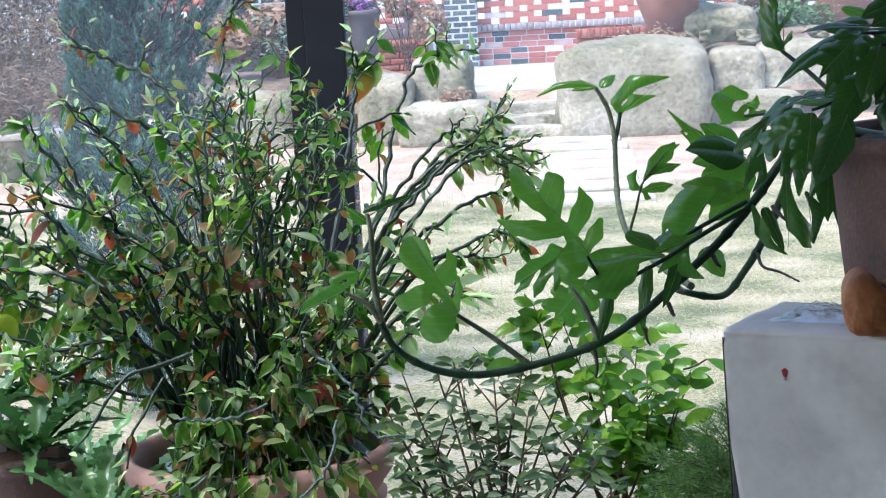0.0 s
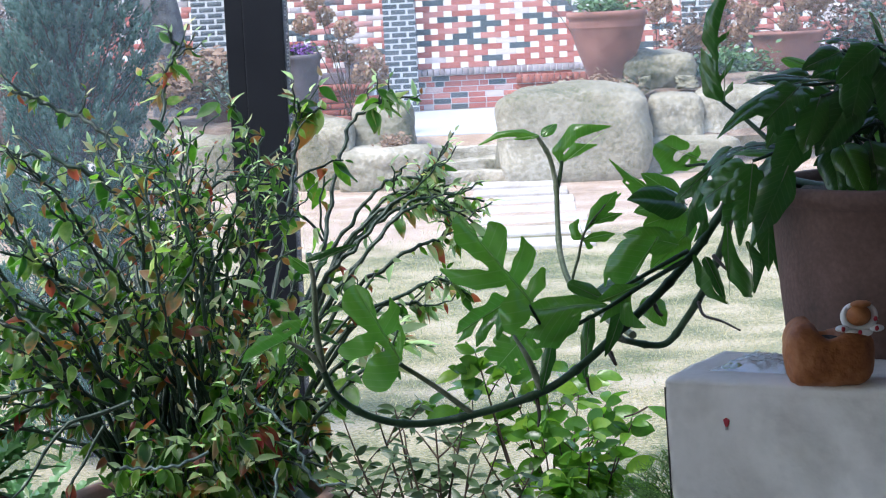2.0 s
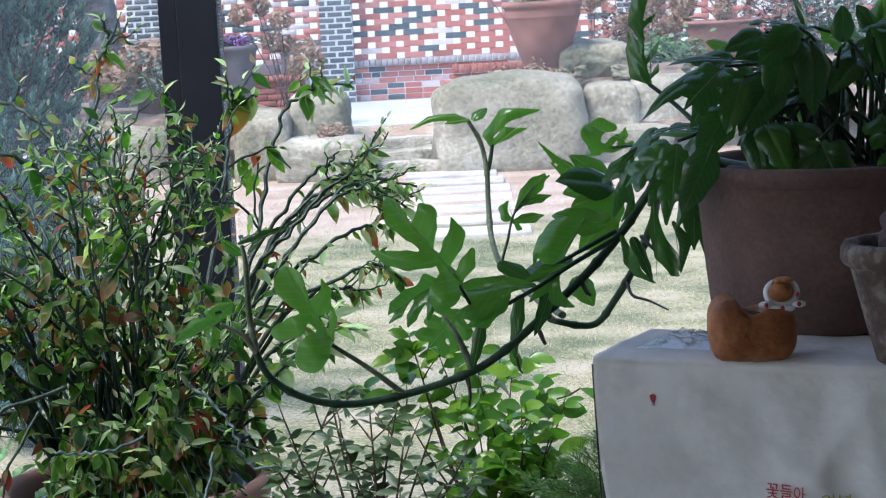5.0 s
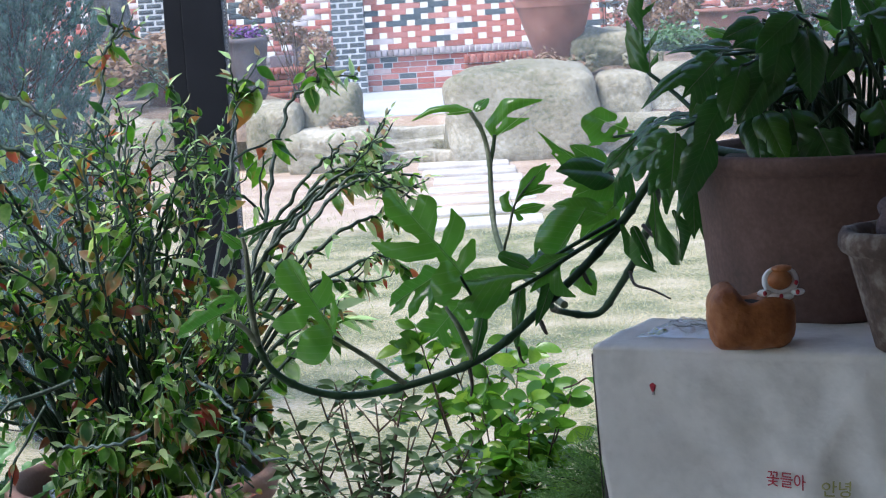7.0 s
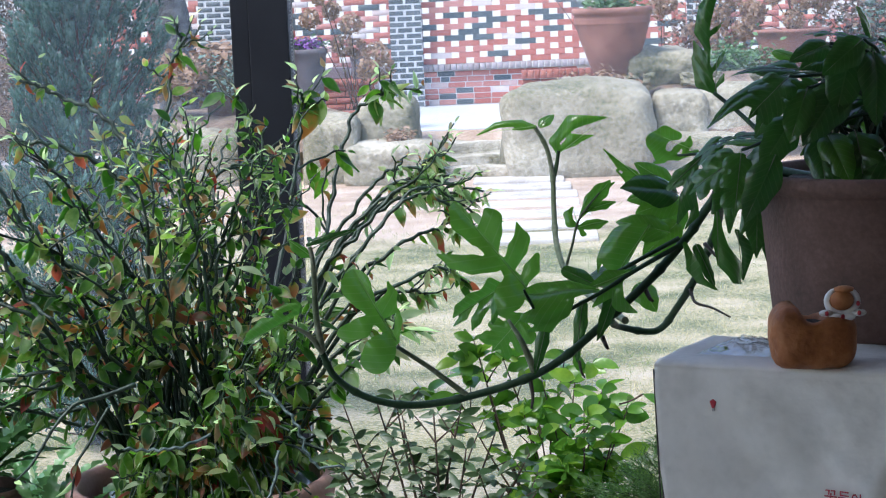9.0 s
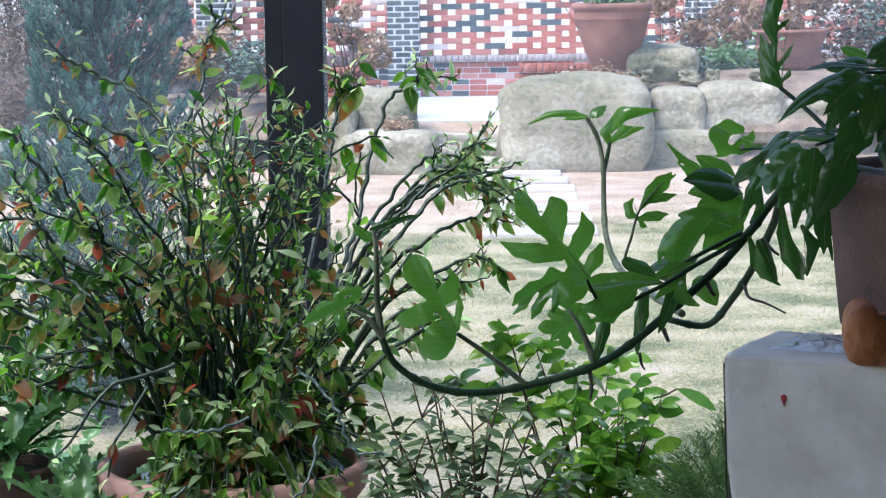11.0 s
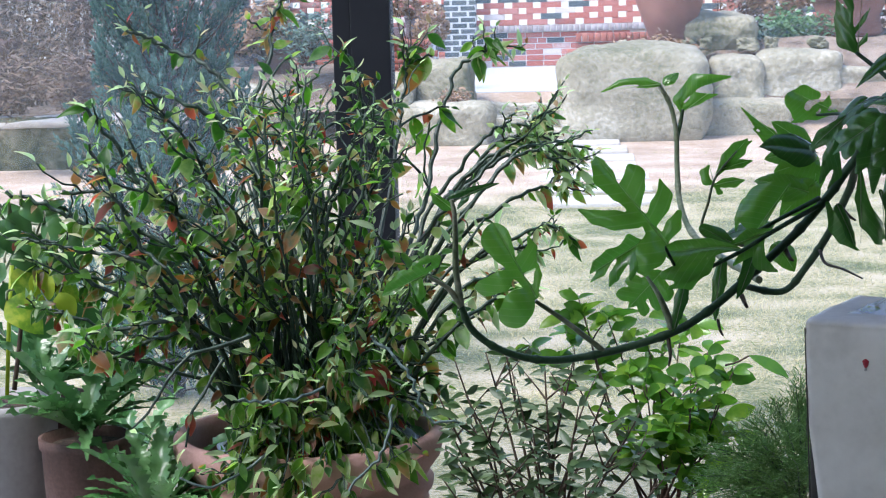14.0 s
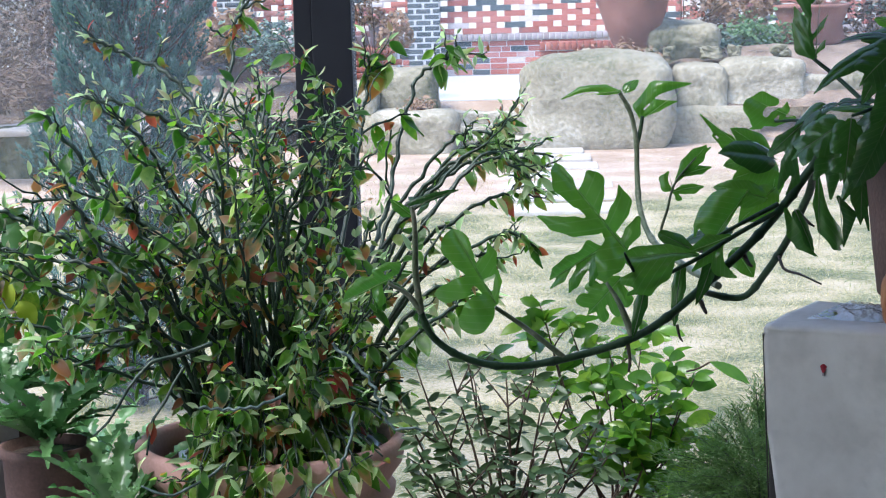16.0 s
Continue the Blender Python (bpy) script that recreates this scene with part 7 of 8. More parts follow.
def clay_figure():
    """A hollow clay planter with a plain round bonneted knob on its rim, all one piece."""
    bm = bmesh.new()
    o = Vector((0.553, 1.515, TOP))
    bmesh.ops.create_uvsphere(bm, u_segments=56, v_segments=36, radius=1)
    for v in bm.verts:
        p = v.co.copy()
        q = p / (abs(p.x) ** 4 + abs(p.y) ** 4 + abs(p.z) ** 4.5) ** (1 / 4.2)
        x, y, z = q.x * 0.062, q.y * 0.047, 0.036 + q.z * 0.0365
        top = max(0.0, q.z)
        z += top * (0.02 * math.exp(-((x + 0.04) / 0.024) ** 4) + 0.003 * math.exp(-((x - 0.04) / 0.026) ** 4))
        z -= top ** 3 * 0.03 * math.exp(-(((x + 0.003) / 0.018) ** 2 + (y / 0.03) ** 2) ** 2)
        x *= 0.93 + 0.07 * min(1, z / 0.05)
        n = 0.002 * noise.noise(Vector((x, y, z)) * 45) + 0.001 * noise.noise(Vector((x, y, z)) * 110)
        v.co = o + Vector((x + n, y + n, max(0.0, z + n)))
    bmesh.ops.create_icosphere(bm, subdivisions=3, radius=0.0165, matrix=Matrix.Translation(o + Vector((0.040, -0.022, 0.096))) @ Matrix.Diagonal((1.05, 0.8, 0.88, 1)))
    bmesh.ops.create_icosphere(bm, subdivisions=2, radius=0.012, matrix=Matrix.Translation(o + Vector((0.043, -0.024, 0.112))) @ Matrix.Diagonal((1.25, 0.8, 0.45, 1)))
    n_clay = len(bm.faces)
    bm.faces.ensure_lookup_table()
    ring = [o + Vector((0.041, -0.018, 0.095)) + Vector((0.0205 * math.cos(a), 0.0, 0.0175 * math.sin(a))) for a in [radians(118 + 304 * k / 28) for k in range(29)]]
    tube(bm, ring, [0.003 + 0.0035 * math.sin(k / 28 * math.pi) ** 0.7 for k in range(29)], 9)
    for dx, dz, s in ((-0.025, -0.021, 1.0), (-0.011, -0.0265, 1.05), (0.006, -0.0275, 1.05), (0.022, -0.022, 1.0)):
        bmesh.ops.create_icosphere(bm, subdivisions=2, radius=0.0085 * s, matrix=Matrix.Translation(o + Vector((0.042 + dx, -0.026, 0.1 + dz))) @ Matrix.Diagonal((1.2, 0.7, 0.6, 1)))
    n_white = len(bm.faces)
    for dx, dz in ((-0.0245, -0.021), (-0.002, -0.0262), (0.021, -0.0215), (0.0195, -0.008)):
        bmesh.ops.create_icosphere(bm, subdivisions=2, radius=0.0034, matrix=Matrix.Translation(o + Vector((0.042 + dx, -0.0315, 0.1 + dz))) @ Matrix.Diagonal((0.85, 0.5, 1.1, 1)))
    n_red = len(bm.faces)
    # Dark flattened ball added in place of the shade inside the opening
    bmesh.ops.create_icosphere(bm, subdivisions=3, radius=0.02, matrix=Matrix.Translation(o + Vector((-0.003, -0.008, 0.0625))) @ Matrix.Diagonal((0.95, 1.2, 0.25, 1)))
    for k, fc in enumerate(bm.faces):
        fc.material_index = 0 if k < n_clay else 1 if k < n_white else 2 if k < n_red else 3
        fc.smooth = True
    ob = part("clay_figure", bm, m_clay)
    ob.data.materials.append(m_bonnet)
    ob.data.materials.append(m_red)
    ob.data.materials.append(m_soil)
    return tagged(ob, "orange clay planter figure with a white spotted bonnet", "figurine")


clay_figure()


def plastic_bag():
    bag = thing("plastic_bag", "crumpled clear plastic bag lying on the cloth", "plastic bag", CORNER @ Vector((0.1, 0.1, TOP)))
    bm = bmesh.new()
    g = []
    for j in range(37):
        row = []
        for i in range(57):
            u, v = i / 56, j / 36
            e = min(1, 5 * min(u, 1 - u, v, 1 - v))
            z = TOP + 0.004 + 0.62 * e * (0.012 + 0.008 * noise.fractal((u * 5, v * 4, 7), 1, 2, 3) + 0.012 * (0.5 - abs(noise.noise((u * 9 + v * 4, v * 7, 2)))) + 0.007 * (0.5 - abs(noise.noise((u * 22, v * 17 + u * 6, 5)))))
            row.append(bm.verts.new((0.045 + 0.13 * u + 0.01 * v, 0.055 + 0.125 * v + 0.012 * noise.noise((u * 3, 0, 1)), max(z, TOP + 0.003))))
        g.append(row)
    for a, b in zip(g, g[1:]):
        for i in range(56):
            bm.faces.new((a[i], a[i + 1], b[i + 1], b[i])).smooth = True
    part("film", turned(bm), m_film, bag)
    bm = bmesh.new()
    for k in range(9):
        bmesh.ops.create_icosphere(bm, subdivisions=1, radius=0.0055, matrix=Matrix.Translation((0.064 + 0.005 * (k % 4), 0.075 + 0.007 * (k // 4), TOP + 0.0065 + 0.002 * (k % 2))) @ Matrix.Diagonal((1.4, 1, 0.6, 1)))
    part("contents", turned(smooth(bm)), m_yellow, bag, "small pale yellow seeds")


plastic_bag()


def old_pot():
    c = Vector((0.772, 1.43, TOP))
    pot = thing("old_clay_pot", "old lime-crusted clay pot with a thick rim", "plant pot", c)
    prof = [(0.0, 0.0), (0.056, 0.0), (0.06, 0.004), (0.074, 0.06), (0.091, 0.132), (0.101, 0.138), (0.106, 0.148), (0.105, 0.16), (0.099, 0.168),
            (0.088, 0.168), (0.083, 0.158), (0.08, 0.14), (0.0, 0.14)]
    bm = lathe(prof, c, 56)
    for v in bm.verts:
        v.co += 0.0016 * noise.noise_vector(v.co * 45)
    part("pot_body", bm, m_old, pot)
    part("soil", lathe([(0.0, 0.141), (0.081, 0.142), (0.07, 0.148), (0.0, 0.15)], c, 24), m_soil, pot)
    cactus = thing("cactus", "lumpy dark purplish cactus in an old clay pot", "cactus", c + Vector((0, 0, 0.15)))
    m_cactus = mat("purple_cactus", [(0.03, 0.02, 0.025), (0.07, 0.045, 0.055), (0.12, 0.085, 0.09)], 0.9, 30, 150, 0.9)
    for k, (dx, dz, r) in enumerate(((-0.03, 0.165, 0.024), (-0.028, 0.19, 0.02), (0.0, 0.175, 0.028), (0.004, 0.205, 0.022), (0.03, 0.18, 0.026), (0.02, 0.21, 0.018))):
        bm = bmesh.new()
        bmesh.ops.create_icosphere(bm, subdivisions=3, radius=r, matrix=Matrix.Translation(c + Vector((dx, 0.01 * math.sin(k * 2), dz))) @ Matrix.Diagonal((1, 1, 1.1, 1)))
        for v in bm.verts:
            v.co += 0.004 * noise.noise_vector(v.co * 60)
        part("lobe", smooth(bm), m_cactus, cactus)
    tag = tagged(part("plant_label", box(c + Vector((0.008, -0.03, 0.17)), c + Vector((0.034, -0.028, 0.245)), 0.0005), m_plaster), "white plastic plant label in a pot", "plant label")
    part("print_bar", box(c + Vector((0.014, -0.0306, 0.215)), c + Vector((0.029, -0.0302, 0.219))), m_dark_wood, tag)


old_pot()


# ---- Plants between the bowl and the window ----
def leafy_shrub(name, base, tips, leaf_meshes, material, label, seed, per=14, size=1.0, thick=0.005, frm=0.3, mass_mat=None, keep=300, group="", twigs=3, whorl=5, hang=-0.2, reach=0.09):
    """Woody stems from one foot with short side twigs; leaves stand along both, and in whorls at their ends."""
    rnd = random.Random(seed)
    plant = thing(name, label, "shrub", base, group)
    b = Vector(base)
    mass, made = Mass(), [0]

    def leaf(q, way, scale):
        m = aim(q, way, Vector((rnd.gauss(0, 0.7), rnd.gauss(-0.6, 0.7), 0.7)), size * scale)
        if made[0] < keep:
            leaf_part("leaf", rnd.choice(leaf_meshes), material, plant, m)
            made[0] += 1
        else:
            mass.add(rnd.choice(leaf_meshes), m)

    def shoot(points, r, count, start):
        pts = curve_points(points, 16)
        part("stem", tube(bmesh.new(), pts, [r * (1 - 0.045 * k) for k in range(16)], 6), m_twig, plant)
        for k in range(count):
            i = min(14, int((start + (1 - start) * rnd.random() ** 0.8) * 15))
            d = (pts[i + 1] - pts[i]).normalized()
            leaf(pts[i], d * 0.6 + away(rnd, rnd.uniform(-0.6, 0.6) + hang), rnd.uniform(0.6, 1.1))
        d = (pts[-1] - pts[-3]).normalized()
        turn = rnd.uniform(0, 6)
        for k in range(whorl):
            side = Vector((math.cos(turn + 2.4 * k), math.sin(turn + 2.4 * k), rnd.uniform(-0.4, 0.4)))
            leaf(pts[-1 - k % 2], d * 0.5 + side + Vector((0, 0, hang)), rnd.uniform(0.7, 1.15))
        return pts

    for tip in tips:
        t = Vector(tip)
        mid = b.lerp(t, 0.5) + Vector((rnd.uniform(-0.03, 0.03), rnd.uniform(-0.03, 0.03), 0.03))
        pts = shoot([b + Vector((rnd.uniform(-0.05, 0.05), rnd.uniform(-0.05, 0.05), 0)), mid, t], thick, per, frm)
        for k in range(twigs):
            i = rnd.randint(int(15 * frm), 13)
            d = (pts[i + 1] - pts[i]).normalized() * 0.6 + away(rnd, rnd.uniform(-0.1, 0.6))
            q = pts[i] + d * reach * rnd.uniform(0.5, 1.1)
            shoot([pts[i], pts[i].lerp(q, 0.5) + away(rnd, 0) * 0.006, q], thick * 0.5, 3, 0.4)
    if mass.n:
        mass.link("foliage", mass_mat or material, plant)
    return plant


LEMON = [blade(0.088 * s, 0.046 * s, c, 0.3, 7, 0.6, 0.46, 0.02, "leaf", 90 + k) for k, (s, c) in enumerate(((1, 0.2), (0.8, 0.35), (1.1, 0.1), (0.65, 0.25)))]
lem = (0.202, 3.500, -0.005)
planter = thing("shrub_planter", "terracotta pot half hidden behind foliage", "plant pot", (lem[0] - 0.02, 3.5, FLOOR))
part("pot_body", lathe([(0.0, 0.0), (0.11, 0.0), (0.15, 0.24), (0.16, 0.245), (0.16, 0.275), (0.145, 0.275), (0.14, 0.24), (0.0, 0.24)], (lem[0] - 0.02, 3.5, FLOOR), 40), m_terra, planter)
leafy_shrub("citrus_shrub", (lem[0] - 0.02, 3.5, FLOOR + 0.24),
            [(0.302, 3.500, 0.347), (0.359, 3.480, 0.302), (0.324, 3.450, 0.249), (0.288, 3.520, 0.208), (0.241, 3.600, 0.358), (0.160, 3.600, 0.360), (0.067, 3.650, 0.408), (0.013, 3.600, 0.418), (0.000, 3.620, 0.457),
             (-0.044, 3.600, 0.323), (0.115, 3.500, 0.297), (0.231, 3.450, 0.197), (0.309, 3.450, 0.155), (0.175, 3.400, 0.155), (0.086, 3.500, 0.189), (0.152, 3.420, 0.286), (0.256, 3.400, 0.314), (0.292, 3.420, 0.081), (0.219, 3.700, 0.396)],
            LEMON, m_lemon, "citrus shrub with glossy bright yellow-green leaves", 5, 4, 0.8, 0.0042, frm=0.5, twigs=2, whorl=5, hang=-0.15, mass_mat=m_lemon_mass)
tip = thing("citrus_twig", "single citrus leaf on a thin twig", "leafy twig", (0.368, 3.500, 0.312))
part("stem", tube(bmesh.new(), curve_points([(0.341, 3.500, 0.312), (0.368, 3.500, 0.319), (0.397, 3.500, 0.334)], 8), [0.0025] * 8, 5), m_twig, tip)
leaf_part("leaf", blade(0.105, 0.036, 0.2, 0.25, 7, 0.7, 0.5, 0.02, "leaf", 7), m_lemon, tip, aim((0.397, 3.500, 0.334), Vector((0.485, 3.460, 0.303)) - Vector((0.397, 3.500, 0.334)), (0, -0.7, 1)))

OLIVE = [blade(0.062 * s, 0.021 * s, c, 0.3, 5, 0.9, 0.45, 0.02, "leaf", 190 + k) for k, (s, c) in enumerate(((1, 0.1), (0.8, 0.25), (1.15, 0.05)))]
ol = (-0.073, 3.100, 0.100)
leafy_shrub("olive_shrub", (ol[0], 3.1, FLOOR + 0.15),
            [(-0.273, 3.100, 0.410), (-0.246, 3.000, 0.355), (-0.207, 3.150, 0.418), (-0.162, 3.100, 0.433), (-0.138, 3.050, 0.355), (-0.077, 3.100, 0.393), (-0.015, 3.100, 0.404), (-0.005, 3.000, 0.325), (0.057, 3.100, 0.340),
             (-0.273, 3.000, 0.257), (-0.200, 3.000, 0.280), (-0.102, 2.950, 0.277), (-0.019, 2.950, 0.238), (0.077, 3.000, 0.237), (-0.297, 2.950, 0.183), (-0.187, 2.920, 0.200), (0.039, 2.950, 0.176), (0.129, 3.100, 0.288), (-0.042, 3.200, 0.322),
             (0.140, 3.100, 0.200), (-0.313, 3.100, 0.336), (0.172, 3.000, 0.161)],
            OLIVE, m_olive, "thin brown-stemmed shrub with narrow dull green leaves", 8, 10, 0.72, 0.0052, frm=0.35, mass_mat=m_olive_mass, twigs=4, whorl=3, hang=-0.35, reach=0.1)
planter = thing("shrub_planter", "clay pot half hidden behind foliage", "plant pot", (ol[0], 3.1, FLOOR))
part("pot_body", lathe([(0.0, 0.0), (0.1, 0.0), (0.13, 0.13), (0.14, 0.135), (0.14, 0.16), (0.125, 0.16), (0.12, 0.14), (0.0, 0.14)], (ol[0], 3.1, FLOOR), 40), m_terra_dark, planter)


def fern(base, tips, seed, label):
    """Feathery plumes of hair-fine needles."""
    rnd = random.Random(seed)
    b = Vector(base)
    plant = thing("plume_fern", label, "fern", b)
    needle = [blade(0.022, 0.0019, 0.1, 0.0, 2, 1, 0.4, name="needle"), blade(0.015, 0.0018, -0.1, 0.0, 2, 1, 0.4, name="needle")]
    mass = Mass()
    for t in tips:
        t = Vector(t)
        pts = curve_points([b + away(rnd, 0) * 0.03, b.lerp(t, 0.55) + Vector((0, 0, 0.05)), t], 22)
        part("stem", tube(bmesh.new(), pts, [0.0026 - 0.00009 * k for k in range(22)], 5), m_stem, plant)
        for k in range(380):
            u = 0.25 + 0.75 * rnd.random()
            i = min(20, int(u * 21))
            d = (pts[i + 1] - pts[i]).normalized()
            q = pts[i].lerp(pts[i + 1], rnd.random()) + Vector((rnd.gauss(0, 1), rnd.gauss(0, 1), rnd.gauss(0, 1))) * 0.011
            mass.add(rnd.choice(needle), aim(q, d * 0.9 + away(rnd, rnd.uniform(-0.5, 0.7)) * 0.8, away(rnd, 0.5), rnd.uniform(0.7, 1.3)))
    mass.link("foliage", m_fern, plant)


fb = (0.449, 2.900, 0.119)
rnd = random.Random(31)
tips = [(0.446, 2.900, 0.384), (0.401, 2.850, 0.360), (0.366, 2.850, 0.337), (0.319, 2.850, 0.302), (0.272, 2.850, 0.267), (0.234, 2.800, 0.221), (0.414, 2.750, 0.322), (0.368, 2.750, 0.288), (0.322, 2.750, 0.243),
        (0.276, 2.750, 0.220), (0.486, 3.000, 0.338), (0.456, 2.950, 0.301), (0.210, 2.800, 0.186), (0.419, 2.700, 0.276), (0.374, 2.700, 0.231), (0.318, 2.700, 0.209)]
tips += [Vector(tips[k % 16]) + Vector((rnd.uniform(-0.05, 0.05), rnd.uniform(-0.04, 0.06), rnd.uniform(-0.06, 0.02))) for k in range(26)]
fern((fb[0] + 0.02, 2.95, fb[2] - 0.08), tips, 3, "feathery bright green asparagus fern by the table")
planter = thing("shrub_planter", "plain clay pot under a feathery fern", "plant pot", (fb[0] + 0.02, 2.95, FLOOR))
part("pot_body", lathe([(0.0, 0.0), (0.09, 0.0), (0.12, fb[2] - FLOOR - 0.1), (0.125, fb[2] - FLOOR - 0.075), (0.11, fb[2] - FLOOR - 0.075), (0.1, fb[2] - FLOOR - 0.1), (0.0, fb[2] - FLOOR - 0.1)], (fb[0] + 0.02, 2.95, FLOOR), 36), m_terra, planter)


def toothed(length, width, teeth, curl, seed):
    """A long strap leaf with coarsely toothed, wavy edges."""
    rnd = random.Random(seed)
    bm = bmesh.new()
    n, prev = teeth * 4, None
    for k in range(n + 1):
        u = k / n
        w = width / 2 * math.sin(min(1, u / 0.5) * math.pi / 2) ** 0.6 * max(0.05, 1 - max(0, (u - 0.55) / 0.47) ** 2.2)
        ph = (u * teeth) % 1
        w *= 0.62 + 0.48 * ph
        z = -curl * length * u * u
        wv = 0.2 * width * math.sin(u * 24 + seed) * u
        row = [bm.verts.new((u * length + 0.12 * w * abs(c), w * c, z + 0.5 * w * abs(c) + wv * c)) for c in (-1, -0.5, 0, 0.5, 1)]
        if prev:
            for j in range(4):
                bm.faces.new((prev[j], row[j], row[j + 1], prev[j + 1])).smooth = True
        prev = row
    me = bpy.data.meshes.new("leaf")
    bm.to_mesh(me)
    bm.free()
    return me


TOOTHED = [toothed(0.25 * s, w, 12, c, k) for k, (s, w, c) in enumerate(((1, 0.06, 0.45), (0.8, 0.05, 0.8), (1.1, 0.07, 0.25), (0.7, 0.055, 1.1)))]


def toothed_plant(base, seed, count, label, size=1.0):
    rnd = random.Random(seed)
    plant = thing("toothed_fern", label, "potted plant", base)
    for k in range(count):
        a = rnd.uniform(0, 2 * math.pi)
        steep = rnd.uniform(0.1, 1.0) ** 0.7 * 2.6
        m = aim(Vector(base) + Vector((math.cos(a), math.sin(a), 0)) * 0.04 * rnd.random(), (math.cos(a), math.sin(a), steep), (-0.3 * math.cos(a), -0.3 * math.sin(a), 1), size * rnd.uniform(0.6, 1.1))
        leaf_part("leaf", rnd.choice(TOOTHED), m_lettuce, plant, m)


for px, seed, n, size, label in (((-1.134, 3.250, 0.229), 3, 34, 0.95, "toothed light green leaves arching from a clay pot"), ((-0.93, 3.050, 0.085), 4, 34, 0.85, "upright light green toothed leaves"),
                                 ((-1.264, 3.450, 0.288), 5, 22, 1.05, "grey-green toothed leaves arching over a planter"), ((-1.165, 3.800, 0.0), 6, 24, 0.9, "light green toothed leaves near the window")):
    toothed_plant((px[0], px[1], px[2] + 0.005), seed, n, label, size)
for px, r, mt, label in (((-1.132, 3.250, 0.222), 0.105, m_terra_dark, "brown clay pot of toothed ferns"), ((-1.347, 3.350, 0.290), 0.13, m_grey_pot, "smooth pale grey planter with bark mulch"),
                         ((-0.93, 3.050, 0.08), 0.07, m_terra_dark, "clay pot of light green ferns"), ((-1.167, 3.800, -0.02), 0.12, m_terra, "clay pot by the window"), ((-1.265, 3.450, 0.275), 0.1, m_terra_dark, "dark clay pot behind ferns")):
    h = px[2] - FLOOR
    c = (px[0], px[1], FLOOR)
    pot = thing("fern_pot", label, "plant pot", c)
    part("pot_body", lathe([(0.0, 0.0), (r * 0.72, 0.0), (r * 0.75, 0.005), (r * 0.97, h - 0.03), (r * 1.02, h - 0.025), (r * 1.03, h), (r * 0.94, h), (r * 0.9, h - 0.03), (0.0, h - 0.03)], c, 44), mt, pot)
    part("soil", lathe([(0.0, h - 0.029), (r * 0.89, h - 0.028), (r * 0.8, h - 0.02), (0.0, h - 0.018)], c, 24), m_soil, pot)


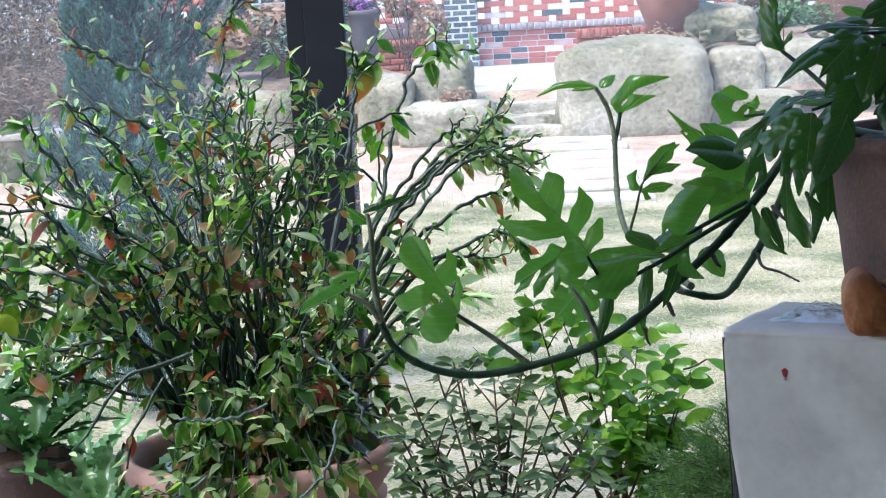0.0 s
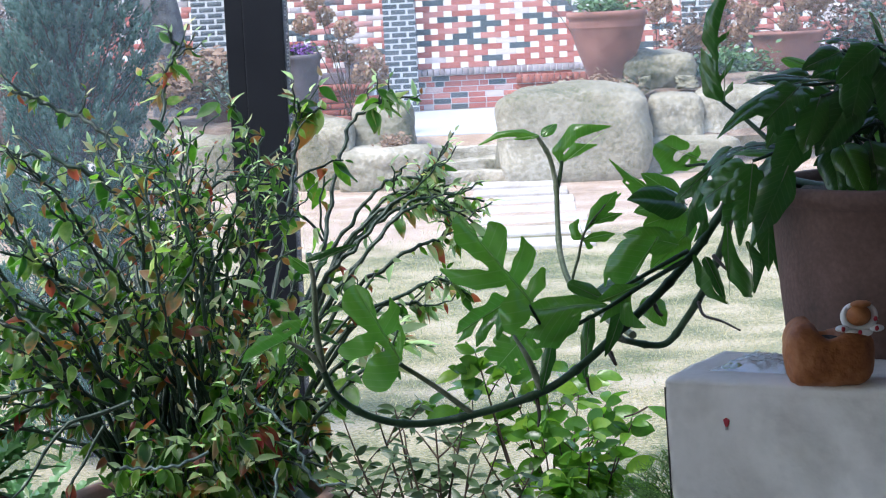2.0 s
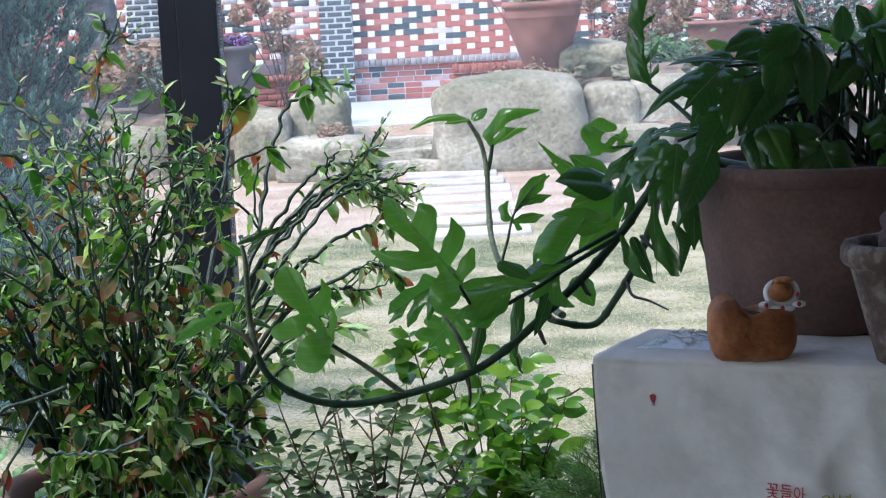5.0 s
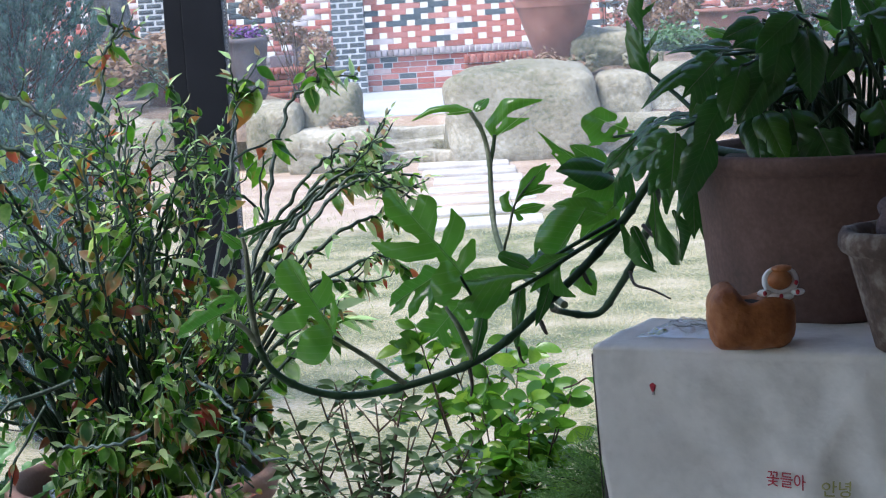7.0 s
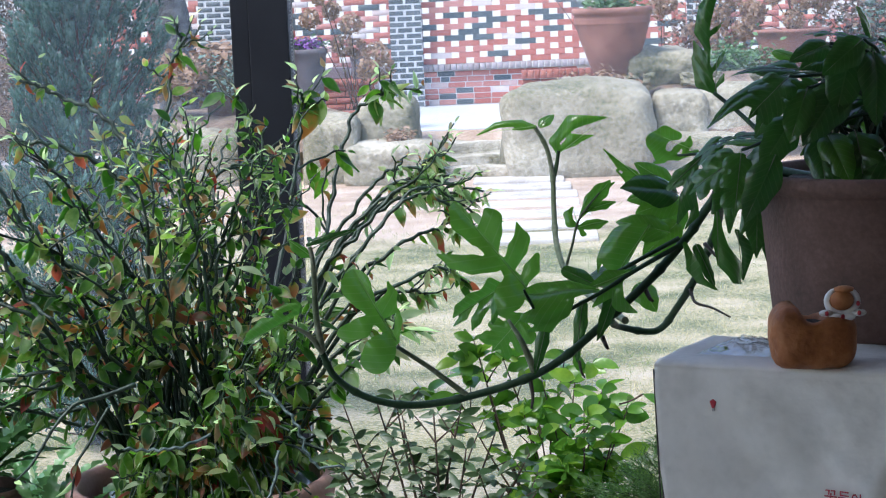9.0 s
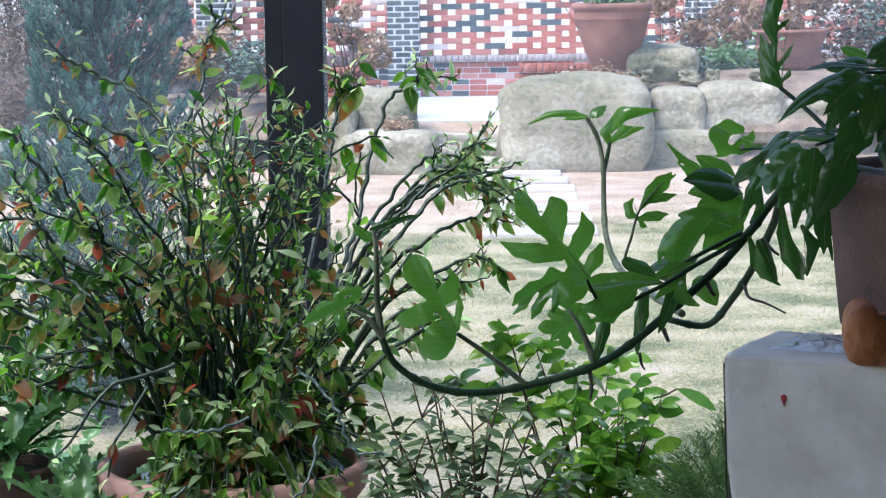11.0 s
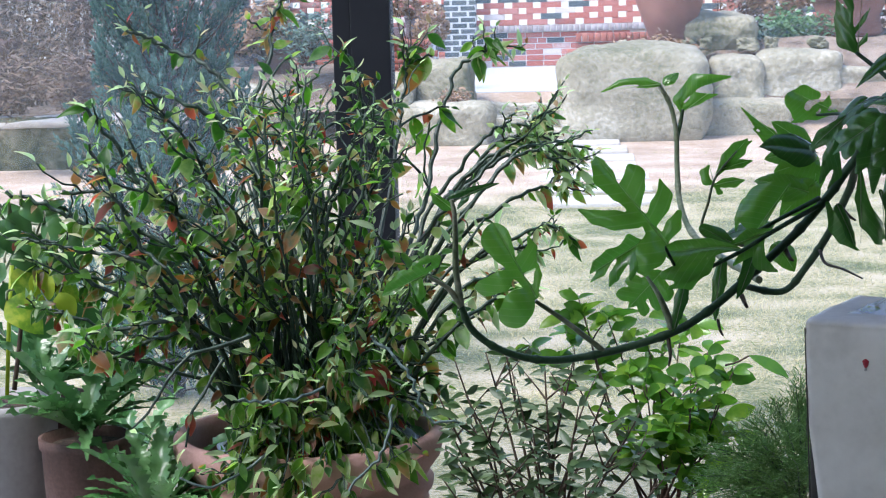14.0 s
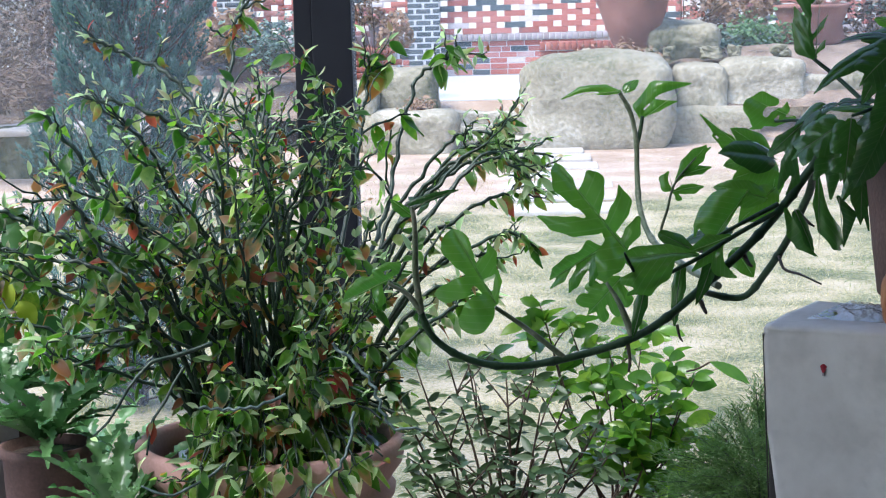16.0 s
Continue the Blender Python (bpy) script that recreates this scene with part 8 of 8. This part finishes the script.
def broad_plant():
    """Round, dark glossy leaves on a cane with yellowing lower leaves."""
    b = (-1.319, 3.350, 0.310)
    plant = thing("broad_leaf_plant", "plant with round dark leaves and yellowing lower leaves", "potted plant", b)
    cane = curve_points([b, (-1.292, 3.350, 0.483), (-1.281, 3.350, 0.642), (-1.290, 3.350, 0.721)], 14)
    part("cane", tube(bmesh.new(), cane, [0.006 - 0.0002 * k for k in range(14)], 7), m_twig, plant)
    part("stake", tube(bmesh.new(), [Vector((-1.329, 3.320, 0.303)), Vector((-1.314, 3.320, 0.489)), Vector((-1.304, 3.330, 0.606))], [0.005, 0.005, 0.005], 8), m_yellow, plant, "yellow bamboo stake")
    dark = [[blade(0.085 * s, 0.066 * s, 0.4, 0.55, 9, 0.7, 0.4, 0.09, "leaf", k) for k, s in enumerate((1, 0.85, 1.1))] for colour in range(4)]
    for k, (px, tipx, mt) in enumerate((((-1.286, 3.280, 0.701), (-1.232, 3.250, 0.655), 0), ((-1.238, 3.280, 0.670), (-1.174, 3.260, 0.643), 0), ((-1.278, 3.270, 0.695), (-1.324, 3.250, 0.637), 0), ((-1.229, 3.300, 0.641), (-1.166, 3.280, 0.608), 0),
                                        ((-1.246, 3.330, 0.712), (-1.173, 3.330, 0.732), 0), ((-1.316, 3.300, 0.728), (-1.257, 3.300, 0.740), 0), ((-1.260, 3.220, 0.660), (-1.213, 3.200, 0.597), 0), ((-1.290, 3.220, 0.628), (-1.331, 3.200, 0.561), 0),
                                        ((-1.216, 3.200, 0.623), (-1.267, 3.180, 0.537), 3), ((-1.184, 3.190, 0.618), (-1.214, 3.170, 0.519), 1), ((-1.154, 3.160, 0.567), (-1.116, 3.140, 0.471), 1), ((-1.274, 3.160, 0.551), (-1.183, 3.130, 0.487), 3),
                                        ((-1.169, 3.200, 0.584), (-1.108, 3.200, 0.531), 3), ((-1.328, 3.420, 0.593), (-1.253, 3.400, 0.528), 0), ((-1.263, 3.420, 0.552), (-1.181, 3.400, 0.500), 0), ((-1.345, 3.400, 0.556), (-1.304, 3.400, 0.461), 0),
                                        ((-1.206, 3.420, 0.618), (-1.135, 3.420, 0.563), 0), ((-1.189, 3.440, 0.520), (-1.133, 3.440, 0.425), 0), ((-1.298, 3.440, 0.495), (-1.242, 3.440, 0.399), 0),
                                        ((-1.242, 3.200, 0.760), (-1.167, 3.170, 0.724), 0), ((-1.269, 3.200, 0.740), (-1.215, 3.170, 0.692), 0),
                                        ((-1.193, 3.200, 0.717), (-1.122, 3.170, 0.675), 0), ((-1.252, 3.200, 0.692), (-1.177, 3.170, 0.648), 0),
                                        ((-1.296, 3.200, 0.725), (-1.250, 3.170, 0.658), 0), ((-1.177, 3.200, 0.672), (-1.216, 3.170, 0.628), 0),
                                        ((-1.267, 3.200, 0.654), (-1.192, 3.170, 0.610), 0), ((-1.150, 3.200, 0.684), (-1.101, 3.170, 0.646), 0))):
        d = Vector(tipx) - Vector(px)
        ob = leaf_part("leaf", dark[mt][k % 3], (m_broad, m_yellow, m_lemon, m_mottled)[mt], plant, aim(px, d, (0, -0.9, 0.6), max(0.5, (0.85 if mt == 0 else 0.8) * d.length / 0.085)))
        part("leaf_stalk", tube(bmesh.new(), curve_points([cane[min(13, 4 + k % 9)], Vector(px) + Vector((0, 0.01, 0.02)), px], 8), [0.003] * 8, 5), m_petiole, plant)


broad_plant()


# ---- The brick wall, piece by piece ----
WY, COURSE = 24.6, 0.068
WALL0 = (-5.319, 24.600, 0.468)[0]
wall = thing("garden_wall", "openwork red, grey and white brick garden wall with coping", "garden wall", (0, WY, STREET), kind="structure")
PIERS = ((-3.83, 0.44), (-1.55, 0.4), (1.98, 0.43), (5.5, 0.43))


def brick_mesh(sx, sy, sz):
    bm = box((-sx / 2, -sy / 2, -sz / 2), (sx / 2, sy / 2, sz / 2))
    bmesh.ops.bevel(bm, geom=bm.edges[:], offset=0.004, segments=1, affect="EDGES")
    me = bpy.data.meshes.new("brick")
    bm.to_mesh(me)
    bm.free()
    return me


LATTICE, SOLID, HALF = brick_mesh(0.235, 0.11, 0.0665), brick_mesh(0.2, 0.11, 0.058), brick_mesh(0.1, 0.11, 0.058)
COPEB = brick_mesh(0.062, 0.2, 0.13)
rest, copes, bands = Mass(), Mass(), Mass()
singles = 0
rnd = random.Random(91)
part("mortar_core", box((WALL0, WY + 0.002, STREET - 0.06), (8.0, WY + 0.1, 0.3)), m_mortar, wall)
for k in range(6):
    z = STREET + 0.034 + k * COURSE
    x = WALL0 + (0.105 if k % 2 else 0)
    while x < 7.8:
        half = rnd.random() < 0.25
        me, w = (HALF, 0.11) if half else (SOLID, 0.21)
        m = Matrix.Translation((x + w / 2, WY + 0.05 + rnd.uniform(-0.004, 0.004), z))
        if -1.15 < x < 0.9 and singles < 130:
            ob = part("brick", me, m_brick, wall)
            ob.matrix_basis = m
            singles += 1
        else:
            rest.add(me, m)
        x += w
BAND0 = 0.30
for k in range(int((7.8 - WALL0) / 0.07)):
    bands.add(COPEB, Matrix.Translation((WALL0 + 0.035 + 0.07 * k, WY + 0.03, BAND0 + 0.04)) @ Matrix.Diagonal((1, 1, 0.6, 1)))
for k in range(15):
    z = BAND0 + 0.115 + k * COURSE
    x = WALL0 + (0.17 if k % 2 else 0)
    while x < 7.8:
        m = Matrix.Translation((x + 0.12 + rnd.uniform(-0.006, 0.006), WY + 0.05 + rnd.uniform(-0.006, 0.006), z)) @ Matrix.Diagonal((1.05, 1, 1, 1))
        if -1.2 < x < 1.9 and singles < 295:
            ob = part("brick", LATTICE, m_brick, wall)
            ob.matrix_basis = m
            singles += 1
        else:
            rest.add(LATTICE, m)
        x += 0.34
ZTOP = BAND0 + 0.115 + 15 * COURSE
for k in range(int((7.8 - WALL0) / 0.07)):
    copes.add(COPEB, Matrix.Translation((WALL0 + 0.035 + 0.07 * k, WY + 0.05, ZTOP + 0.035)) @ Matrix.Diagonal((1, 1, 1, 1)))
rest.link("brickwork", m_brick_mass, wall)
bands.link("band_course", m_cope, wall, "grey header course")
copes.link("coping", m_cope, wall, "grey upright brick coping")

GREYB = brick_mesh(0.185, 0.1, 0.05)
for x0, w in PIERS:
    pier = thing("brick_pier", "slate-grey brick pier with wide pale joints", "pier", (x0 + w / 2, WY, STREET), "wall piers", "structure")
    n = 28
    part("mortar_core", box((x0 + 0.012, WY - 0.174, STREET - 0.05), (x0 + w - 0.012, WY + 0.2, STREET + n * COURSE - 0.02)), m_mortar, pier)
    more = Mass()
    near = abs(x0 + 1.55) < 0.1 or abs(x0 - 1.98) < 0.1
    for k in range(n):
        z = STREET + 0.034 + k * COURSE
        step = -0.05 if k > n - 4 else 0.0
        inset = step + (0.045 if k > n - 2 else 0.0)
        x = x0 + inset - (0.1 if k % 2 else 0)
        while x < x0 + w - inset - 0.03:
            a, b = max(x, x0 + inset), min(x + 0.19, x0 + w - inset)
            if b - a > 0.03:
                m = Matrix.Translation(((a + b) / 2, WY - 0.13 + inset * 0.5, z)) @ Matrix.Diagonal(((b - a - 0.02) / 0.185, 1, 1, 1))
                if near:
                    ob = part("brick", GREYB, m_grey_brick, pier)
                    ob.matrix_basis = m
                else:
                    more.add(GREYB, m)
            x += 0.2
    if more.n:
        more.link("brickwork", m_grey_brick_mass, pier)

# the low brick kerb of the raised bed
kerb = thing("brick_kerb", "low red brick kerb round the raised bed", "garden kerb", (0.55, 22.6, STREET), kind="structure")
k0, k1 = (0.015, 22.600, 0.335), (0.872, 22.600, 0.347)
part("mortar_core", box((k0[0] + 0.01, 22.58, STREET - 0.05), (k1[0] + 0.5, 22.66, k0[2] - 0.09)), m_mortar, kerb)
more = Mass()
rows = int((k0[2] - 0.08 - STREET) / COURSE)
for k in range(rows + 1):
    x = k0[0] - (0.1 if k % 2 else 0)
    while x < k1[0] + 0.5:
        m = Matrix.Translation((x + 0.1, 22.58, k0[2] - 0.12 - k * COURSE))
        more.add(SOLID, m)
        x += 0.21
for k in range(int((k1[0] + 0.5 - k0[0]) / 0.07)):
    more.add(COPEB, Matrix.Translation((k0[0] + 0.035 + 0.07 * k, 22.58, k0[2] - 0.035)) @ Matrix.Diagonal((1, 1, 0.7, 1)))
more.link("brickwork", m_red_brick, kerb)

ledge = thing("brick_ledge", "low red brick ledge beside the pier", "garden kerb", (-2.0, 22.1, STREET), kind="structure")
part("mortar_core", box((-3.0, 21.97, STREET - 0.1), (-1.52, 22.4, 0.3)), m_mortar, ledge)
heap = Mass()
for k in range(6):
    for j in range(7):
        heap.add(SOLID, Matrix.Translation((-2.93 + 0.21 * j + (0.1 if k % 2 else 0), 21.96, 0.265 - k * COURSE)))
for j in range(21):
    heap.add(COPEB, Matrix.Translation((-2.97 + 0.07 * j, 22.03, 0.325)) @ Matrix.Diagonal((1, 1.6, 0.5, 1)))
heap.link("brickwork", m_red_brick, ledge)
